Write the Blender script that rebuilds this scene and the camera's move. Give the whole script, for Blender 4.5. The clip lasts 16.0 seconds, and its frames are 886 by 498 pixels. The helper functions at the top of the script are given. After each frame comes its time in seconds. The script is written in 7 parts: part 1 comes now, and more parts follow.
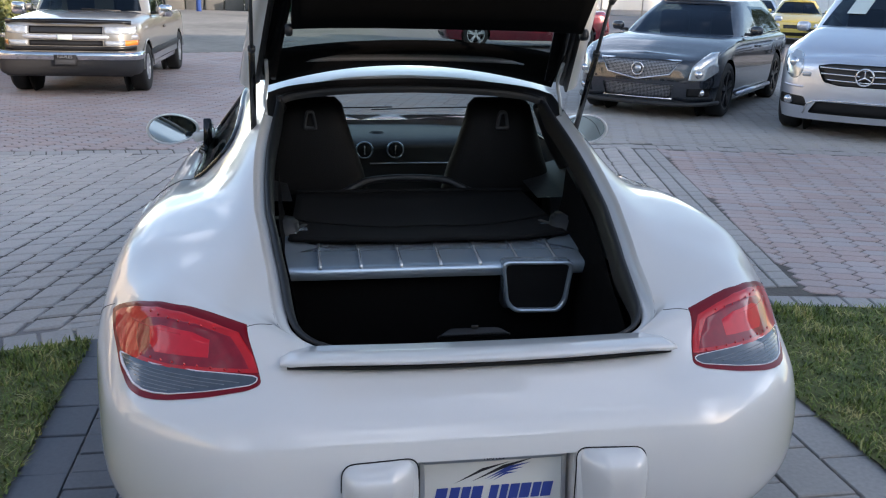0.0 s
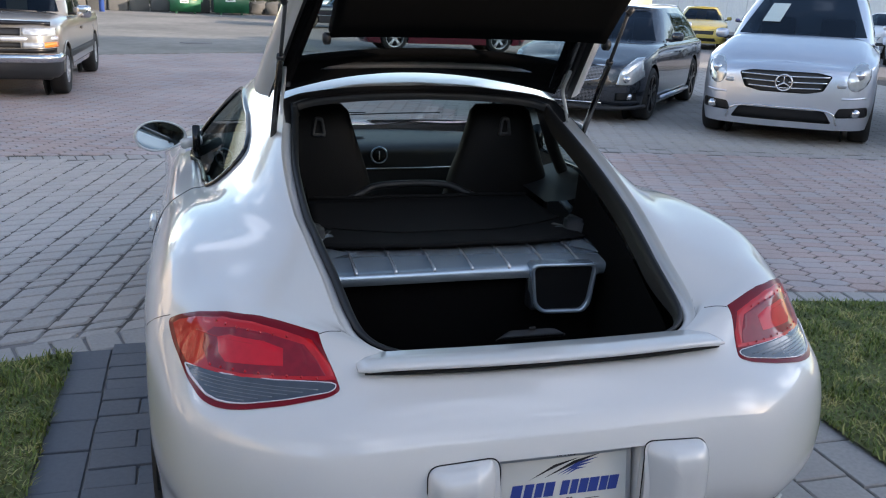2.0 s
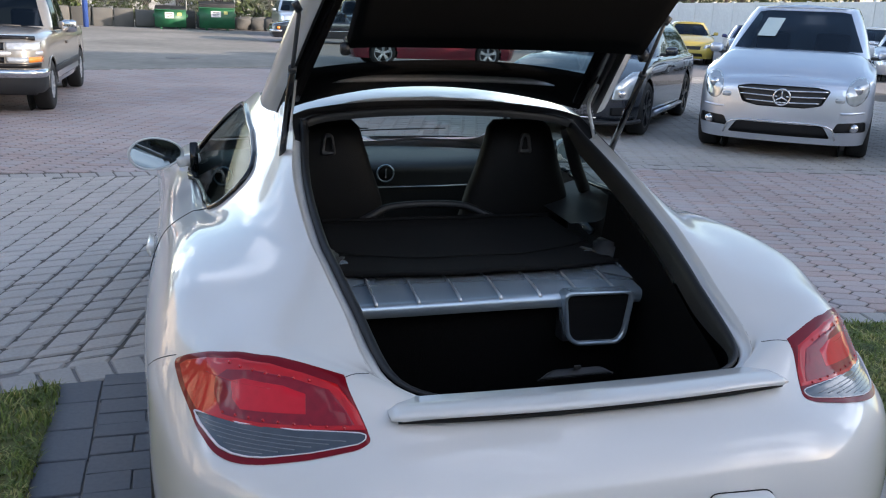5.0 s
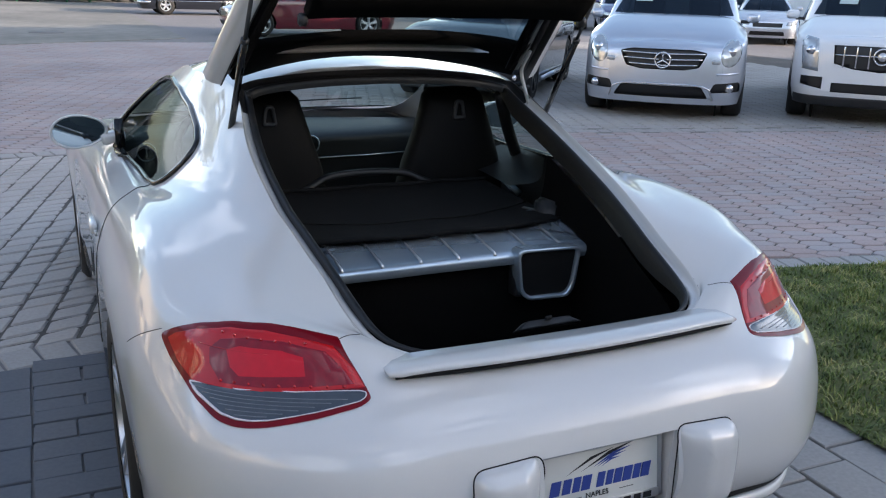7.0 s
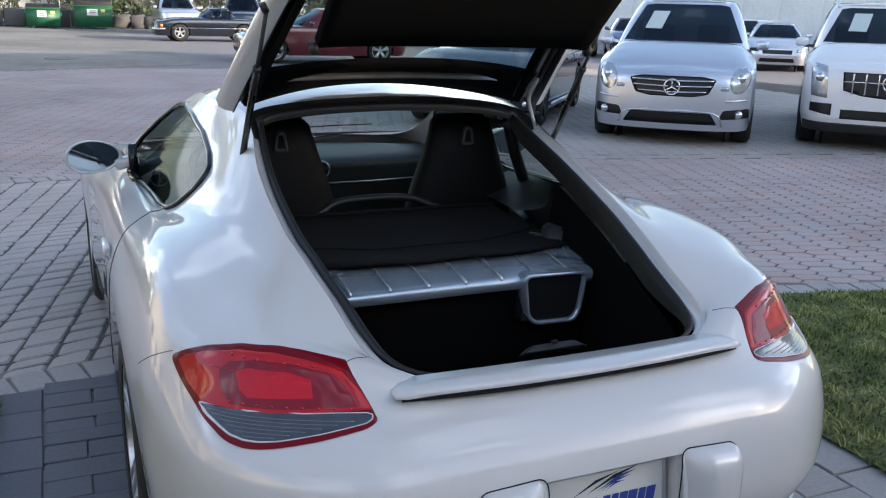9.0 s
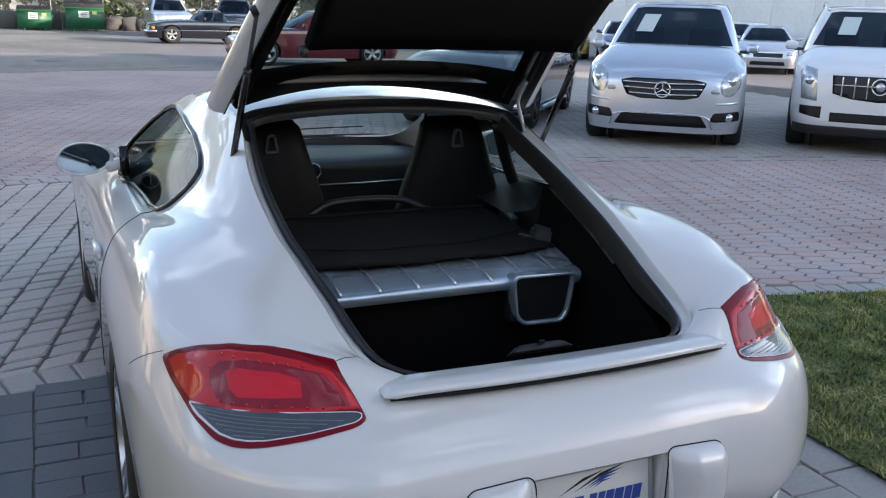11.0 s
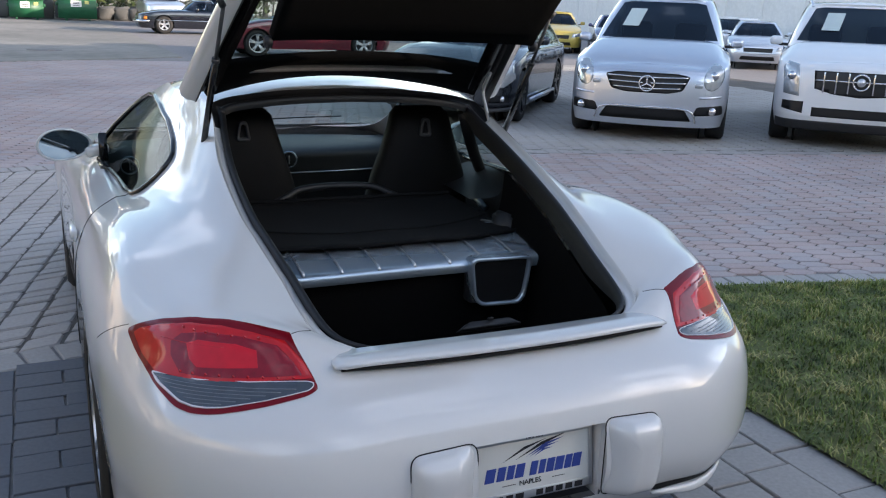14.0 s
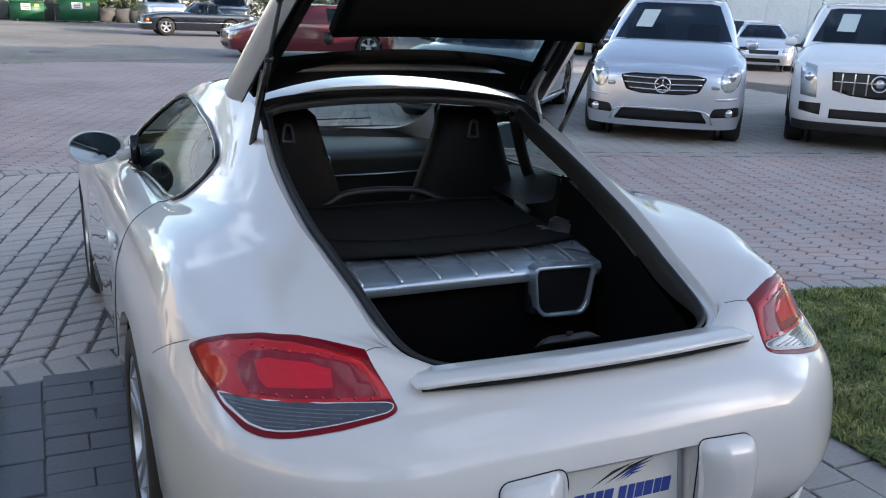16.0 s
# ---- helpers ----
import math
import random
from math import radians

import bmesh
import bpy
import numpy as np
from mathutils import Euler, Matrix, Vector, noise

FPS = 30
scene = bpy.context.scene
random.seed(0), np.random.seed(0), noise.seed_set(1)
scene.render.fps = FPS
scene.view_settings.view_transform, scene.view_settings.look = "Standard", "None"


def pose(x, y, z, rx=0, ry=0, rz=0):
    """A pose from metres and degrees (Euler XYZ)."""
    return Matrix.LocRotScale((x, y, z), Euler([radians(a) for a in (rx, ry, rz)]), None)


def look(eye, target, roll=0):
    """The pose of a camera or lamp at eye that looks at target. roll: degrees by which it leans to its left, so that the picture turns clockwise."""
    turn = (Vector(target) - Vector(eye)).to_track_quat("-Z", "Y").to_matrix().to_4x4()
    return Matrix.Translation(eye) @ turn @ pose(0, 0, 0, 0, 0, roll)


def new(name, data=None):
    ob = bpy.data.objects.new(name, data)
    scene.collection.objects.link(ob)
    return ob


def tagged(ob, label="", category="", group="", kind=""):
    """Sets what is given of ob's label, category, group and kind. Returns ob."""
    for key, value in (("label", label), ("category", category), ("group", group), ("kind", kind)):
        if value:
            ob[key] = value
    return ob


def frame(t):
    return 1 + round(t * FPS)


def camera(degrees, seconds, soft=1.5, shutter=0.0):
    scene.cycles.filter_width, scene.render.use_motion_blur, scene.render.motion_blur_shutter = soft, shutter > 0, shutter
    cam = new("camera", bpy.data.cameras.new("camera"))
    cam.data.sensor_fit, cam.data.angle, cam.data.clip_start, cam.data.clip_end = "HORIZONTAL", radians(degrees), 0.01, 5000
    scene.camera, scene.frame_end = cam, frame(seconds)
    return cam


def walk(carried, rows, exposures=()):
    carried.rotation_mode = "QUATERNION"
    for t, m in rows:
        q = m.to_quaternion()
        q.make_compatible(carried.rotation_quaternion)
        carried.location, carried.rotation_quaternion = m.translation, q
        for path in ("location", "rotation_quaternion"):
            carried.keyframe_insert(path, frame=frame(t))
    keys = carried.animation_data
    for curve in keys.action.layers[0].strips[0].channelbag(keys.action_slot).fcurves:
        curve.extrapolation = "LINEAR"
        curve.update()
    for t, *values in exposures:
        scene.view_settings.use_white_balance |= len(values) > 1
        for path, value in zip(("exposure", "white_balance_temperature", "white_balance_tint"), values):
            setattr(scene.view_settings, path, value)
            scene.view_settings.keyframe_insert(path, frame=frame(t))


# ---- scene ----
cam = camera(53.2, 16.0, soft=1.15)
PATH = [
    (0, (-0.378, -1.817, 1.527), (-0.058, 0.074, 0.959), 1.5),
    (0.5, (-0.382, -1.795, 1.514), (-0.142, 0.093, 0.902), 1.8),
    (1, (-0.521, -1.799, 1.526), (-0.258, 0.094, 0.936), 1.2),
    (1.5, (-0.687, -1.795, 1.528), (-0.202, 0.061, 0.964), 2.5),
    (2, (-0.722, -1.79, 1.536), (-0.203, 0.059, 0.98), 2.2),
    (2.5, (-0.734, -1.793, 1.535), (-0.202, 0.058, 0.995), 1.7),
    (3, (-0.739, -1.801, 1.538), (-0.185, 0.05, 1.02), 1.9),
    (3.5, (-0.745, -1.816, 1.538), (-0.208, 0.049, 1.053), 1.8),
    (3.7, (-0.749, -1.818, 1.533), (-0.211, 0.048, 1.055), 1.9),
    (5.8, (-0.809, -1.452, 1.509), (-0.239, 0.386, 0.962), 1.8),
    (6, (-0.828, -1.466, 1.513), (-0.242, 0.367, 0.968), 1.1),
    (6.5, (-0.936, -1.53, 1.516), (-0.212, 0.257, 0.983), 1.4),
    (7, (-0.988, -1.581, 1.509), (-0.193, 0.161, 0.93), 1.7),
    (7.5, (-0.965, -1.586, 1.514), (-0.196, 0.169, 0.944), 1.9),
    (8, (-0.968, -1.603, 1.508), (-0.236, 0.169, 0.938), 1.8),
    (8.5, (-0.979, -1.615, 1.511), (-0.213, 0.15, 0.964), 1.6),
    (9, (-0.992, -1.61, 1.516), (-0.214, 0.156, 0.991), 1.7),
    (9.2, (-0.996, -1.62, 1.523), (-0.215, 0.148, 1.008), 1.7),
    (11.5, (-0.991, -1.633, 1.517), (-0.193, 0.126, 0.998), 1.9),
    (12, (-0.993, -1.636, 1.522), (-0.191, 0.123, 1.009), 2.0),
    (12.5, (-0.996, -1.638, 1.519), (-0.189, 0.121, 1.014), 1.8),
    (13, (-1.017, -1.638, 1.522), (-0.203, 0.118, 1.02), 1.6),
    (13.5, (-1.007, -1.687, 1.524), (-0.181, 0.061, 1.012), 1.9),
    (14, (-0.95, -1.774, 1.523), (-0.144, -0.023, 0.989), 2.3),
    (14.5, (-0.931, -1.793, 1.528), (-0.256, 0.01, 0.986), 1.9),
    (15, (-0.968, -1.757, 1.534), (-0.283, 0.046, 1.008), 1.9),
    (15.5, (-1.053, -1.692, 1.517), (-0.32, 0.096, 1.003), 1.9),
    (16, (-1.058, -1.583, 1.498), (-0.249, 0.167, 0.969), 2.3),
]
walk(cam, [(t, look(eye, target, roll)) for t, eye, target, roll in PATH], [(0, 1.36, 6600, 16), (16, 1.36, 6600, 16)])

from mathutils.bvhtree import BVHTree
from mathutils.interpolate import poly_3d_calc

# ---- world, sun and exposure ----
world = bpy.data.worlds.new("sky")
scene.world = world
world.use_nodes = True
wt = world.node_tree
bg = wt.nodes["Background"]
sky = wt.nodes.new("ShaderNodeTexSky")
sky.sky_type = "NISHITA"
sky.sun_disc = False
SUN_EL, SUN_AZ = radians(12), radians(127)
sky.sun_elevation, sky.sun_rotation = SUN_EL, SUN_AZ
sky.air_density, sky.dust_density, sky.ozone_density = 1.0, .8, 1.3
# scattered clouds: brighter, paler patches of the same sky
puff = wt.nodes.new("ShaderNodeTexNoise")
puff.inputs["Scale"].default_value, puff.inputs["Detail"].default_value, puff.inputs["Roughness"].default_value = 2.6, 9, .58
thin = wt.nodes.new("ShaderNodeMapRange")
thin.interpolation_type = "SMOOTHSTEP"
thin.inputs["From Min"].default_value, thin.inputs["From Max"].default_value = .51, .63
wt.links.new(puff.outputs["Fac"], thin.inputs["Value"])
cloud = wt.nodes.new("ShaderNodeHueSaturation")
cloud.inputs["Saturation"].default_value, cloud.inputs["Value"].default_value = .5, 2.7
wt.links.new(sky.outputs[0], cloud.inputs["Color"])
cover = wt.nodes.new("ShaderNodeMix")
cover.data_type = "RGBA"
wt.links.new(thin.outputs[0], cover.inputs["Factor"])
wt.links.new(sky.outputs[0], cover.inputs["A"])
wt.links.new(cloud.outputs[0], cover.inputs["B"])
wt.links.new(cover.outputs["Result"], bg.inputs[0])
bg.inputs[1].default_value = 0.15
sun = new("sun", bpy.data.lights.new("sun", "SUN"))
sun.data.energy, sun.data.angle, sun.data.color = 3.7, radians(.6), (1.0, 0.86, 0.70)
sun.matrix_world = look((math.sin(SUN_AZ) * 20, math.cos(SUN_AZ) * 20, 20 * math.tan(SUN_EL)), (0, 0, 0))


# ---- materials ----
def nodes_of(name):
    m = bpy.data.materials.new(name)
    m.use_nodes = True
    nt = m.node_tree
    return m, nt, nt.nodes["Principled BSDF"]


def plain(name, col, rough=0.5, metal=0.0, coat=0.0, var=0.12, scale=18.0, bump=0.0, bump_scale=220.0, spec=0.5, rnd=0.0):
    """A surface with tone variation at two scales and fine relief."""
    m, nt, b = nodes_of(name)
    tc = nt.nodes.new("ShaderNodeTexCoord")
    n1 = nt.nodes.new("ShaderNodeTexNoise")
    n1.inputs["Scale"].default_value = scale
    n1.inputs["Detail"].default_value = 6
    nt.links.new(tc.outputs["Object"], n1.inputs["Vector"])
    ramp = nt.nodes.new("ShaderNodeMapRange")
    ramp.inputs["To Min"].default_value, ramp.inputs["To Max"].default_value = 1 - var, 1 + var
    nt.links.new(n1.outputs["Fac"], ramp.inputs["Value"])
    mul = nt.nodes.new("ShaderNodeVectorMath")
    mul.operation = "SCALE"
    mul.inputs[0].default_value = col
    nt.links.new(ramp.outputs[0], mul.inputs["Scale"])
    src = mul.outputs[0]
    if rnd:
        oi = nt.nodes.new("ShaderNodeObjectInfo")
        geo = nt.nodes.new("ShaderNodeNewGeometry")
        add = nt.nodes.new("ShaderNodeMath")
        add.operation = "ADD"
        nt.links.new(oi.outputs["Random"], add.inputs[0])
        nt.links.new(geo.outputs["Random Per Island"], add.inputs[1])
        fr = nt.nodes.new("ShaderNodeMath")
        fr.operation = "FRACT"
        nt.links.new(add.outputs[0], fr.inputs[0])
        r2 = nt.nodes.new("ShaderNodeMapRange")
        r2.inputs["To Min"].default_value, r2.inputs["To Max"].default_value = 1 - rnd, 1 + rnd
        nt.links.new(fr.outputs[0], r2.inputs["Value"])
        m2 = nt.nodes.new("ShaderNodeVectorMath")
        m2.operation = "SCALE"
        nt.links.new(src, m2.inputs[0])
        nt.links.new(r2.outputs[0], m2.inputs["Scale"])
        src = m2.outputs[0]
    nt.links.new(src, b.inputs["Base Color"])
    b.inputs["Roughness"].default_value = rough
    b.inputs["Metallic"].default_value = metal
    b.inputs["Coat Weight"].default_value = coat
    b.inputs["Coat Roughness"].default_value = 0.03
    b.inputs["Specular IOR Level"].default_value = spec
    if bump:
        n2 = nt.nodes.new("ShaderNodeTexNoise")
        n2.inputs["Scale"].default_value = bump_scale
        n2.inputs["Detail"].default_value = 4
        nt.links.new(tc.outputs["Object"], n2.inputs["Vector"])
        bp = nt.nodes.new("ShaderNodeBump")
        bp.inputs["Strength"].default_value = bump
        bp.inputs["Distance"].default_value = 0.004
        nt.links.new(n2.outputs["Fac"], bp.inputs["Height"])
        nt.links.new(bp.outputs[0], b.inputs["Normal"])
    return m


def paint(name, col, metal=0.0, rough=0.32, flake=0.03):
    """Clear-coated car paint with a faint pearl."""
    m = plain(name, col, rough=rough, metal=metal, coat=1.0, var=flake, scale=900)
    b = m.node_tree.nodes["Principled BSDF"]
    b.inputs["Coat IOR"].default_value, b.inputs["Coat Roughness"].default_value = 1.65, .008
    return m


def glass(name, tint=(0.75, 0.85, 0.82), gain=0.7, sheen=(1, 1, 1)):
    m, nt, b = nodes_of(name)
    out = nt.nodes["Material Output"]
    nt.nodes.remove(b)
    tr = nt.nodes.new("ShaderNodeBsdfTransparent")
    tr.inputs[0].default_value = (*tint, 1)
    gl = nt.nodes.new("ShaderNodeBsdfGlossy")
    gl.inputs["Roughness"].default_value = 0.01
    gl.inputs["Color"].default_value = (*sheen, 1)
    lw = nt.nodes.new("ShaderNodeLayerWeight")
    lw.inputs[0].default_value = 0.5
    pw = nt.nodes.new("ShaderNodeMath")
    pw.operation = "POWER"
    nt.links.new(lw.outputs["Facing"], pw.inputs[0])
    pw.inputs[1].default_value = 5.0
    fr = nt.nodes.new("ShaderNodeMath")
    fr.operation = "MULTIPLY_ADD"
    nt.links.new(pw.outputs[0], fr.inputs[0])
    fr.inputs[1].default_value, fr.inputs[2].default_value = gain, 0.045
    mx = nt.nodes.new("ShaderNodeMixShader")
    nt.links.new(fr.outputs[0], mx.inputs[0])
    nt.links.new(tr.outputs[0], mx.inputs[1])
    nt.links.new(gl.outputs[0], mx.inputs[2])
    nt.links.new(mx.outputs[0], out.inputs[0])
    return m


M_WHITE = paint("pearl_white_paint", (0.635, 0.632, 0.622), rough=0.34)
M_SEAL = plain("black_rubber", (0.008, 0.008, 0.009), rough=0.5, bump=0.2)
M_GAP = plain("dark_gap", (0.006, 0.006, 0.006), rough=0.9)
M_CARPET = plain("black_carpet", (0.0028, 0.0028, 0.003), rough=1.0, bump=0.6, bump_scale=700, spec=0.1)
M_FABRIC = plain("black_net_fabric", (0.006, 0.006, 0.0065), rough=0.9, bump=0.5, bump_scale=500, spec=0.2)
M_PLASTIC = plain("dark_grained_plastic", (0.014, 0.015, 0.017), rough=0.5, bump=0.25, bump_scale=400)
M_GREYPL = plain("dark_grey_trim_plastic", (0.045, 0.047, 0.05), rough=0.5, bump=0.2, bump_scale=400)
M_LEATHER = plain("black_leather", (0.0035, 0.0035, 0.0037), rough=0.65, bump=0.3, bump_scale=260, spec=0.25)
M_SILVER = plain("satin_silver_trim", (0.44, 0.53, 0.61), rough=0.27, metal=0.7, var=0.05)
M_SILVER2 = plain("silver_rib_trim", (0.7, 0.72, 0.74), rough=0.22, metal=0.7, var=0.04)
M_DARKSILL = plain("dark_valance", (0.03, 0.03, 0.032), rough=0.6)
M_HINGE = plain("pale_grey_paint", (0.45, 0.46, 0.46), rough=0.4)
M_CHROME = plain("chrome", (0.75, 0.75, 0.76), rough=0.08, metal=1.0, var=0.02)
M_ALLOY = plain("silver_alloy", (0.55, 0.56, 0.58), rough=0.28, metal=0.8, var=0.04)
M_TYRE = plain("tyre_rubber", (0.012, 0.012, 0.012), rough=0.75, bump=0.3, bump_scale=90)
M_BLACKGLOSS = plain("gloss_black", (0.006, 0.006, 0.007), rough=0.12, var=0.02)
M_MIRROR = plain("mirror_silver", (0.36, 0.43, 0.46), rough=0.01, metal=1.0, var=0.0)
M_GLASS = glass("car_glass", (0.62, 0.72, 0.70))
M_SIDEGLASS = glass("side_glass", (0.34, 0.40, 0.38), 0.12)
M_CLEARGLASS = glass("hatch_glass", (0.74, 0.80, 0.79))
# bluish gloss colour puts a blue-sky reflection into the parked cars' glass
M_TINT = glass("dark_tinted_glass", (0.20, 0.25, 0.27), 0.8, (0.72, 0.85, 1.0))


M_REDLENS = plain("red_lens", (0.60, 0.005, 0.016), rough=0.30, coat=1.0, var=0.12, scale=60, spec=0.1)
M_REDMID = plain("red_outer_lens", (0.50, 0.009, 0.012), rough=0.3, coat=1.0, var=0.25, scale=30, spec=0.1)
M_REDDARK = plain("dark_red_lens", (0.24, 0.003, 0.012), rough=0.3, coat=1.0, var=0.3, scale=50, spec=0.1)
M_REDRIM = plain("ruby_red_rim", (0.17, 0.004, 0.010), rough=0.3, coat=0.4, spec=0.1)
M_CLEARLENS = plain("smoked_clear_lens", (0.055, 0.065, 0.08), rough=0.2, coat=1.0, var=0.3, scale=30, spec=0.4)
M_CLEARRIB = plain("lens_rib", (0.13, 0.14, 0.16), rough=0.2, coat=1.0, spec=0.4)
M_PINKLINE = plain("pale_lens_edge", (0.72, 0.66, 0.70), rough=0.25, coat=1.0, var=0.05)
M_LED = plain("red_led", (0.50, 0.012, 0.02), rough=0.25, coat=1.0, spec=0.2)
M_WHITEPLATE = plain("white_plate", (0.68, 0.68, 0.64), rough=0.35, var=0.05)
M_BLUEINK = plain("blue_print", (0.03, 0.06, 0.28), rough=0.4)
M_BLACKINK = plain("black_print", (0.01, 0.01, 0.012), rough=0.4)


# ---- mesh helpers ----
def part(name, bm, mat, parent=None, label="", smooth=True, keep=False):
    me = bpy.data.meshes.new(name)
    if smooth:
        for fc in bm.faces:
            fc.smooth = True
    bm.to_mesh(me)
    if not keep:
        bm.free()
    for mm in (mat if isinstance(mat, (list, tuple)) else [mat]):
        me.materials.append(mm)
    ob = new(name, me)
    if parent is not None:
        ob.parent = parent
    if label:
        ob["label"] = label
    return ob


def thing(name, label, category, m=None, group="", kind=""):
    ob = new(name)
    ob.empty_display_size = 0.2
    if m is not None:
        ob.matrix_world = m
    return tagged(ob, label, category, group, kind)


def box(sx, sy, sz, c=(0, 0, 0), bevel=0.0, seg=2, rot=None, bm=None):
    b2 = bmesh.new()
    bmesh.ops.create_cube(b2, size=1)
    for v in b2.verts:
        v.co = Vector((v.co.x * sx, v.co.y * sy, v.co.z * sz))
    if bevel:
        bmesh.ops.bevel(b2, geom=b2.edges[:], offset=bevel, segments=seg, affect="EDGES", profile=0.5)
    mt = Matrix.Translation(c) @ (rot if rot is not None else Matrix())
    bmesh.ops.transform(b2, matrix=mt, verts=b2.verts)
    if bm is None:
        return b2
    merge(bm, b2)
    return bm


def merge(bm, other):
    me = bpy.data.meshes.new("tmp")
    other.to_mesh(me)
    other.free()
    bm.from_mesh(me)
    bpy.data.meshes.remove(me)
    return bm


def cyl(r, h, c=(0, 0, 0), axis="z", seg=24, r2=None, bevel=0.0):
    bm = bmesh.new()
    bmesh.ops.create_cone(bm, cap_ends=True, segments=seg, radius1=r, radius2=r if r2 is None else r2, depth=h)
    if bevel:
        ed = [e for e in bm.edges if e.calc_face_angle(0) > 0.9]
        bmesh.ops.bevel(bm, geom=ed, offset=bevel, segments=2, affect="EDGES")
    rot = {"z": Matrix(), "x": Matrix.Rotation(math.pi / 2, 4, "Y"), "y": Matrix.Rotation(-math.pi / 2, 4, "X")}[axis]
    bmesh.ops.transform(bm, matrix=Matrix.Translation(c) @ rot, verts=bm.verts)
    return bm


def catmull(pts, n, closed=False):
    """Points along a smooth curve through pts, n steps per span."""
    P = [Vector(p) for p in pts]
    out = []
    k = len(P)
    spans = k if closed else k - 1
    for i in range(spans):
        p1, p2 = P[i], P[(i + 1) % k]
        p0 = P[i - 1] if (i > 0 or closed) else p1 * 2 - p2
        p3 = P[(i + 2) % k] if (i + 2 < k or closed) else p2 * 2 - p1
        for j in range(n):
            t = j / n
            out.append(0.5 * (2 * p1 + (p2 - p0) * t + (2 * p0 - 5 * p1 + 4 * p2 - p3) * t * t + (3 * p1 - p0 - 3 * p2 + p3) * t ** 3))
    if not closed:
        out.append(P[-1].copy())
    return out


def loft(lines, nu=6, nv=6, mirror=False):
    """A smooth patch through control lines (each a list of points of one length)."""
    rows = [catmull(l, nv) for l in lines]
    cols = list(zip(*rows))
    grid = [catmull(c, nu) for c in cols]
    bm = bmesh.new()
    for sgn in ((1, -1) if mirror else (1,)):
        vs = [[bm.verts.new((p.x * sgn, p.y, p.z)) for p in c] for c in grid]
        for a, b in zip(vs[:-1], vs[1:]):
            for i in range(len(a) - 1):
                q = (a[i], b[i], b[i + 1], a[i + 1])
                bm.faces.new(q if sgn > 0 else q[::-1])
    bmesh.ops.remove_doubles(bm, verts=bm.verts, dist=1e-5)
    return bm


def tube(path, r, seg=10, closed=False, caps=True):
    """A round bar along a path; r may be a list."""
    P = [Vector(p) for p in path]
    n = len(P)
    bm = bmesh.new()
    rings = []
    nrm = None
    for i, p in enumerate(P):
        a = P[i - 1] if (i > 0 or closed) else p
        b = P[(i + 1) % n] if (i < n - 1 or closed) else p
        t = (b - a).normalized()
        if nrm is None:
            nrm = t.orthogonal().normalized()
        nrm = (nrm - t * nrm.dot(t)).normalized()
        bi = t.cross(nrm)
        rr = r[i] if isinstance(r, (list, tuple)) else r
        rings.append([bm.verts.new(p + rr * (math.cos(2 * math.pi * k / seg) * nrm + math.sin(2 * math.pi * k / seg) * bi)) for k in range(seg)])
    m = n if closed else n - 1
    for i in range(m):
        a, b = rings[i], rings[(i + 1) % n]
        for k in range(seg):
            bm.faces.new((a[k], a[(k + 1) % seg], b[(k + 1) % seg], b[k]))
    if caps and not closed:
        bm.faces.new(rings[0][::-1])
        bm.faces.new(rings[-1])
    return bm


def carve(bm, outline, project, where):
    """Cut a convex outline (counter-clockwise, in the plane that project gives: two vectors) into the faces for
    which where(centre) holds, and hand back the faces inside it."""
    u, w = Vector(project[0]), Vector(project[1])
    nrm = u.cross(w)
    k = len(outline)
    o2 = [Vector((p[0], p[1])) for p in outline]
    cx = sum((p for p in o2), Vector((0, 0))) / k
    rad = max((p - cx).length for p in o2) * 1.15
    near = lambda f: where(f.calc_center_median()) and (Vector((f.calc_center_median().dot(u), f.calc_center_median().dot(w))) - cx).length < rad + 0.12
    for i in range(k):
        a, b = o2[i], o2[(i + 1) % k]
        fs = [f for f in bm.faces if near(f)]
        geom = list({v for f in fs for v in f.verts}) + list({e for f in fs for e in f.edges}) + fs
        n2 = Vector(((b - a).y, -(b - a).x))
        no = (u * n2.x + w * n2.y).normalized()
        bmesh.ops.bisect_plane(bm, geom=geom, dist=1e-6, plane_co=u * a.x + w * a.y, plane_no=no)
    bm.faces.ensure_lookup_table()

    def inside(f):
        c = f.calc_center_median()
        if not where(c):
            return False
        q = Vector((c.dot(u), c.dot(w)))
        return all((o2[(i + 1) % k] - o2[i]).cross(q - o2[i]) > -1e-7 for i in range(k))
    return [f for f in bm.faces if inside(f)]


def lift(bm, faces, remove=True):
    """A bmesh of its own with copies of these faces; they leave bm."""
    nb = bmesh.new()
    mp = {}
    for f in faces:
        for v in f.verts:
            if v not in mp:
                mp[v] = nb.verts.new(v.co)
        nb.faces.new([mp[v] for v in f.verts])
    nb.normal_update()
    if remove:
        bmesh.ops.delete(bm, geom=faces, context="FACES")
    return nb


def thicken(bm, t):
    """Give an open sheet depth t, inwards for positive t."""
    bm.normal_update()
    geom = bm.faces[:]
    ext = bmesh.ops.extrude_face_region(bm, geom=geom)
    bm.normal_update()
    vs = [e for e in ext["geom"] if isinstance(e, bmesh.types.BMVert)]
    nr = {v: v.normal.copy() for v in vs}
    for v in vs:
        v.co -= nr[v] * t
    bmesh.ops.recalc_face_normals(bm, faces=bm.faces)
    return bm


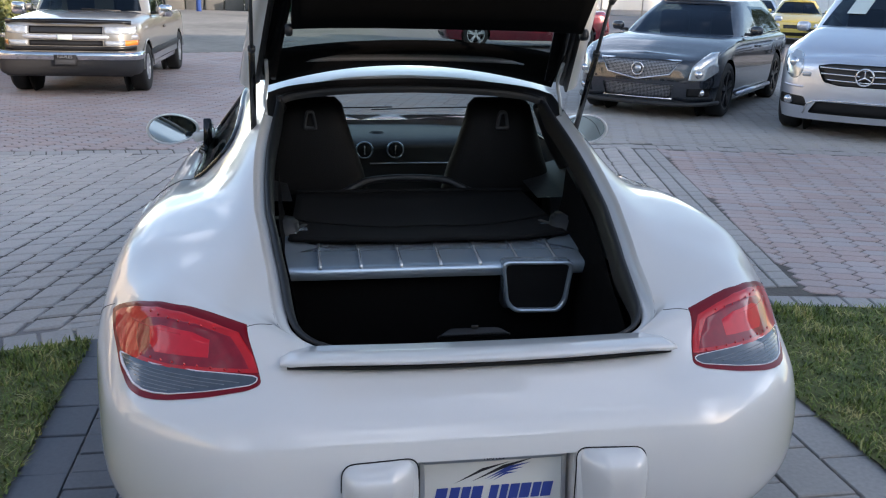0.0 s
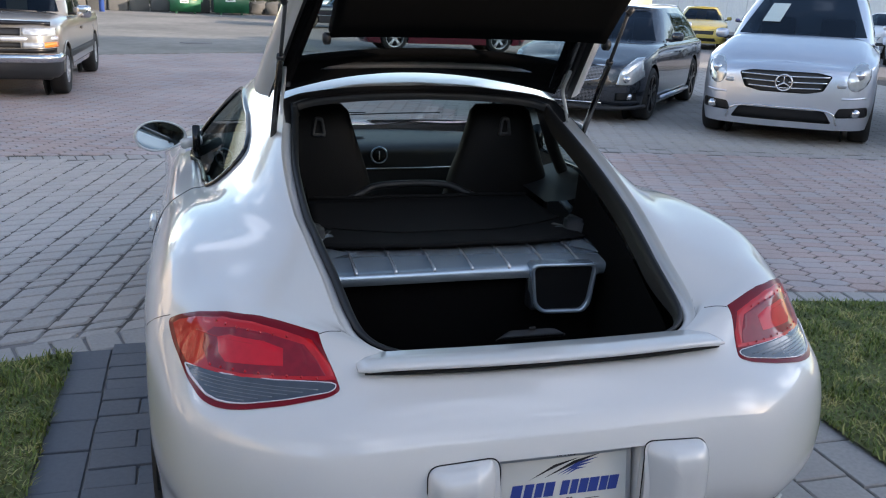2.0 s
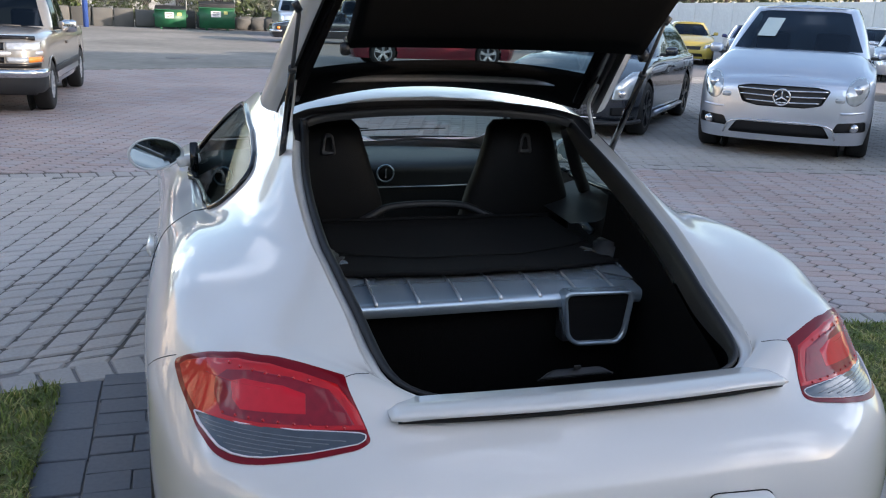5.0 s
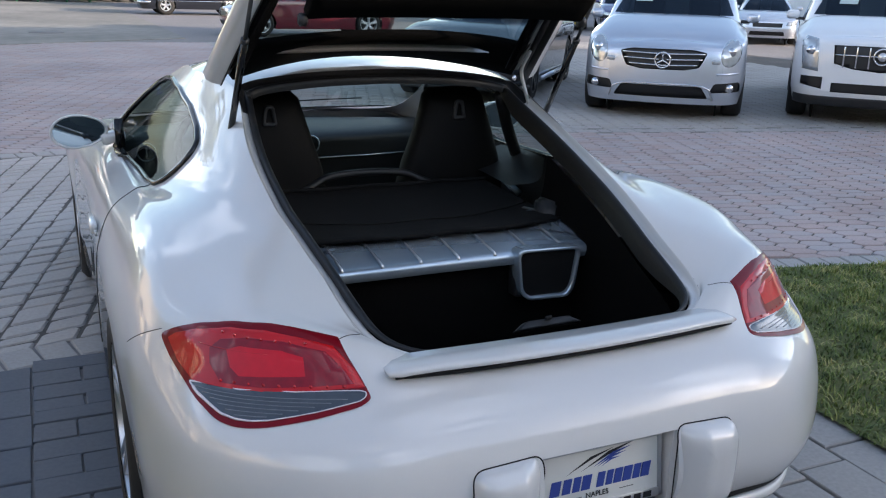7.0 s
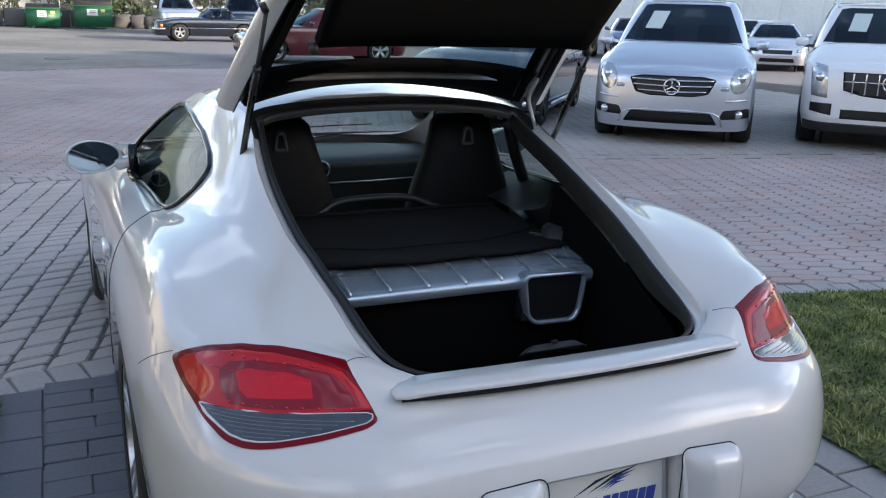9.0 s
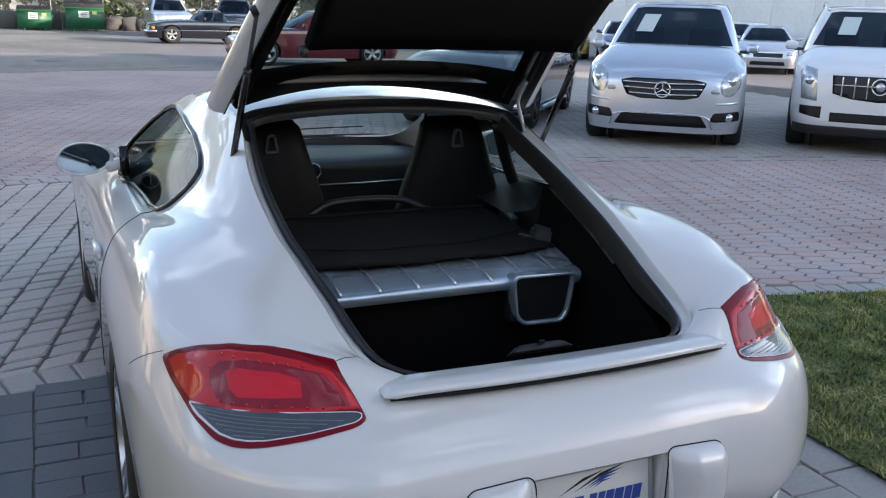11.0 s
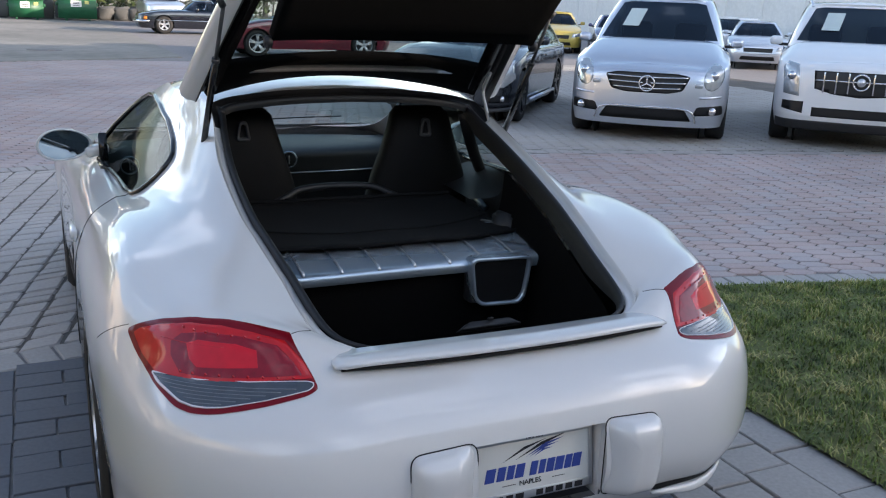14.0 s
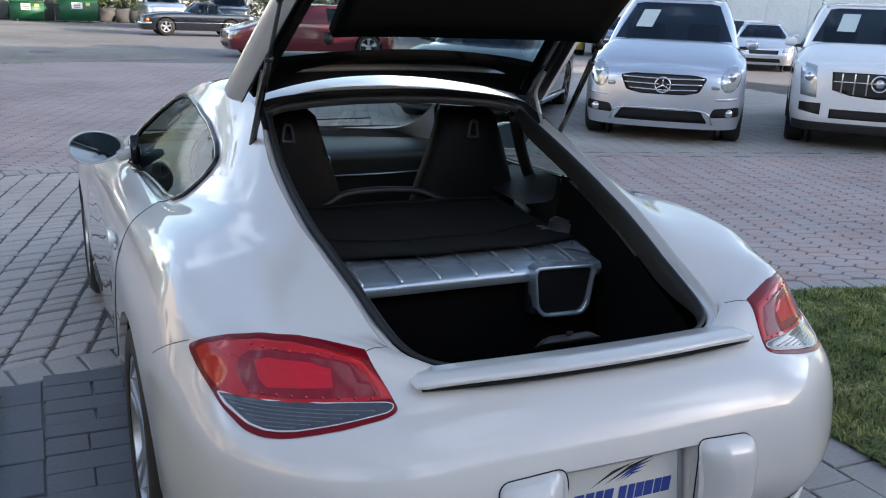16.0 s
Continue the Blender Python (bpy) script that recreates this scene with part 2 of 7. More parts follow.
def clip_faces(bm, outline, project):
    """A new sheet: the faces of bm cut to a convex counter-clockwise outline in the plane of two vectors."""
    u, w = Vector(project[0]), Vector(project[1])
    o = [Vector(p) for p in outline]
    nb = bmesh.new()
    for f in bm.faces:
        poly = [v.co.copy() for v in f.verts]
        for i in range(len(o)):
            a, e = o[i], o[(i + 1) % len(o)] - o[i]
            dist = [e.cross(Vector((p.dot(u), p.dot(w))) - a) for p in poly]
            res = []
            for k in range(len(poly)):
                d0, d1 = dist[k - 1], dist[k]
                if d0 * d1 < 0:
                    res.append(poly[k - 1].lerp(poly[k], d0 / (d0 - d1)))
                if d1 >= 0:
                    res.append(poly[k])
            poly = res
            if len(poly) < 3:
                break
        if len(poly) > 2:
            nb.faces.new([nb.verts.new(p) for p in poly])
    bmesh.ops.remove_doubles(nb, verts=nb.verts, dist=4e-4)
    bmesh.ops.dissolve_degenerate(nb, edges=nb.edges, dist=1e-4)
    nb.normal_update()
    return nb


def surface_of(bm):
    """Search tree and smooth normals of an uncut sheet."""
    c = bm.copy()
    bmesh.ops.triangulate(c, faces=c.faces)
    c.normal_update()
    vs = [v.co.copy() for v in c.verts]
    c.verts.index_update()
    fs = [tuple(v.index for v in f.verts) for f in c.faces]
    ns = [v.normal.copy() for v in c.verts]
    c.free()
    return BVHTree.FromPolygons(vs, fs), vs, fs, ns


def normal_on(ref, p):
    tree, vs, fs, ns = ref
    loc, _, i, _ = tree.find_nearest(p)
    wts = poly_3d_calc([vs[k] for k in fs[i]], loc)
    n = Vector((0, 0, 0))
    for k, wt_ in zip(fs[i], wts):
        n += ns[k] * wt_
    return loc, n.normalized()


def smooth_from(ob, ref):
    """Shade a cut sheet with the normals of the uncut one."""
    ob.data.normals_split_custom_set_from_vertices([normal_on(ref, v.co)[1] for v in ob.data.vertices])
    return ob


def sharpen(ob, angle=40):
    ob.data.set_sharp_from_angle(angle=radians(angle))
    return ob


def prism(outline, project, origin, depth, bevel=0.0):
    """A slab with a polygon outline in the plane given by two vectors."""
    u, w = Vector(project[0]), Vector(project[1])
    n = u.cross(w).normalized()
    bm = bmesh.new()
    vs = [bm.verts.new(Vector(origin) + u * p[0] + w * p[1]) for p in outline]
    f = bm.faces.new(vs)
    ext = bmesh.ops.extrude_face_region(bm, geom=[f])
    for e in ext["geom"]:
        if isinstance(e, bmesh.types.BMVert):
            e.co += n * depth
    bmesh.ops.recalc_face_normals(bm, faces=bm.faces)
    if bevel:
        bmesh.ops.bevel(bm, geom=bm.edges[:], offset=bevel, segments=2, affect="EDGES")
    return bm


def rounded(pts, r, n=4):
    """A polygon with its corners rounded."""
    out = []
    k = len(pts)
    for i in range(k):
        p, a, b = Vector(pts[i]), Vector(pts[i - 1]), Vector(pts[(i + 1) % k])
        rr = min(r, (a - p).length * 0.45, (b - p).length * 0.45)
        s, e = p + (a - p).normalized() * rr, p + (b - p).normalized() * rr
        for j in range(n + 1):
            t = j / n
            out.append(((1 - t) ** 2 * s + 2 * t * (1 - t) * p + t * t * e)[:])
    return out


# ---- the white coupe: shell ----
CAR = pose(.0015, 1.2, 0, 0, 0, .436) @ Matrix.Translation((0, -1.2, 0))
coupe = thing("sports_coupe", "pearl white sports coupe with its rear hatch raised open", "car", CAR)
LINE_A = [(0, -0.12, 0.27), (0.28, -0.115, 0.27), (0.505, -0.115, 0.285), (0.705, 0.02, 0.275), (0.83, 0.205, 0.25), (0.862, 0.421, 0.2), (0.87, 0.72, 0.17),
          (0.865, 1.15, 0.16), (0.85, 1.5, 0.16), (0.845, 2, 0.16), (0.85, 2.65, 0.16), (0.86, 3.2, 0.17), (0.72, 3.8, 0.18), (0, 4.02, 0.18)]
LINE_B = [(0, -0.222, 0.365), (0.28, -0.217, 0.365), (0.522, -0.193, 0.365), (0.723, -0.032, 0.365), (0.843, 0.186, 0.36), (0.874, 0.421, 0.36), (0.89, 0.72, 0.36),
          (0.887, 1.15, 0.34), (0.872, 1.5, 0.32), (0.865, 2, 0.32), (0.868, 2.65, 0.33), (0.885, 3.2, 0.34), (0.75, 3.8, 0.34), (0, 4.06, 0.34)]
LINE_C = [(0, -0.275, 0.5), (0.28, -0.27, 0.5), (0.542, -0.247, 0.49), (0.766, -0.072, 0.47), (0.862, 0.18, 0.48), (0.883, 0.421, 0.52), (0.895, 0.72, 0.52),
          (0.893, 1.15, 0.5), (0.88, 1.5, 0.5), (0.872, 2, 0.5), (0.875, 2.65, 0.5), (0.892, 3.2, 0.5), (0.755, 3.8, 0.46), (0, 4.04, 0.46)]
LINE_D = [(0, -0.232, 0.665), (0.28, -0.228, 0.665), (0.529, -0.207, 0.66), (0.765, -0.051, 0.645), (0.86, 0.196, 0.64), (0.886, 0.42, 0.645), (0.895, 0.72, 0.65),
          (0.892, 1.15, 0.64), (0.88, 1.5, 0.64), (0.872, 2, 0.64), (0.875, 2.65, 0.63), (0.89, 3.2, 0.62), (0.73, 3.75, 0.56), (0, 3.98, 0.56)]
LINE_E = [(0, -0.135, 0.74), (0.28, -0.13, 0.74), (0.482, -0.105, 0.74), (0.716, 0.02, 0.742), (0.842, 0.211, 0.74), (0.876, 0.42, 0.745), (0.886, 0.72, 0.755),
          (0.88, 1.15, 0.75), (0.87, 1.5, 0.76), (0.862, 2, 0.76), (0.862, 2.65, 0.75), (0.87, 3.2, 0.74), (0.69, 3.7, 0.64), (0, 3.9, 0.63)]
LINE_F = [(0, -0.085, 0.757), (0.28, -0.08, 0.757), (0.49, -0.02, 0.812), (0.679, 0.082, 0.842), (0.79, 0.236, 0.833), (0.839, 0.42, 0.845), (0.843, 0.72, 0.858),
          (0.838, 1.15, 0.845), (0.825, 1.5, 0.843), (0.812, 2, 0.84), (0.8, 2.65, 0.8), (0.79, 3.2, 0.76), (0.6, 3.6, 0.68), (0, 3.8, 0.66)]
LINE_G = [(0, -0.075, 0.76), (0.28, -0.07, 0.762), (0.468, 0.023, 0.818), (0.631, 0.149, 0.868), (0.721, 0.287, 0.885), (0.777, 0.447, 0.905), (0.777, 0.72, 0.918),
          (0.765, 1.15, 0.893), (0.757, 1.5, 0.882), (0.75, 2, 0.875), (0.73, 2.65, 0.835), (0.69, 3.2, 0.8), (0.5, 3.5, 0.73), (0, 3.6, 0.71)]
LINE_H = [(0, -0.07, 0.764), (0.28, -0.066, 0.766), (0.447, 0.03, 0.81), (0.537, 0.2, 0.875), (0.575, 0.33, 0.908), (0.6, 0.48, 0.933), (0.628, 0.75, 0.958),
          (0.683, 1.15, 0.925), (0.705, 1.5, 0.905), (0.72, 2, 0.895), (0.7, 2.65, 0.86), (0.5, 3.1, 0.82), (0.35, 3.35, 0.78), (0, 3.4, 0.77)]
LINE_I = [(0, -0.066, 0.766), (0.28, -0.062, 0.768), (0.43, 0.02, 0.797), (0.469, 0.244, 0.88), (0.49, 0.4, 0.935), (0.503, 0.53, 0.978), (0.503, 0.78, 1.068),
          (0.47, 1.09, 1.19), (0.515, 1.45, 1.203), (0.525, 1.8, 1.175), (0.655, 2.62, 0.9), (0.42, 3.05, 0.835), (0.28, 3.25, 0.79), (0, 3.3, 0.78)]
shell = loft([LINE_A, LINE_B, LINE_C, LINE_D, LINE_E, LINE_F, LINE_G, LINE_H, LINE_I], 8, 8, mirror=True)
skin = surface_of(shell)


def hull(pts):
    """Convex outline, counter-clockwise."""
    p = sorted(pts)
    def run(seq):
        o = []
        for q in seq:
            while len(o) > 1 and (o[-1][0] - o[-2][0]) * (q[1] - o[-2][1]) - (o[-1][1] - o[-2][1]) * (q[0] - o[-2][0]) <= 1e-9:
                o.pop()
            o.append(q)
        return o[:-1]
    return run(p) + run(p[::-1])


X, Y, Z = Vector((1, 0, 0)), Vector((0, 1, 0)), Vector((0, 0, 1))
REAR_AXLE, FRONT_AXLE = (.72, .33), (3.13, .325)
WINDOW = hull([(1.12, .908), (1.24, .896), (1.6, .884), (1.95, .878), (2.24, .886), (2.27, .91), (2.25, .97), (2.13, 1.052), (2.0, 1.110), (1.9, 1.135), (1.74, 1.147), (1.53, 1.137), (1.32, 1.108), (1.145, 1.063), (1.075, 1.036), (1.058, 1.02), (1.055, .995), (1.07, .955), (1.09, .925)])
LAMP = hull([(-.101, .734), (-.087, .726), (-.02, .711), (.064, .696), (.10, .692), (.13, .691), (.17, .695), (.243, .717), (.330, .761), (.382, .793), (.341, .813), (.284, .832), (.207, .847), (.135, .847), (.066, .837), (0, .823)])
LAMP = hull([tuple(p[:2]) for p in rounded(LAMP, .016, 3)])


def circle(cy, cz, r, n=28, flip=False):
    o = [(cy + r * math.cos(2 * math.pi * i / n), cz + r * math.sin(2 * math.pi * i / n)) for i in range(n)]
    return o


def largest(faces):
    """The biggest connected patch of these faces."""
    left, best = set(faces), []
    while left:
        todo, patch = [left.pop()], []
        while todo:
            f = todo.pop()
            patch.append(f)
            for e in f.edges:
                for g in e.link_faces:
                    if g in left:
                        left.remove(g)
                        todo.append(g)
        if len(patch) > len(best):
            best = patch
    return best


windows, lamps = {}, {}
for side in (1, -1):
    on = lambda c, s=side: c.x * s > 0.3
    # wheel arches open through the shell
    for ay, az in (REAR_AXLE, FRONT_AXLE):
        fs = carve(shell, circle(ay, az, .358), (Y, Z), lambda c, s=side: c.x * s > 0.6)
        bmesh.ops.delete(shell, geom=fs, context="FACES")
    fs = carve(shell, WINDOW, (Y, Z), on)
    windows[side] = lift(shell, fs)
    d = Vector((.7071 * side, .7071, 0))
    ol = [(p[0] + .3536, p[1]) for p in LAMP]
    fs = carve(shell, ol, (d, Z), lambda c, s=side: c.x * s - c.y > .497 and c.x * s > .3)
    shell.normal_update()
    out_ = Vector((side * .7071, -.7071, 0))
    lamps[side] = lift(shell, largest([f for f in fs if abs(f.normal.dot(out_)) > .2]))
# recess for the plate
fs = carve(shell, [(-.165, .43), (.165, .43), (.165, .612), (-.165, .612)], (X, Z), lambda c: c.y < 0)
bmesh.ops.delete(shell, geom=fs, context="FACES")
body = part("body", shell, M_WHITE, coupe, "pearl white painted body shell")
smooth_from(body, skin)

# roof, windscreen and front lid
ROOF = [[(.47, 1.09, 1.19), (.39, 1.122, 1.210), (.21, 1.115, 1.230), (0, 1.11, 1.237)],
        [(.495, 1.27, 1.202), (.39, 1.27, 1.226), (.21, 1.27, 1.244), (0, 1.27, 1.250)],
        [(.515, 1.45, 1.203), (.40, 1.45, 1.232), (.22, 1.45, 1.248), (0, 1.45, 1.254)],
        [(.522, 1.63, 1.194), (.41, 1.65, 1.224), (.22, 1.66, 1.240), (0, 1.67, 1.245)],
        [(.525, 1.80, 1.175), (.42, 1.84, 1.203), (.22, 1.87, 1.218), (0, 1.88, 1.222)]]
SCREEN = [ROOF[-1], [(.61, 2.2, 1.035), (.48, 2.32, 1.06), (.24, 2.40, 1.075), (0, 2.42, 1.08)],
          [(.655, 2.62, .90), (.5, 2.78, .885), (.26, 2.88, .87), (0, 2.91, .865)]]
HOOD = [SCREEN[-1], [(.42, 3.05, .835), (.3, 3.1, .84), (.15, 3.14, .838), (0, 3.16, .836)], [(.28, 3.25, .79), (.2, 3.27, .80), (.1, 3.29, .795), (0, 3.3, .78)]]
roof = part("roof_panel", loft([list(c) for c in zip(*ROOF)], 6, 6, mirror=True), M_WHITE, coupe)
part("windscreen", loft([list(c) for c in zip(*SCREEN)], 5, 6, mirror=True), M_GLASS, coupe, "clear curved windscreen").visible_shadow = False
part("front_lid", loft([list(c) for c in zip(*HOOD)], 4, 5, mirror=True), M_WHITE, coupe)

# the hatch opening: painted gutter and rubber seal
half = catmull(LINE_I[:8], 6) + catmull([ROOF[0][0], ROOF[0][1], ROOF[0][2], ROOF[0][3]], 5)[1:]
half = [p for i, p in enumerate(half) if i == 0 or (p - half[i - 1]).length > 1e-4]
loop = half + [Vector((-p.x, p.y, p.z)) for p in half[-2:0:-1]]
ON = Vector((0, -.385, .923))


def ring_rows(loop, offs):
    """Rows parallel to the opening's edge: inward and along its normal."""
    n = len(loop)
    rows = []
    for a, b in offs:
        row = []
        for i in range(n):
            t = (loop[(i + 1) % n] - loop[i - 1]).normalized()
            deep = .35 + .65 * min(1, max(0, loop[i].y / .15)) * min(1, max(0, (1.10 - loop[i].y) / .12))
            near_sill = min(1, .4 + max(0, loop[i].y + .066) * 4)
            row.append(loop[i] + ON.cross(t).normalized() * a * near_sill + ON * b * deep)
        rows.append(row)
    return rows


def strip(rows, closed=True):
    bm = bmesh.new()
    vs = [[bm.verts.new(p) for p in r] for r in rows]
    n = len(vs[0])
    for a, b in zip(vs[:-1], vs[1:]):
        for i in range(n if closed else n - 1):
            bm.faces.new((a[i], a[(i + 1) % n], b[(i + 1) % n], b[i]))
    bmesh.ops.recalc_face_normals(bm, faces=bm.faces)
    return bm


part("gutter", strip(ring_rows(loop, [(0, 0), (.003, -.002), (.007, -.010), (.014, -.018), (.022, -.021), (.031, -.024), (.034, -.05)])), [M_WHITE, M_SEAL], coupe, "white painted hatch gutter, black under the roof")
for fc in bpy.data.objects["gutter"].data.polygons:
    if fc.center.y > 1.0:
        fc.material_index = 1
seal_rows = ring_rows(loop, [(.029, -.026), (.030, -.014), (.034, -.008), (.041, -.007), (.048, -.014), (.052, -.035), (.055, -.065)])
for row in seal_rows:
    for _ in range(5):
        src = [p.copy() for p in row]
        for i, p in enumerate(src):
            if p.y < .22 and abs(p.x) > .2:
                row[i] = p * .5 + (src[i - 1] + src[(i + 1) % len(src)]) * .25
part("weather_seal", strip(seal_rows), M_SEAL, coupe, "black rubber weather seal round the hatch opening")

# side windows with black frames
for side, bm in windows.items():
    fr = bmesh.new()
    bm.normal_update()
    edge = [e for e in bm.edges if e.is_boundary]
    verts = list({v for e in edge for v in e.verts})
    cy = sum(v.co.y for v in verts) / len(verts)
    cz = sum(v.co.z for v in verts) / len(verts)
    verts.sort(key=lambda v: math.atan2(v.co.z - cz, v.co.y - cy))
    pts = [v.co.copy() for v in verts]
    keep_pts = [p for i, p in enumerate(pts) if (p - pts[i - 1]).length > .004]
    w = part("side_window", bm, M_SIDEGLASS, coupe, "clear side window glass")
    w.visible_shadow = False
    part("window_frame", tube([p + Vector((.002 * side, 0, 0)) for p in keep_pts], .010, 8, closed=True), M_BLACKGLOSS, w)

# tail lamps
UPPER = [(-.083, .752), (.10, .7415), (.255, .740), (.305, .762), (.352, .793), (.335, .805), (.28, .8235), (.205, .838), (.135, .838), (.07, .828), (.002, .813), (-.03, .79), (-.07, .765)]
LOWER = [(-.090, .739), (-.083, .7335), (-.015, .7195), (.064, .706), (.10, .7025), (.13, .702), (.165, .7055), (.235, .724), (.264, .738), (.24, .7355), (.10, .7375), (-.075, .7475), (-.087, .745)]
BAND = [(-.06, .757), (.10, .7475), (.19, .748), (.225, .775), (.235, .80), (.215, .818), (.16, .826), (.09, .822), (.01, .806), (-.03, .78)]
CORE = [(.03, .768), (.155, .762), (.178, .775), (.196, .803), (.17, .811), (.09, .808), (.045, .798)]
for side, bm in lamps.items():
    lamp = new("tail_lamp")
    lamp.parent = coupe
    lamp["label"] = "red tail lamp with a smoked clear lower strip"
    d = Vector((.7071 * side, .7071, 0))
    nr = Vector((side * .7071, -.7071, 0))
    sh = lambda o: [(p[0] + .3536, p[1]) for p in hull(o)]
    face = surface_of(bm)

    def on_lamp(q, z, off):
        hit_at = face[0].ray_cast(d * (q + .3536) + Z * z + nr * 1.5 - d * 0, -nr)[0]
        base_ = hit_at if hit_at is not None else face[0].find_nearest(d * (q + .3536) + Z * z + nr * .2)[0]
        return base_ + nr * off

    def zone(name, outline, off, mat, label, depth=.008):
        zb = clip_faces(bm, outline, (d, Z)) if outline else bm.copy()
        bmesh.ops.recalc_face_normals(zb, faces=zb.faces)
        if sum(f.normal.dot(nr) for f in zb.faces) < 0:
            bmesh.ops.reverse_faces(zb, faces=zb.faces)
        for v in zb.verts:
            v.co += nr * off
        ext = bmesh.ops.extrude_face_region(zb, geom=zb.faces[:])
        for v in ext["geom"]:
            if isinstance(v, bmesh.types.BMVert):
                v.co -= nr * depth
        bmesh.ops.recalc_face_normals(zb, faces=zb.faces)
        ob = part(name, zb, mat, lamp, label)
        sharpen(ob, 50)
        return ob
    zone("lamp_rim", None, .003, M_REDRIM, "dark ruby rim", .010)
    zone("red_lens", sh(UPPER), .005, M_REDMID, "red upper lens")
    zone("dark_lens", sh(BAND), .0056, M_REDDARK, "dark red inner lens")
    zone("reflector", sh(CORE), .0062, M_REDLENS, "bright red reflector")
    clear = zone("clear_lens", sh(LOWER), .005, M_CLEARLENS, "smoked clear reversing lens")
    rim_ = [Vector((*p[:2], 0)) for p in rounded(hull(LOWER), .008, 3)]
    edge_line = [a_.lerp(b_, f_) for a_, b_ in zip(rim_, rim_[1:] + rim_[:1]) for f_ in (0, .34, .67)]
    part("lens_edge", tube([on_lamp(p.x, p.y, .005) for p in edge_line], [.0013 + .0022 * max(0, (p.x - .02) / .24) * (1 if p.y < .73 else .3) for p in edge_line], 6, closed=True), M_PINKLINE, lamp, "pale edge line")
    for k in range(6):
        zz = .7325 - .0052 * k
        x1 = .245 - .022 * k
        x0 = -.06 + .026 * k
        part("lens_rib", tube([on_lamp(x0 + (x1 - x0) * i / 14, zz + .003 * (1 - i / 14), .0045) for i in range(15)], .0013, 6), M_CLEARRIB, clear)
    for row, n_, z0, z1, a, b in ((0, 7, .818, .829, .05, .215), (1, 9, .7525, .7505, -.045, .19)):
        for k in range(n_):
            t_ = k / (n_ - 1)
            p = on_lamp(a + (b - a) * t_, z0 + (z1 - z0) * t_, .0062)
            dot = cyl(.0042, .002, (0, 0, 0), "z", 10, r2=.0018)
            bmesh.ops.transform(dot, matrix=Matrix.Translation(p) @ nr.to_track_quat("Z", "Y").to_matrix().to_4x4(), verts=dot.verts)
            part("light_diode", dot, M_LED, lamp)
    part("lens_line", tube([on_lamp(.265 - .014 * i, .804 - .0003 * i, .0055) for i in range(12)], .0009, 6), M_LED, lamp)
    bm.free()

# wing lip of the rear spoiler
sp = bmesh.new()
rings = []
N = 40
for i in range(N + 1):
    x = -.434 + .868 * i / N
    q = abs(x) / .434
    end = max(0.0, 1 - ((q - .965) / .035) ** 2) ** .5 if q > .965 else 1.0
    y0, y1 = -.138 + .022 * q ** 2.2, -.050 + .012 * q ** 3
    ym = (y0 + y1) / 2
    hh = max(.5, end)
    zt = .786 + .004 * q ** 2 - .008 * q ** 8
    sec = [(y0 - .002, zt - .009), (y0, zt - .003), (y0 + .010, zt + .0005), (ym, zt - .0005), (y1, zt - .002), (y1 + .004, zt - .016), (ym, zt - .018), (y0 + .014, zt - .017), (y0 + .001, zt - .014)]
    rings.append([sp.verts.new((x, ym + (a - ym) * (.55 + .45 * hh), zt - .012 + (b - zt + .012) * hh)) for a, b in sec])
for a, b in zip(rings[:-1], rings[1:]):
    for k in range(len(a)):
        sp.faces.new((a[k], a[(k + 1) % len(a)], b[(k + 1) % len(a)], b[k]))
sp.faces.new(rings[0])
sp.faces.new(rings[-1][::-1])
bmesh.ops.recalc_face_normals(sp, faces=sp.faces)
part("rear_spoiler", sp, M_WHITE, coupe, "white rear spoiler lip")
part("spoiler_gap", tube([(x, -.125 + .022 * (abs(x) / .43) ** 2.2, .7615 + .004 * (abs(x) / .43) ** 3) for x in [-.42 + .84 * i / 24 for i in range(25)]], .0048, 8), M_GAP, coupe)

# licence plate, its holder and the bumper pads
rec = part("plate_recess", box(.33, .01, .20, (0, -.195, .52), .002), M_WHITE, coupe, "white plate recess")
part("recess_roof", box(.33, .06, .008, (0, -.215, .613), .002), M_WHITE, rec)
for side in (1, -1):
    part("recess_side", box(.008, .06, .20, (side * .167, -.215, .52), .002), M_WHITE, rec)
TP = pose(0, -.222, .522, 90 - 8, 0, 0)
plate = part("licence_plate", box(.305, .152, .003, (0, 0, 0), .0012), M_WHITEPLATE, coupe, "white dealer plate with blue lettering")
plate.matrix_local = TP
fr = bmesh.new()
for sx, sy, cx, cy in ((.31, .014, 0, .069), (.31, .020, 0, -.066), (.010, .152, -.151, 0), (.010, .152, .151, 0)):
    box(sx, sy, .006, (cx, cy, .002), .0015, bm=fr)
pf = part("plate_frame", fr, M_ALLOY, plate, "dull metal plate frame")
def slant(x0, y0, wd, ht, mat, name, k=.22, z=.0026):
    b2 = box(wd, ht, .0014, (0, 0, 0), .0004)
    for v in b2.verts:
        v.co.x += k * v.co.y
    bmesh.ops.translate(b2, verts=b2.verts, vec=(x0, y0, z))
    return part(name, b2, mat, plate, smooth=False)


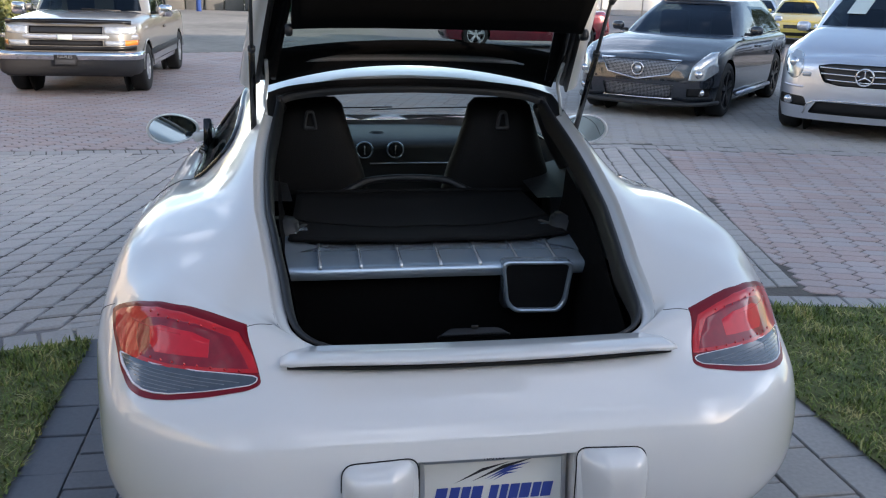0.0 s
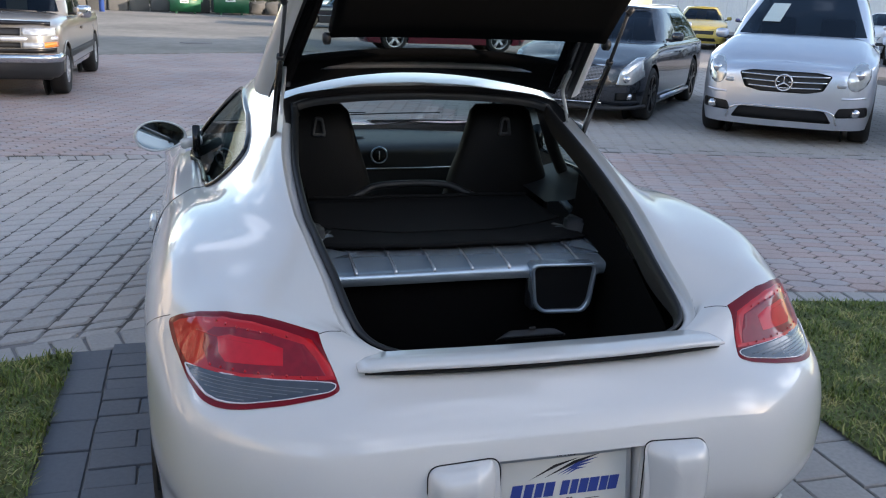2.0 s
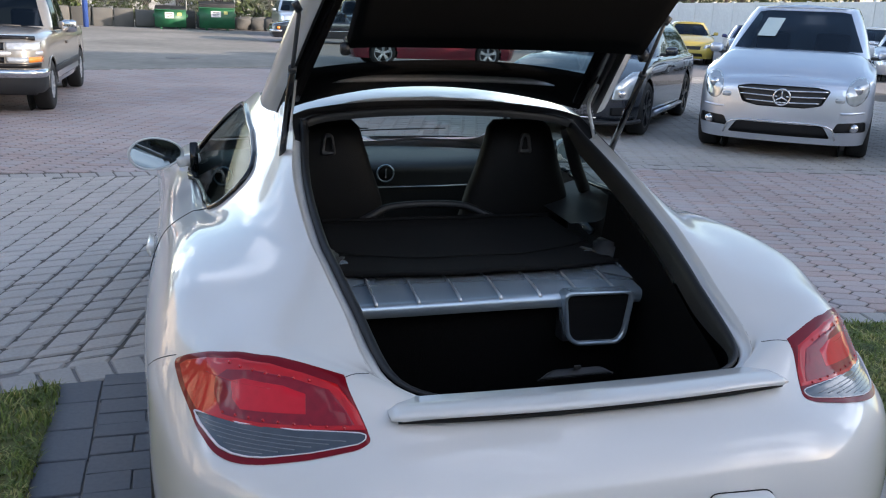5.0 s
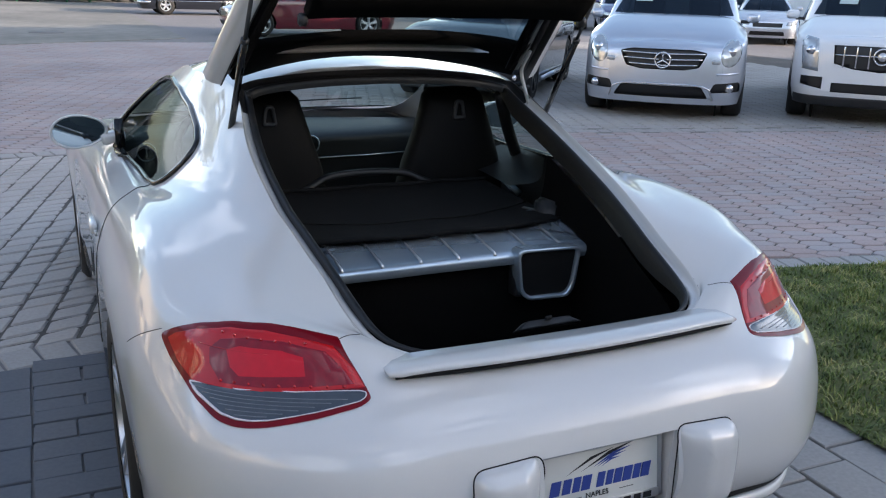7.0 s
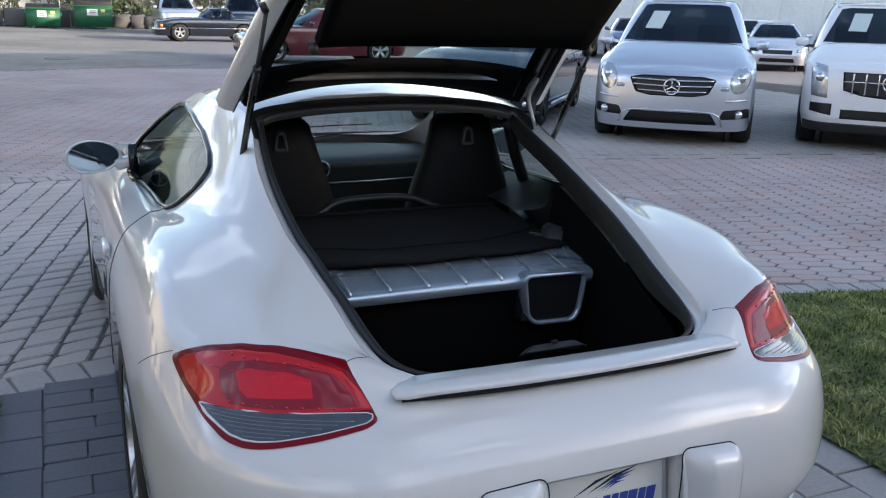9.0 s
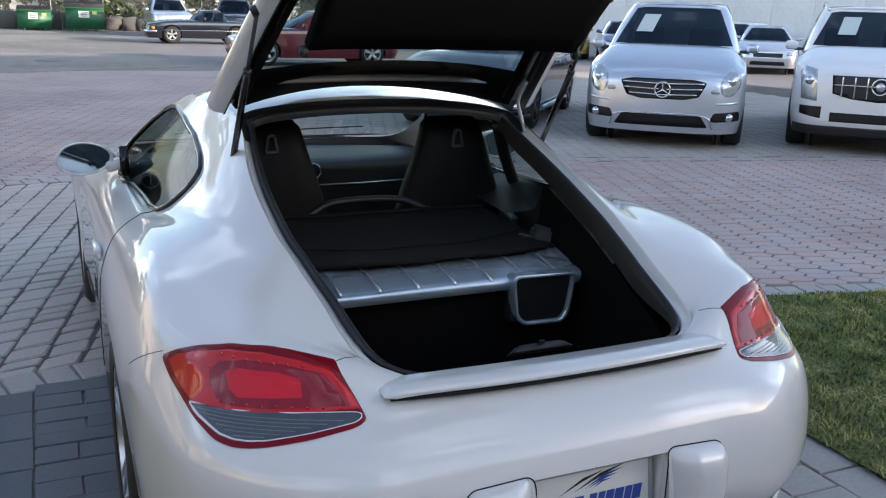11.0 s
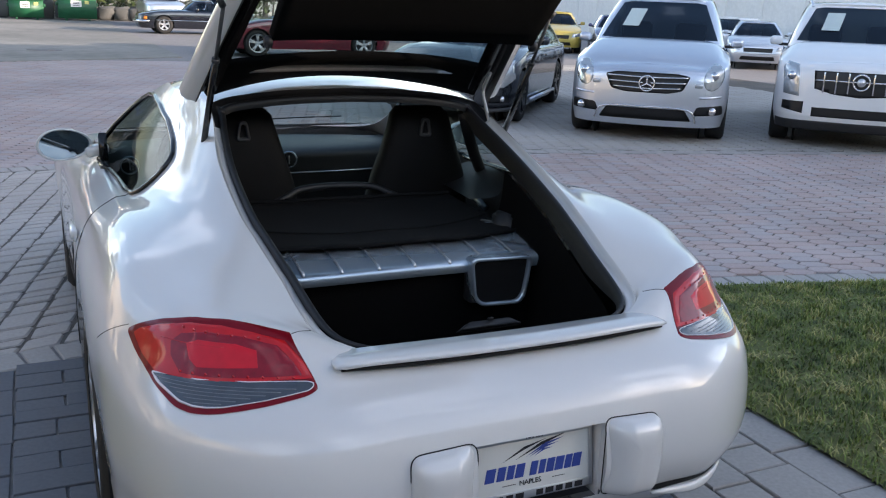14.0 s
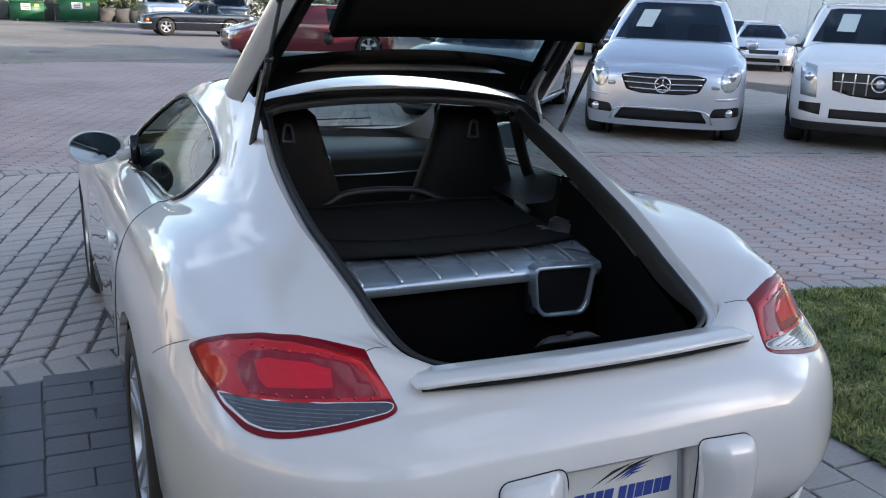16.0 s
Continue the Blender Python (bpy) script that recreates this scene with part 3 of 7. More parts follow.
# blue logo as plain bars
for x0, wd in ((-.112, .024), (-.084, .020), (-.060, .018), (-.036, .022), (.000, .018), (.022, .016), (.044, .020), (.068, .022), (.092, .018), (.115, .022)):
    slant(x0, -.008, wd, .032, M_BLUEINK, "logo_bar")
slant(-.065, -.038, .035, .0012, M_BLACKINK, "rule_line", 0)
slant(.065, -.038, .035, .0012, M_BLACKINK, "rule_line", 0)
for ax, ay, bx, by, wv, mt in ((-.085, .016, .035, .058, .0035, M_BLACKINK), (-.05, .018, .09, .064, .004, M_BLACKINK), (-.02, .022, .08, .054, .0035, M_BLUEINK), (-.012, .020, .065, .044, .003, M_BLUEINK), (.0, .019, .05, .034, .0025, M_BLUEINK)):
    sw = bmesh.new()
    v = [sw.verts.new((ax, ay, .0025)), sw.verts.new(((ax + bx) / 2, (ay + by) / 2 + .006 - wv, .0025)), sw.verts.new((bx, by, .0025)), sw.verts.new(((ax + bx) / 2, (ay + by) / 2 + .006 + wv, .0025))]
    sw.faces.new(v)
    part("swoosh_mark", sw, mt, plate, smooth=False)


def writing(text, size, mat, parent, m, label="", ext=.0006, align="CENTER"):
    cu = bpy.data.curves.new("lettering", "FONT")
    cu.body, cu.size, cu.align_x, cu.align_y, cu.extrude = text, size, align, "CENTER", ext
    cu.materials.append(mat)
    tmp = new("lettering", cu)
    dg = bpy.context.evaluated_depsgraph_get()
    me = bpy.data.meshes.new_from_object(tmp.evaluated_get(dg))
    bpy.data.objects.remove(tmp)
    ob = new("lettering", me)
    ob.parent = parent
    ob.matrix_local = m
    if label:
        ob["label"] = label
    return ob


writing("NAPLES", .017, M_BLACKINK, plate, pose(-.01, -.038, .003), "small black word on the plate")
writing("NAPLES", .013, M_BLACKINK, plate, pose(0, .069, .0055))
for i in range(10):
    if i != 4:
        slant(-.118 + i * .0262, -.066, .018 if i % 3 else .021, .013, M_BLACKINK, "frame_bar", .1, .0055)
for side in (1, -1):
    # pad: bevelled inner face, flat front, rounded outer corner
    ring_ = rounded([(-.078, -.098), (.062, -.098), (.078, -.03), (.074, .088), (-.078, .096)], .026, 6)
    o = []
    for k in range(len(ring_)):
        a, b = Vector(ring_[k]), Vector(ring_[(k + 1) % len(ring_)])
        steps = max(1, int((b - a).length / .008))
        o += [tuple(a.lerp(b, q / steps)) for q in range(steps)]
    rows = []
    for ins, dy in ((0, .09), (0, .018), (.002, .010), (.007, .003), (.014, -.003), (.024, -.007), (.036, -.009), (.05, -.010), (.064, -.010), (.0765, -.010)):
        row = []
        for p in o:
            kx, kz = 1 - ins / .078, 1 - ins / .098
            px, pz = p[0] * kx, p[1] * kz
            slope = max(0, (-.022 - px)) * .62 + max(0, px - .03) ** 2 * 5 + max(0, pz - .03) ** 2 * 3
            row.append(Vector((side * (.243 + px), -.296 + dy + slope * (1 if dy < .05 else 0), .525 + pz)))
        rows.append(row)
    pm = strip(rows)
    pm.faces.new([v for v in list(pm.verts)[-len(o):]])
    bmesh.ops.recalc_face_normals(pm, faces=pm.faces)
    part("bumper_pad", pm, M_WHITE, coupe, "white moulded bumper pad beside the plate")
    part("pad_seam", tube([Vector((side * (.243 + p[0] * 1.01), max(-.262, skin[0].ray_cast(Vector((side * (.243 + p[0]), -2, .525 + p[1])), Y)[0].y - .0008), .525 + p[1] * 1.01)) for p in o], .0015, 6, closed=True), M_GAP, coupe)

# seams between bumper, wings and doors
def seam(pts, r=.0016, label="", off=.0002):
    run = [normal_on(skin, p) for p in catmull(pts, 8)]
    part("panel_seam", tube([l + n_ * off for l, n_ in run], r, 6), M_GAP, coupe, label)


for side in (1, -1):
    seam([(side * .505, -.006, .8215), (side * .475, .01, .8185), (side * .452, .02, .8105)], .0009)
    seam([(side * .81, .227, .797), (side * .84, .28, .770), (side * .872, .358, .726)], .0009)
    seam([(side * .705, 1.17, .902), (side * .772, 1.12, .886), (side * .842, 1.09, .838), (side * .884, 1.08, .75), (side * .897, 1.10, .6), (side * .893, 1.14, .42)], .0018, "door shut line")
    hd = part("door_handle", box(.022, .15, .032, (side * .886, 1.24, .772), .010), M_WHITE, coupe, "white door handle")
    part("lock_barrel", cyl(.009, .006, (side * .884, 1.125, .77), "x", 14), M_ALLOY, hd)


# ---- wheels ----
def wheel(name, parent, m, r=.333, w=.255, rim=.235, spokes=5, matr=None, arm=.05):
    root = new(name)
    root.parent = parent
    root.matrix_local = m
    prof = [(-w / 2, rim), (-w / 2 - .006, rim + .02), (-w / 2 - .004, r - .035), (-w / 2 + .02, r - .006), (-w / 2 + .06, r), (w / 2 - .06, r), (w / 2 - .02, r - .006), (w / 2 + .004, r - .035), (w / 2 + .006, rim + .02), (w / 2, rim)]
    bm = bmesh.new()
    S = 48
    vs = [[bm.verts.new((a, b * math.cos(2 * math.pi * k / S), b * math.sin(2 * math.pi * k / S))) for a, b in prof] for k in range(S)]
    for k in range(S):
        for i in range(len(prof) - 1):
            bm.faces.new((vs[k][i], vs[k][i + 1], vs[(k + 1) % S][i + 1], vs[(k + 1) % S][i]))
    bmesh.ops.recalc_face_normals(bm, faces=bm.faces)
    part("tyre", bm, M_TYRE, root)
    bm = bmesh.new()
    prof = [(w / 2 - .002, rim), (w / 2 - .004, rim - .016), (w / 2 - .025, rim - .024), (-w / 2 + .03, rim - .03), (-w / 2, rim)]
    vs = [[bm.verts.new((a, b * math.cos(2 * math.pi * k / S), b * math.sin(2 * math.pi * k / S))) for a, b in prof] for k in range(S)]
    for k in range(S):
        for i in range(len(prof) - 1):
            bm.faces.new((vs[k][i], vs[k][i + 1], vs[(k + 1) % S][i + 1], vs[(k + 1) % S][i]))
    for i in range(spokes):
        for da in (-.13, .13):
            a = 2 * math.pi * i / spokes + da
            sp_ = box(.026, arm * .62, rim - .05, (w / 2 - .028, 0, (rim - .05) / 2 + .035), .007, rot=None)
            for v in sp_.verts:
                f = (v.co.z - .035) / (rim - .05)
                v.co.y = v.co.y * (1.0 - .15 * f) + math.tan(da * .4) * .0
                v.co.x += .014 * f
            bmesh.ops.transform(sp_, matrix=Matrix.Rotation(a, 4, "X"), verts=sp_.verts)
            merge(bm, sp_)
    merge(bm, cyl(.06, .05, (w / 2 - .035, 0, 0), "x", 24, bevel=.008))
    bmesh.ops.recalc_face_normals(bm, faces=bm.faces)
    rm = part("rim", bm, matr or M_ALLOY, root)
    sharpen(rm, 35)
    bm = cyl(rim - .07, .02, (w / 2 - .10, 0, 0), "x", 32)
    part("brake_disc", bm, M_GREYPL, root)
    return root


for side in (1, -1):
    turn = 0 if side > 0 else 180
    wheel("wheel", coupe, pose(side * .755, REAR_AXLE[0], .333, 0, 0, turn))
    wheel("wheel", coupe, pose(side * .752, FRONT_AXLE[0], .328, 0, 0, turn), r=.328, w=.235)
    for ay, az in (REAR_AXLE, FRONT_AXLE):
        # dark wheel housings behind the arches
        S = 26
        bm = bmesh.new()
        vs = [[bm.verts.new((side * xx, ay + .372 * math.cos(math.pi * k / S * 1.1 - .16), az + .372 * math.sin(math.pi * k / S * 1.1 - .16))) for xx in (.872, .60)] for k in range(S + 1)]
        for a, b in zip(vs[:-1], vs[1:]):
            bm.faces.new((a[0], a[1], b[1], b[0]))
        part("wheel_housing", bm, M_GAP, coupe)

# underbody
part("underbody", box(1.2, 3.4, .06, (0, 2.05, .2), .02), M_GAP, coupe)
part("rear_valance", box(1.1, .3, .12, (0, .16, .30), .03), M_DARKSILL, coupe, "dark lower valance")
# outlet pockets low in the bumper with a white fin below
for side in (1, -1):
    up_, lo_, fin = [], [], []
    for i in range(17):
        f = i / 16
        x = .33 + .29 * f
        h_ = .026 * math.sin(math.pi * min(1, f * .9 + .12)) ** .5
        zc = .372 + .012 * f
        for lst, zz, off in ((up_, zc + h_, .0015), (lo_, zc - h_, .0015), (fin, zc - h_ * .2 - .012, .010)):
            l_, n_ = normal_on(skin, Vector((side * x, -.3 + .9 * max(0, x - .3) ** 1.6, zz)))
            lst.append(l_ + n_ * off)
    part("outlet_pocket", strip([up_, lo_], closed=False), M_GAP, coupe, "dark outlet pocket")
    part("outlet_fin", tube(fin, [.004 + .010 * math.sin(math.pi * i / 16) for i in range(17)], 10), M_WHITE, coupe)


# ---- door mirrors ----
for side in (1, -1):
    mir = new("door_mirror")
    mir.parent = coupe
    mir["label"] = "oval white door mirror"
    base = Vector((side * .873, 1.915, .944))
    S, T = 36, 14
    bm = bmesh.new()
    ringsm = []
    for j in range(T + 1):
        f = j / T
        rr = math.sqrt(max(0, 1 - f ** 2.4)) if j < T else .05
        row = []
        for k in range(S):
            a = 2 * math.pi * k / S
            px = math.cos(a) * .102 * (1 + .06 * math.cos(a) * 0)
            pz = math.sin(a) * .062 * (1 - .12 * math.cos(a) * -1)
            row.append(bm.verts.new(base + Vector((side * px * rr, f * .115 + .02 * -px / .1, pz * rr))))
        ringsm.append(row)
    for a, b in zip(ringsm[:-1], ringsm[1:]):
        for k in range(S):
            bm.faces.new((a[k], a[(k + 1) % S], b[(k + 1) % S], b[k]))
    bm.faces.new(ringsm[-1])
    # rounded lip, then the recess for the glass
    lip = [ringsm[0]]
    for rr, dy in ((1.0, -.006), (.95, -.009), (.90, -.004), (.89, .006)):
        row = [bm.verts.new(base + Vector(((v.co - base).x * rr, (v.co - base).y + dy, (v.co - base).z * rr))) for v in ringsm[0]]
        lip.append(row)
    for a, b in zip(lip[:-1], lip[1:]):
        for k in range(S):
            bm.faces.new((a[k], b[k], b[(k + 1) % S], a[(k + 1) % S]))
    bmesh.ops.recalc_face_normals(bm, faces=bm.faces)
    glassrow = [v.co.copy() for v in lip[-1]]
    part("mirror_housing", bm, M_WHITE, mir)
    bm = bmesh.new()
    bm.faces.new([bm.verts.new(p + Vector((0, -.003, 0))) for p in glassrow])
    bmesh.ops.recalc_face_normals(bm, faces=bm.faces)
    part("mirror_glass", bm, M_MIRROR, mir, "silvered mirror glass", smooth=False)
    part("mirror_arm", box(.09, .075, .042, (side * .755, 1.955, .915), .014, rot=Matrix.Rotation(side * .25, 4, "Y")), M_WHITE, mir)
    part("mirror_base", prism([(1.86, .888), (2.06, .888), (2.02, .95), (1.90, .99)], (Y, Z), (side * .738 - .012, 0, 0), .03, .003), M_BLACKGLOSS, mir, "black triangular mirror base")

# ---- raised hatch ----
def lid_at(s):
    """Height profile of the raised lid: s metres along it from the hinge."""
    return 1.10 - .79 * s, 1.245 + .575 * s + .03 * math.sin(math.pi * min(1, s / 1.2))


hatch = new("tailgate")
hatch.parent = coupe
hatch["label"] = "raised glass hatch on two gas struts"
SS = [i * .05 for i in range(27)]
out_w = lambda s: .553 - .175 * s + .01 * math.sin(3 * s)
in_w = lambda s: .508 - .140 * s
U = Vector((0, .59, .807))
for side in (1, -1):
    rows = []
    for wf, off in ((lambda s: in_w(s), .018), (lambda s: out_w(s) - .008, .012), (lambda s: out_w(s) + .004, -.010), (lambda s: out_w(s), -.034), (lambda s: out_w(s) - .015, -.046), (lambda s: in_w(s) + .004, -.054)):
        rows.append([Vector((side * wf(s), *lid_at(s))) + U * off for s in SS])
    bm = strip(rows, closed=False)
    part("side_rail", bm, M_WHITE, hatch, "white painted side rail of the hatch")
    rows = [[Vector((side * (in_w(s) + e_), *lid_at(s))) + U * o for s in SS] for e_, o in ((0, .017), (-.003, -.03), (0, -.055), (.007, -.058))]
    part("rail_liner", strip(rows, closed=False), M_SEAL, hatch, "black inner face of the rail")
    part("rail_edge", tube([Vector((side * (in_w(s) - .004), *lid_at(s))) - U * .022 for s in SS], .012, 8), M_SEAL, hatch)
# dark frame round the glass
fw = lambda s: in_w(s) - .004
gw = lambda s: in_w(s) - .035
bm = bmesh.new()


def lid_pt(x, s, off=0.0, bow=0.0):
    y, z = lid_at(s)
    return Vector((x, y, z)) + U * (off + bow * (1 - (x / .5) ** 2))


NX = 20
low_s = lambda q: .02 + .17 * (1 - q * q)
gls_s = lambda q: .115 + .06 * (1 - q * q)
gv = [[bm.verts.new(Vector((.47 * q, 1.25 - .15 * q * q, 1.266 - .055 * q * q)).lerp(lid_pt(q * .470, gls_s(q), -.012), k / 4)) for q in [-1 + 2 * i / NX for i in range(NX + 1)]] for k in range(5)]
for a, b in zip(gv[:-1], gv[1:]):
    for i in range(NX):
        bm.faces.new((a[i], a[i + 1], b[i + 1], b[i]))
bmesh.ops.remove_doubles(bm, verts=bm.verts, dist=1e-4)
thicken(bm, .02)
part("lower_frame", bm, M_CARPET, hatch, "black lower frame of the hatch glass")
bm = bmesh.new()
rows = [[lid_pt(-fw(s) + 2 * fw(s) * i / NX, s, -.004, .02) for i in range(NX + 1)] for s in [.06 + .05 * k for k in range(25)]]
vs = [[bm.verts.new(p) for p in r] for r in rows]
for a, b in zip(vs[:-1], vs[1:]):
    for i in range(NX):
        bm.faces.new((a[i], a[i + 1], b[i + 1], b[i]))
thicken(bm, .004)
gl = part("hatch_glass", bm, M_CLEARGLASS, hatch, "tinted rear window glass")
gl.visible_shadow = False
for side in (1, -1):
    rows = [[Vector((side * (fw(s) - d_), *lid_at(s))) + U * o for s in SS] for d_, o in ((0, -.02), (.06, -.018), (.062, -.008))]
    part("glass_border", strip(rows, closed=False), M_BLACKGLOSS, hatch)
# inner trim panel that hangs under the glass
bm = bmesh.new()
rows = []
for k in range(13):
    f = k / 12
    y, z = .575 - .72 * f, 1.412 + .475 * f + .05 * math.sin(math.pi * f)
    wdt = .392 - .02 * f
    rows.append([Vector((-wdt + 2 * wdt * i / 24, y + .012 * math.cos((-1 + i / 12) * 1.4), z + .006 * (1 - (-1 + i / 12) ** 4))) for i in range(25)])
vs = [[bm.verts.new(p) for p in r] for r in rows]
for a, b in zip(vs[:-1], vs[1:]):
    for i in range(24):
        bm.faces.new((a[i], a[i + 1], b[i + 1], b[i]))
thicken(bm, .03)
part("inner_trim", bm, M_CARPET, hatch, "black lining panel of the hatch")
for side in (1, -1):
    part("trim_clip", cyl(.016, .02, (side * .40, .585, 1.41), "x", 14, bevel=.003), M_PLASTIC, hatch)
    part("hinge_arm", tube(catmull([(side * .475, .98, 1.13), (side * .478, 1.02, 1.18), (side * .47, 1.03, 1.235), (side * .47, .98, 1.30)], 5), .006, 8), M_HINGE, hatch, "pale grey painted hinge arm")
    st = new("gas_strut")
    st.parent = hatch
    st["label"] = "black gas strut"
    a, b = Vector((side * .512, .948, 1.085)), Vector((side * .498, .656, 1.502))
    mid = a.lerp(b, .63)
    part("cylinder", tube([a, mid], .0095, 12), M_BLACKGLOSS, st)
    part("rod", tube([mid, b], .0055, 10), M_GREYPL, st)
    part("collar", tube([mid - (b - a) * .012, mid + (b - a) * .012], .0112, 12), M_PLASTIC, st)
    part("ball_joint", tube([b - (b - a) * .02, b + Vector((side * .012, 0, .012))], .0095, 10), M_PLASTIC, st)
    part("bump_stop", box(.028, .05, .03, (side * .50, .60, 1.57), .008), M_SEAL, hatch)

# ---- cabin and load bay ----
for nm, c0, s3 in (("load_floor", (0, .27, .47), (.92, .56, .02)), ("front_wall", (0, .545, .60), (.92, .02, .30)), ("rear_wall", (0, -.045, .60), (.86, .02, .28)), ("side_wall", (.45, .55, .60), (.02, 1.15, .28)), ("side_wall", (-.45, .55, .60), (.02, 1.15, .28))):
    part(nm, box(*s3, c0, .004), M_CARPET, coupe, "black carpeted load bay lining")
for side in (1, -1):
    # inner side trim under the opening's edge
    rows = [[Vector((side * (p.x - dx), p.y + .0, p.z - dz)) for p in [q for q in half if .02 < q.y < .80 and q.x > .42]] for dx, dz in ((.066, .07), (.072, .16), (.10, .30), (.10, .5))]
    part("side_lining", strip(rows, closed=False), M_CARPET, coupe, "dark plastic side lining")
    part("lining_boss", cyl(.055, .13, (side * .43, .74, .80), "z", 24, r2=.045, bevel=.01), M_PLASTIC, coupe)
    part("shoulder_trim", loft([[(side * .40, .95, .865), (side * .42, 1.25, .865), (side * .45, 1.5, .85)], [(side * .50, .93, .88), (side * .53, 1.25, .895), (side * .58, 1.5, .875)], [(side * .53, .95, .95), (side * .60, 1.2, .93), (side * .66, 1.5, .895)]], 4, 4), M_PLASTIC, coupe, "grey shoulder trim beside the seat")
    # door card, inner pillar and roof lining
    part("door_card", loft([[(side * .80, 1.25, .35), (side * .80, 1.8, .35), (side * .80, 2.4, .35)], [(side * .79, 1.25, .6), (side * .76, 1.8, .62), (side * .79, 2.4, .62)], [(side * .70, 1.2, .895), (side * .725, 1.8, .885), (side * .735, 2.45, .88)]], 4, 4), M_PLASTIC, coupe, "dark grey door card")
    part("door_pull", tube(catmull([(side * .73, 1.45, .70), (side * .70, 1.6, .76), (side * .70, 1.85, .78), (side * .74, 2.0, .73)], 5), .016, 8), M_SILVER, coupe, "silver door pull")
    part("pillar_trim", tube(catmull([(side * .43, 1.10, 1.15), (side * .50, 1.16, 1.02), (side * .57, 1.22, .92)], 5), .022, 8), M_PLASTIC, coupe)
part("roof_lining", loft([[(x_ * .96, y_, z_ - .02) for x_, y_, z_ in c] for c in [list(r) for r in zip(*ROOF)]], 3, 3, mirror=True), M_PLASTIC, coupe)

# silver cover with ribs
cov = new("engine_cover")
cov.parent = coupe
cov["label"] = "satin silver ribbed cover across the load bay"
prof = [(.505, .748), (.496, .752), (.494, .772), (.499, .783), (.512, .788), (.60, .802), (.69, .816), (.73, .80)]
rows = []
for yy, zz in prof:
    row = []
    for i in range(37):
        x = -.435 + .87 * i / 36
        q = abs(x) / .435
        back = max(0, (yy - .55)) * (1 if q < .75 else 1 + .9 * (q - .75) * 4 * 0)
        dz = -.004 * q ** 2
        row.append(Vector((x, yy + .012 * q ** 4 + (.0 if yy < .6 else .02 * (1 - q)), zz + dz)))
    rows.append(row)
cb = strip(rows, closed=False)
part("cover_panel", cb, M_SILVER, cov)
for i in range(7):
    x = -.331 + .1115 * i
    part("rib", tube([(x, .4985, .781), (x, .506, .789), (x + .0, .535, .7945), (x - .0, .60, .805), (x, .685, .8175)], [.005, .0055, .0045, .004, .003], 8), M_SILVER2, cov)
for side in (1, -1):
    part("cover_corner", loft([[(side * .30, .64, .809), (side * .38, .60, .803), (side * .436, .56, .795)], [(side * .345, .70, .818), (side * .40, .68, .82), (side * .44, .66, .815)], [(side * .36, .76, .83), (side * .41, .76, .835), (side * .45, .76, .835)]], 4, 4), M_SILVER, cov)

# loudspeaker box in the load bay
spk = new("loudspeaker_box")
spk.parent = coupe
spk["label"] = "black loudspeaker grille in a silver frame"
SO = rounded([(.170, .800), (.187, .668), (.213, .646), (.342, .643), (.364, .666), (.381, .794)], .022, 4)
SI = rounded([(.182, .788), (.196, .681), (.219, .657), (.336, .654), (.354, .678), (.369, .784)], .019, 4)


def frame_ring(outer, inner, y0, depth, mat, name, parent, label=""):
    r = []
    for o, dy in ((outer, depth), (outer, .004), ([(a[0] * .92 + b[0] * .08, a[1] * .92 + b[1] * .08) for a, b in zip(outer, inner)], 0), ([(a[0] * .2 + b[0] * .8, a[1] * .2 + b[1] * .8) for a, b in zip(outer, inner)], .001), (inner, .006), (inner, .02)):
        r.append([Vector((p[0], y0 + dy, p[1])) for p in o])
    return part(name, strip(r), mat, parent, label)


frame_ring(SO, SI, .468, .045, M_SILVER, "speaker_frame", spk, "satin silver frame")
bm = bmesh.new()
bm.faces.new([bm.verts.new((p[0], .482, p[1])) for p in SI])
part("grille", bm, M_FABRIC, spk, "black cloth grille", smooth=False)
bm = box(.19, .08, .11, (.277, .53, .705), .01)
part("speaker_case", bm, M_PLASTIC, spk)
# latch on the sill
part("latch_cover", prism(rounded([(-.085, 0), (.085, 0), (.055, .018), (-.055, .018)], .006), (X, Vector((0, .55, .83))), (0, .012, .772), -.03, .003), M_PLASTIC, coupe, "dark latch cover on the load sill")
part("latch_slot", box(.016, .006, .008, (0, .020, .789), .002), M_GAP, coupe)

# luggage net cover
cvr = thing("luggage_cover", "black stretched net luggage cover with corner hooks", "luggage cover", CAR)
rows = []
for k in range(11):
    f = k / 10
    y = .672 + .428 * f
    row = []
    for i in range(31):
        u_ = -1 + i / 15
        wdt = .415 - .03 * f
        sag = -.02 * math.sin(math.pi * f) * (1 - u_ ** 4)
        yy = y + (1 - f) * (-.02 + .05 * (1 - u_ * u_) * 0) - (1 - f) * .035 * (1 - abs(u_) ** 3)
        row.append(Vector((u_ * wdt, yy, .826 + .03 * f + sag + .0015 * math.sin(9 * u_ + 3 * f))))
    rows.append(row)
cvb = strip(rows, closed=False)
thicken(cvb, .006)
part("net", cvb, M_FABRIC, cvr)
part("hem", tube([r + Vector((0, -.002, .002)) for r in rows[0]], .005, 8), M_FABRIC, cvr)
part("rear_bar", tube([r + Vector((0, .0, .004)) for r in rows[-1]], .007, 8), M_FABRIC, cvr)
part("seam", tube([rows[4][i] + Vector((0, -.03 * (1 - (-1 + i / 15) ** 2), .004)) for i in range(31)], .0025, 6), M_FABRIC, cvr)
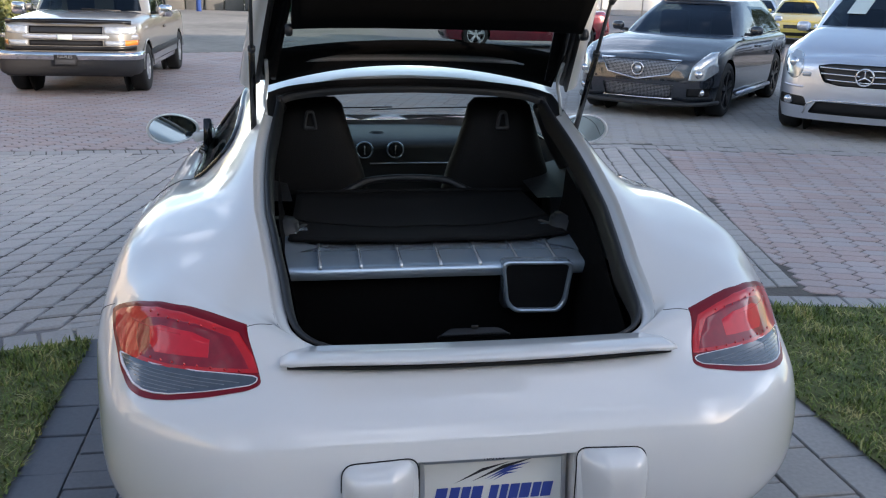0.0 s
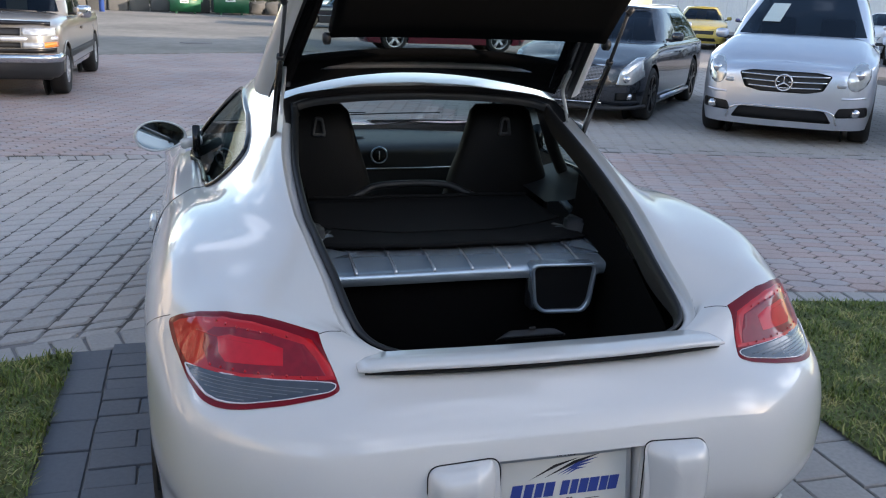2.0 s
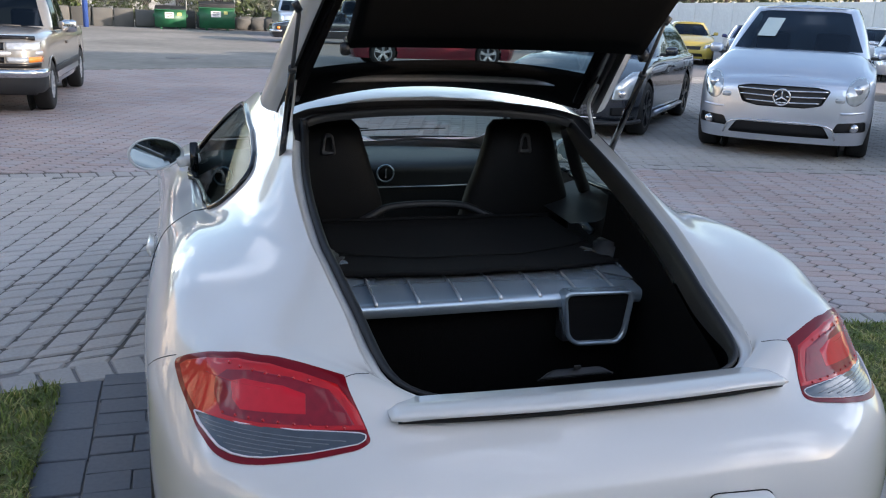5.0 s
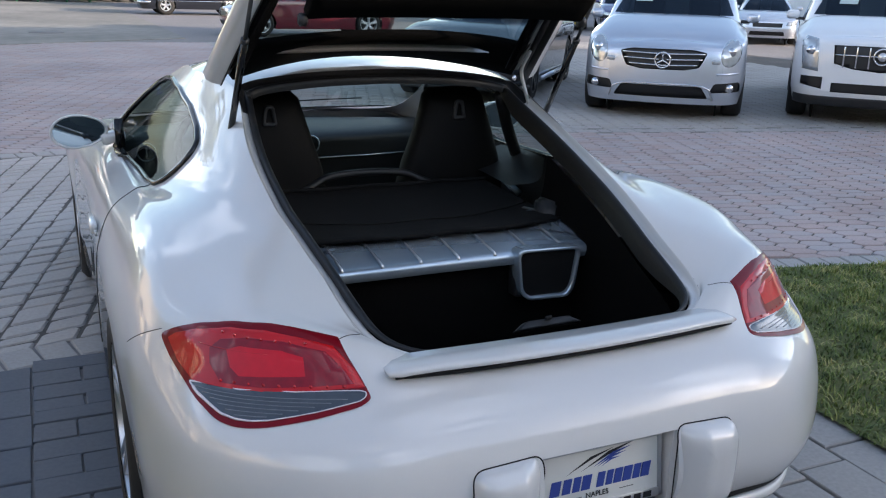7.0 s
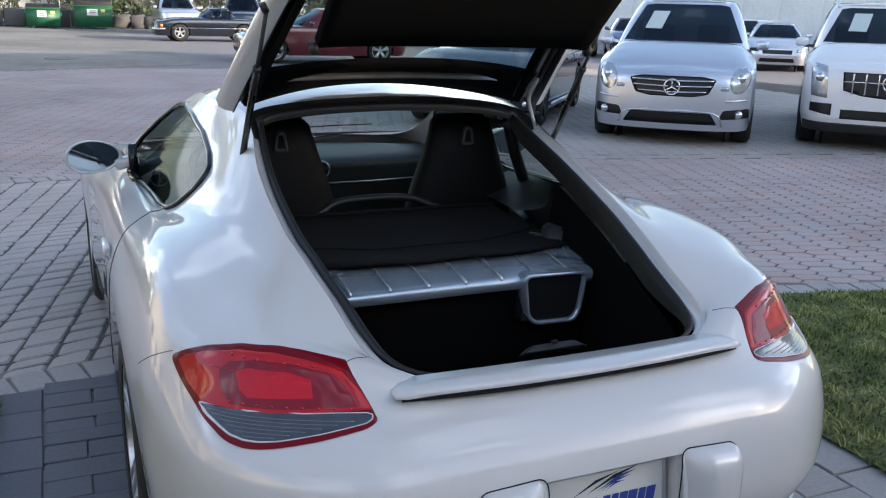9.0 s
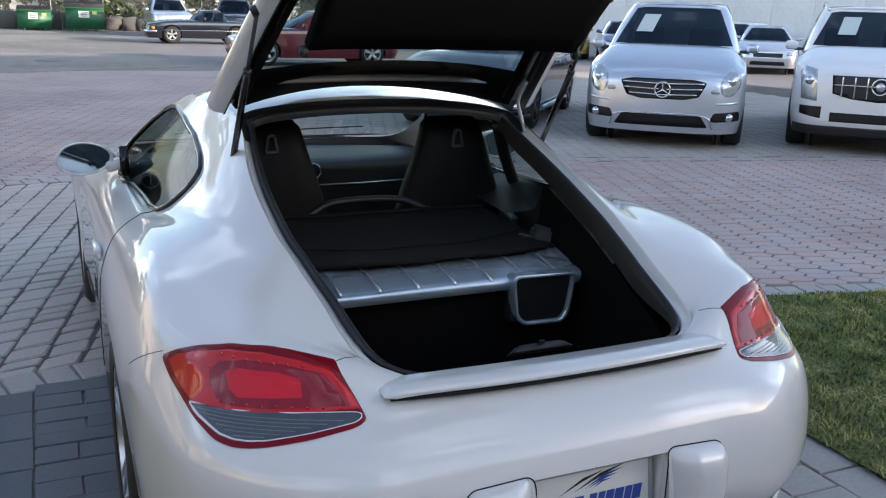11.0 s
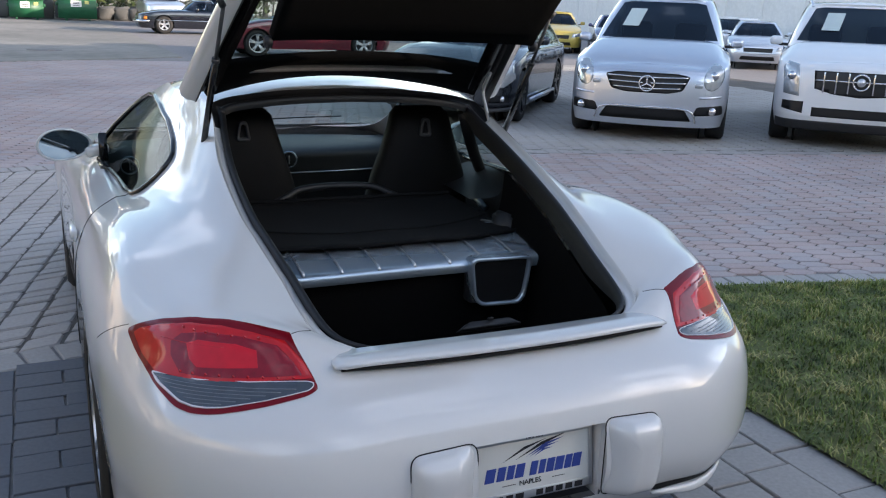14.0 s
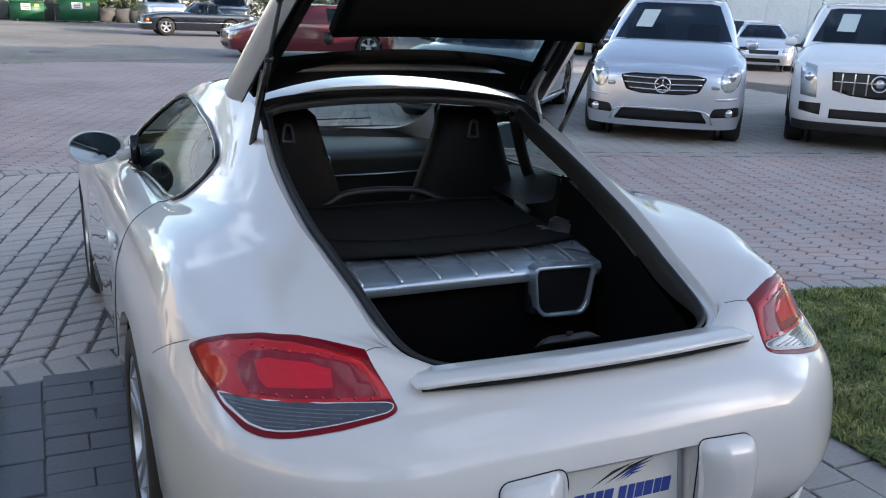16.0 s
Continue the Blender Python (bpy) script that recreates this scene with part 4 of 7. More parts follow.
for side in (1, -1):
    ringp = [(side * .405 + .016 * math.cos(a * math.pi / 8), .705 + .006 * math.sin(a * math.pi / 8), .818 + .013 * math.sin(a * math.pi / 8)) for a in range(16)]
    part("hook_ring", tube(ringp, .0028, 6, closed=True), M_CHROME, cvr, "small chrome hook ring")
    part("hook_strap", box(.014, .09, .004, (side * .385, .75, .832), .001, rot=Matrix.Rotation(side * .5, 4, "Z")), M_GREYPL, cvr)

# roll bar behind the seats
part("roll_bar", tube(catmull([(-.30, 1.19, .80), (-.20, 1.215, .842), (-.13, 1.235, .868), (0, 1.24, .875), (.13, 1.235, .868), (.20, 1.215, .842), (.30, 1.19, .80)], 6), .013, 10), M_PLASTIC, coupe, "dark tubular bar behind the seats")
part("bulkhead", box(.95, .05, .5, (0, 1.16, .60), .01), M_CARPET, coupe)

# seats
for side in (1, -1):
    seat = thing("bucket_seat", "black leather bucket seat with a tall backrest", "seat", CAR, group="seats of the coupe")
    cx = side * .335
    secs = []
    for z, hw, th, y in ((.42, .22, .16, 1.34), (.60, .225, .15, 1.31), (.78, .21, .14, 1.29), (.90, .185, .13, 1.275), (1.00, .150, .115, 1.27), (1.08, .125, .105, 1.275), (1.13, .112, .085, 1.285), (1.152, .09, .05, 1.295)):
        secs.append([Vector((cx + hw * math.copysign(abs(math.cos(a)) ** .55, math.cos(a)), y + th * .5 * math.copysign(abs(math.sin(a)) ** .7, math.sin(a)), z)) for a in [2 * math.pi * k / 28 for k in range(28)]])
    bm = strip(secs)
    n_ = len(bm.verts)
    bm.verts.ensure_lookup_table()
    bm.faces.new([bm.verts[i] for i in range(n_ - 28, n_)])
    bmesh.ops.recalc_face_normals(bm, faces=bm.faces)
    part("backrest", bm, M_LEATHER, seat)
    part("cushion", box(.44, .5, .16, (cx, 1.58, .40), .05, 3), M_LEATHER, seat)
    # shield with a slot for the belt
    so = rounded([(-.026, -.034), (.026, -.034), (.014, .034), (-.014, .034)], .012, 3)
    si = rounded([(-.014, -.022), (.014, -.022), (.006, .022), (-.006, .022)], .006, 3)
    r = []
    for o, dy in ((so, .012), (so, 0), ([(p[0] * .9, p[1] * .9) for p in so], -.004), (si, -.002), (si, .008)):
        r.append([Vector((cx + p[0], 1.213 + dy, 1.083 + p[1])) for p in o])
    part("belt_guide", strip(r), M_GREYPL, seat, "grey belt guide")
    part("recliner", cyl(.014, .03, (cx + side * .19, 1.22, .87), "x", 14, bevel=.004), M_CHROME, seat)

# dashboard
dash = new("dashboard")
dash.parent = coupe
dash["label"] = "black dashboard with round air vents"
part("dash_pad", loft([[(-.72, 2.22, .60), (-.3, 2.16, .60), (0, 2.15, .60), (.3, 2.16, .60), (.72, 2.22, .60)],
                       [(-.72, 2.20, .78), (-.3, 2.15, .78), (0, 2.14, .78), (.3, 2.15, .78), (.72, 2.20, .78)],
                       [(-.72, 2.24, .85), (-.3, 2.18, .85), (0, 2.17, .85), (.3, 2.18, .85), (.72, 2.24, .85)],
                       [(-.70, 2.42, .862), (-.3, 2.40, .860), (0, 2.40, .860), (.3, 2.40, .860), (.70, 2.42, .862)],
                       [(-.66, 2.66, .835), (-.3, 2.80, .83), (0, 2.83, .825), (.3, 2.80, .83), (.66, 2.66, .835)]], 5, 5), M_PLASTIC, dash)
for vx in (-.075, .065, .62, -.62):
    vent = part("air_vent", tube([(vx + .036 * math.cos(a * math.pi / 12), 2.128, .815 + .036 * math.sin(a * math.pi / 12)) for a in range(24)], .005, 6, closed=True), M_SILVER, dash, "round air vent with a bright ring")
    part("vent_hole", cyl(.034, .02, (vx, 2.135, .815), "y", 24), M_GAP, vent)
    part("vent_vane", box(.006, .006, .04, (vx, 2.122, .815), .002), M_SILVER2, vent)
part("trim_strip", tube([(-.05, 2.135, .752), (.3, 2.14, .752), (.68, 2.19, .752)], .004, 6), M_SILVER2, dash)
part("clock_dome", cyl(.04, .02, (0, 2.33, .86), "z", 24, r2=.035, bevel=.006), M_PLASTIC, dash)
part("centre_console", box(.24, .9, .32, (0, 1.75, .45), .03), M_PLASTIC, coupe)
part("cabin_floor", box(1.5, 1.7, .04, (0, 1.95, .24), .01), M_CARPET, coupe)
part("firewall", box(1.4, .04, .6, (0, 2.60, .5), .01), M_CARPET, coupe)
wh = tube([(-.335 + .18 * math.cos(a * math.pi / 16), 1.98 + .06 * math.sin(a * math.pi / 16), .84 + .165 * math.sin(a * math.pi / 16)) for a in range(32)], .015, 8, closed=True)
part("steering_wheel", wh, M_LEATHER, coupe, "black steering wheel")
# screen wipers
for x0, x1 in ((-.42, .12), (.02, .52)):
    part("wiper", tube(catmull([(x0, 2.84, .90), ((x0 + x1) / 2, 2.80, .915), (x1, 2.76, .925)], 4), .0035, 6), M_SEAL, coupe)

# ---- ground, paving and grass ----
def ground_mat(name, c1, c2, rough=0.85, s1=.35, s2=9.0, bump=.3, stain=.5):
    m, nt, b = nodes_of(name)
    tc = nt.nodes.new("ShaderNodeTexCoord")
    n1 = nt.nodes.new("ShaderNodeTexNoise")
    n1.inputs["Scale"].default_value, n1.inputs["Detail"].default_value = s1, 5
    n2 = nt.nodes.new("ShaderNodeTexNoise")
    n2.inputs["Scale"].default_value, n2.inputs["Detail"].default_value = s2, 8
    for n in (n1, n2):
        nt.links.new(tc.outputs["Object"], n.inputs["Vector"])
    mr = nt.nodes.new("ShaderNodeMapRange")
    mr.inputs["From Min"].default_value, mr.inputs["From Max"].default_value = .35, .65
    nt.links.new(n1.outputs["Fac"], mr.inputs["Value"])
    mx = nt.nodes.new("ShaderNodeMix")
    mx.data_type = "RGBA"
    nt.links.new(mr.outputs[0], mx.inputs["Factor"])
    mx.inputs["A"].default_value, mx.inputs["B"].default_value = (*c1, 1), (*c2, 1)
    m2 = nt.nodes.new("ShaderNodeMix")
    m2.data_type, m2.blend_type = "RGBA", "MULTIPLY"
    m2.inputs["Factor"].default_value = stain
    nt.links.new(mx.outputs["Result"], m2.inputs["A"])
    nt.links.new(n2.outputs["Fac"], m2.inputs["B"])
    nt.links.new(m2.outputs["Result"], b.inputs["Base Color"])
    b.inputs["Roughness"].default_value = rough
    bp = nt.nodes.new("ShaderNodeBump")
    bp.inputs["Strength"].default_value, bp.inputs["Distance"].default_value = bump, .01
    nt.links.new(n2.outputs["Fac"], bp.inputs["Height"])
    nt.links.new(bp.outputs[0], b.inputs["Normal"])
    return m


def stone_mat(name, col, rnd=.18, tint=(.30, .26, .25)):
    """Concrete pavers: each one a little different, with grain and stains."""
    m, nt, b = nodes_of(name)
    tc = nt.nodes.new("ShaderNodeTexCoord")
    geo = nt.nodes.new("ShaderNodeNewGeometry")
    oi = nt.nodes.new("ShaderNodeObjectInfo")
    ad = nt.nodes.new("ShaderNodeMath")
    ad.operation = "ADD"
    nt.links.new(geo.outputs["Random Per Island"], ad.inputs[0])
    nt.links.new(oi.outputs["Random"], ad.inputs[1])
    fr = nt.nodes.new("ShaderNodeMath")
    fr.operation = "FRACT"
    nt.links.new(ad.outputs[0], fr.inputs[0])
    mix = nt.nodes.new("ShaderNodeMix")
    mix.data_type = "RGBA"
    mix.inputs["A"].default_value, mix.inputs["B"].default_value = (*col, 1), (*tint, 1)
    nt.links.new(fr.outputs[0], mix.inputs["Factor"])
    big = nt.nodes.new("ShaderNodeTexNoise")
    big.inputs["Scale"].default_value, big.inputs["Detail"].default_value = .6, 5
    fine = nt.nodes.new("ShaderNodeTexNoise")
    fine.inputs["Scale"].default_value, fine.inputs["Detail"].default_value = 60, 8
    wp = nt.nodes.new("ShaderNodeNewGeometry")
    for n in (big, fine):
        nt.links.new(wp.outputs["Position"], n.inputs["Vector"])
    f2 = nt.nodes.new("ShaderNodeMath")
    f2.operation = "MULTIPLY_ADD"
    nt.links.new(big.outputs["Fac"], f2.inputs[0])
    f2.inputs[1].default_value, f2.inputs[2].default_value = .9, .25
    f3 = nt.nodes.new("ShaderNodeMath")
    f3.operation = "MULTIPLY_ADD"
    nt.links.new(fine.outputs["Fac"], f3.inputs[0])
    f3.inputs[1].default_value, f3.inputs[2].default_value = .5, .3
    f4 = nt.nodes.new("ShaderNodeMath")
    f4.operation = "ADD"
    nt.links.new(f2.outputs[0], f4.inputs[0])
    nt.links.new(f3.outputs[0], f4.inputs[1])
    f5 = nt.nodes.new("ShaderNodeMath")
    f5.operation = "MULTIPLY_ADD"
    nt.links.new(fr.outputs[0], f5.inputs[0])
    f5.inputs[1].default_value, f5.inputs[2].default_value = rnd * 2, -rnd
    f6 = nt.nodes.new("ShaderNodeMath")
    f6.operation = "ADD"
    nt.links.new(f4.outputs[0], f6.inputs[0])
    nt.links.new(f5.outputs[0], f6.inputs[1])
    sc = nt.nodes.new("ShaderNodeVectorMath")
    sc.operation = "SCALE"
    nt.links.new(mix.outputs["Result"], sc.inputs[0])
    nt.links.new(f6.outputs[0], sc.inputs["Scale"])
    nt.links.new(sc.outputs[0], b.inputs["Base Color"])
    b.inputs["Roughness"].default_value = .8
    bp = nt.nodes.new("ShaderNodeBump")
    bp.inputs["Strength"].default_value, bp.inputs["Distance"].default_value = .35, .003
    nt.links.new(fine.outputs["Fac"], bp.inputs["Height"])
    nt.links.new(bp.outputs[0], b.inputs["Normal"])
    return m


M_SOIL = ground_mat("sand_joint", (.15, .135, .12), (.10, .092, .084), .95, 2, 40, .5)
M_CONC = ground_mat("worn_concrete", (.36, .338, .30), (.225, .216, .195), .9, .22, 3, .3, .55)
M_LOT = ground_mat("worn_paving", (.30, .28, .275), (.25, .236, .235), .9, .3, 14, .3, .5)
M_PGREY = stone_mat("grey_paver", (.34, .322, .305), .12, (.30, .28, .265))
M_PRED = stone_mat("reddish_paver", (.36, .282, .262), .20, (.25, .228, .23))
M_PBEIGE = stone_mat("beige_grey_paver", (.30, .285, .262), .16, (.24, .232, .224))
M_PDARK = stone_mat("blue_grey_paver", (.112, .120, .136), .22, (.070, .077, .090))
M_PPALE = stone_mat("pale_grey_paver", (.27, .26, .25), .10, (.23, .22, .21))
M_KERB = stone_mat("kerb_paver", (.29, .28, .27), .1, (.25, .24, .23))
M_TURF = ground_mat("turf_soil", (.11, .13, .035), (.15, .15, .05), .95, 3, 40, .6)

ground = tagged(part("ground", box(600, 600, .2, (0, 60, -.114)), M_LOT, None, "", False), "grey tarmac ground reaching the horizon", "ground", kind="structure")


def kerb_y(x):
    """The curved edge between the drive and the lot."""
    return 2.215 - .085 * (x - .35) ** 2 * (1 if x < .35 else .48)


bed = bmesh.new()
bed.faces.new([bed.verts.new(p) for p in ((-9.8, 2.28, -.009), (15, 2.28, -.009), (15, 20, -.009), (-9.8, 15.5, -.009))])
tagged(part("joint_sand", bed, M_SOIL, None, smooth=False), "dark sand bed between the pavers", "ground", kind="structure")


def lot_edge(x):
    """Where the tumbled grey columns end and the hexagons begin."""
    return 6.70 + .05 * x


def paver_verts(o, h=.0, bev=.008, depth=.03, jit=.0):
    """Top outline o (counter-clockwise), chamfered, with sides."""
    cx = sum(p[0] for p in o) / len(o)
    cy = sum(p[1] for p in o) / len(o)
    k = len(o)
    vs = []
    for ins, z in ((0, -depth), (0, h - bev * .7), (bev, h)):
        for p in o:
            d = Vector((p[0] - cx, p[1] - cy))
            q = d * (1 - ins / max(.02, d.length)) if ins else d
            vs.append((cx + q.x, cy + q.y, z))
    fs = []
    for r in range(2):
        for i in range(k):
            fs.append((r * k + i, r * k + (i + 1) % k, (r + 1) * k + (i + 1) % k, (r + 1) * k + i))
    fs.append(tuple(2 * k + i for i in range(k)))
    return vs, fs


class Field:
    """Collects pavers: the nearest as parts of their own, the rest joined."""

    def __init__(self, name, mat, label, near, seed=1):
        self.root = thing(name, label, "paving", kind="structure")
        self.mat, self.near, self.v, self.f, self.count = mat, near, [], [], 0
        self.rnd = random.Random(seed)

    def add(self, o, bev=.008, depth=.03):
        h = self.rnd.uniform(-.0035, .0015)
        vs, fs = paver_verts(o, h, bev, depth)
        cx = sum(p[0] for p in o) / len(o)
        cy = sum(p[1] for p in o) / len(o)
        if self.count < 290 and self.near(cx, cy):
            me = bpy.data.meshes.new("paver")
            me.from_pydata(vs, [], fs)
            me.materials.append(self.mat)
            ob = new("paver", me)
            ob.parent = self.root
            self.count += 1
        else:
            b = len(self.v)
            self.v += vs
            self.f += [tuple(i + b for i in q) for q in fs]

    def done(self):
        if self.v:
            me = bpy.data.meshes.new("pavers")
            me.from_pydata(self.v, [], self.f)
            me.materials.append(self.mat)
            ob = new("pavers", me)
            ob.parent = self.root
            tagged(ob, kind="stuff")


def build_paving():
    rnd = random.Random(5)
    # kerb course along the curve
    kb = Field("kerb_course", M_KERB, "grey paver kerb course along the drive", lambda x, y: True, 2)
    x = -4.2
    while x < 9:
        w = .135 + rnd.uniform(-.008, .008)
        y0, y1 = kerb_y(x), kerb_y(x + w)
        j = .006
        lean = -.19 * (y1 - y0) / w
        kb.add([(x + j, y0), (x + w - j, y1), (x + w - j + lean, y1 + .182), (x + j + lean, y0 + .182)])
        x += w
    kb.done()
    # grey tumbled columns on the lot, left of centre
    gr = Field("grey_paving", M_PGREY, "grey tumbled concrete pavers laid in columns", lambda x, y: -2.2 < x < -.6 and y < 4.5, 3)
    cw = .166
    j, jy, cc, sk = .0018, .0085, .018, .215
    for c in range(-30, 12):
        x0 = c * cw
        y = 2.0 + rnd.uniform(0, .15)
        while y < 6.9:
            ln = rnd.choice((.10, .15, .15, .20))
            o, slip = [], rnd.uniform(-.0035, .0035)
            for a_, b_ in ((x0 + cc, y + jy), (x0 + cw - cc, y + jy), (x0 + cw - j, y + cc), (x0 + cw - j, y + ln - cc), (x0 + cw - cc, y + ln - jy), (x0 + cc, y + ln - jy), (x0 + j, y + ln - cc), (x0 + j, y + cc)):
                px = a_ + sk * (b_ - 2) + slip + rnd.uniform(-.004, .004)
                o.append((px, b_ + .25 * (a_ - x0) + rnd.uniform(-.004, .004)))
            y += ln
            mx_, my_ = o[0][0] + cw / 2, o[0][1] + ln / 2
            low_ = kerb_y(mx_) + .19
            if my_ < low_ - .03 or my_ > lot_edge(mx_) - .10:
                continue
            gr.add([(u_, max(v_, kerb_y(u_) + .19)) for u_, v_ in o], .011)
    gr.done()
    # border course where the grey field meets the reddish one
    bc = Field("border_course", M_KERB, "pale paver course between two paving fields", lambda x, y: -3 < x < .5, 8)
    x = -6.5
    while x < 3.0:
        w = .14 + rnd.uniform(-.008, .008)
        bc.add([(x + .005, lot_edge(x) - .09), (x + w - .005, lot_edge(x + w) - .09), (x + w - .045, lot_edge(x) + .09), (x - .035, lot_edge(x) + .09)])
        x += w
    y = 2.42
    while y < 6.6:
        for dx in (0, .125):
            x = 1.994 + .215 * (y - 2) + dx
            bc.add([(x + .004, y + .004), (x + .119, y + .004), (x + .119 + .026, y + .124), (x + .004 + .026, y + .124)])
        y += .128
    bc.done()
    # reddish hexagon-like pavers over the rest of the lot
    rd = Field("red_paving", M_PRED, "reddish elongated hexagon pavers over the lot", lambda x, y: x > 2.0 and y < 5 and x + y < 7.2, 4)
    bg_ = Field("beige_paving", M_PBEIGE, "beige-grey hexagon pavers under the parked cars", lambda x, y: False, 10)
    h, k, g = .116, .066, .056
    th = radians(-18)
    ct, st = math.cos(th), math.sin(th)
    for r in range(-110, 190):
        for c in range(-85, 115):
            u = c * (h + k)
            w = (r + (.5 if c % 2 else 0)) * 2 * g
            x, y = ct * u - st * w + 1.5, st * u + ct * w + 6
            if not (-9.5 < x < 15 and y < 19.9 + .45 * min(x, 0)):
                continue
            if (x < 2.20 + .215 * (y - 2) and y < lot_edge(x) + .12) or y < kerb_y(x) + .215:
                continue
            if y > 9 and (x + 2) ** 2 > 230:
                continue
            e = .925
            o = [(-h * e, 0), (-k * e, -g * e), (k * e, -g * e), (h * e, 0), (k * e, g * e), (-k * e, g * e)]
            row_line = 6.85 - .22 * (x - 2.9)
            if x > 2.9 and abs(y - row_line) < .13:
                continue
            hexa = [(x + ct * a - st * b, y + st * a + ct * b) for a, b in o]
            if y < lot_edge(x) + .12:
                hexa = [(max(p_, 2.246 + .215 * (q_ - 2)), max(q_, kerb_y(p_) + .19)) for p_, q_ in hexa]
            (bg_ if x > 2.6 and y > row_line else rd).add(hexa, .006)
    rd.done()
    bg_.done()
    # border course in front of the parked row
    rc = Field("row_course", M_KERB, "pale paver course in front of the parked cars", lambda x, y: x < 9, 9)
    x = 3.0
    while x < 14:
        yl = 6.85 - .22 * (x - 2.9)
        rc.add([(x + .004, yl - .09), (x + .132, yl - .118), (x + .172, yl + .062), (x + .044, yl + .09)])
        x += .136
    rc.done()
    # dark pavers of the drive, in three sizes
    dk = Field("drive_paving", M_PDARK, "dark blue-grey concrete pavers of three sizes", lambda x, y: x < -.75 and y > -.2, 6)
    # a border column of squares, then courses of one long stone over two short ones
    edges = [-1.295, -1.125, -.80, -.47, -.14, .19, .52, .85]
    for i, (a, b) in enumerate(zip(edges[:-1], edges[1:])):
        y = kerb_y((a + b) / 2) + .0
        k = i % 2
        while y > -2.5:
            ln = rnd.choice((.10, .12, .13)) if i else rnd.choice((.2, .23, .26))
            j = .0036
            cuts = [a, b] if (not i or k % 2) else [a, a + (b - a) * rnd.choice((.5, .55, .45)), b]
            for p_, q_ in zip(cuts[:-1], cuts[1:]):
                o = [(p_ + j, y - ln + j), (q_ - j, y - ln + j), (q_ - j, y - j), (p_ + j, y - j)]
                dk.add([(u_ + rnd.uniform(-.0035, .0035), v_ + rnd.uniform(-.0035, .0035)) for u_, v_ in o], .004)
            y -= ln
            k += 1
    dk.done()
    pl = Field("pale_paving", M_PPALE, "pale grey concrete pavers beside the grass", lambda x, y: y > -.6, 7)
    edges = [.85, 1.0, 1.17, 1.38, 1.57]
    for i, (a, b) in enumerate(zip(edges[:-1], edges[1:])):
        y = kerb_y((a + b) / 2)
        while y > -2.5:
            ln = rnd.choice((.16, .22, .3))
            j = .005
            pl.add([(a + j, y - ln + j), (b - j, y - ln + j), (b - j, y - j), (a + j, y - j)], .006)
            y -= ln
    pl.done()


def lawn(name, x0, x1, y0, seed, count):
    root = thing(name, "short green lawn with dry patches", "grass", kind="structure")
    bm = bmesh.new()
    n = 24
    xs = [x0 + (x1 - x0) * i / n for i in range(n + 1)]
    for a, b in zip(xs[:-1], xs[1:]):
        vs = [bm.verts.new((a, y0, .012)), bm.verts.new((b, y0, .012)), bm.verts.new((b, kerb_y(b) - .004, .012)), bm.verts.new((a, kerb_y(a) - .004, .012))]
        bm.faces.new(vs)
    bmesh.ops.remove_doubles(bm, verts=bm.verts, dist=1e-4)
    part("turf", bm, M_TURF, root, smooth=False)
    rn = np.random.RandomState(seed)
    pv, pf = [], []
    xx = rn.uniform(x0 - .012, x1 + .012, count)
    k = 0
    ytop = np.array([kerb_y(q) for q in xx])
    yy = y0 + (ytop - y0) * np.sqrt(rn.uniform(0, 1, count)) - .004
    hh = rn.uniform(.010, .040, count) * (.45 + .55 * (np.sin(xx * 9 + 2 * np.sin(yy * 7)) * np.sin(yy * 11 + 1.5 * np.sin(xx * 5)) * .5 + .5) * 1.4)
    an = rn.uniform(0, 2 * np.pi, count)
    ln = rn.uniform(.008, .045, count)
    wd = rn.uniform(.0018, .0040, count)
    dx, dy = np.cos(an), np.sin(an)
    V = np.zeros((count, 5, 3))
    for i, (s, lf, hf) in enumerate(((-1, 0, 0), (1, 0, 0), (.8, .35, .6), (-.8, .35, .6), (0, 1, 1))):
        V[:, i, 0] = xx - dy * wd * s + dx * ln * lf
        V[:, i, 1] = yy + dx * wd * s + dy * ln * lf
        V[:, i, 2] = .010 + hh * hf
    base = np.arange(count)[:, None] * 5
    quads = (base + np.array([[0, 1, 2, 3]])).tolist()
    tris = (base + np.array([[3, 2, 4]])).tolist()
    me = bpy.data.meshes.new("blades")
    me.from_pydata(V.reshape(-1, 3).tolist(), [], quads + tris)
    me.materials.append(M_BLADE)
    ob = new("blades", me)
    ob.parent = root
    tagged(ob, kind="stuff")


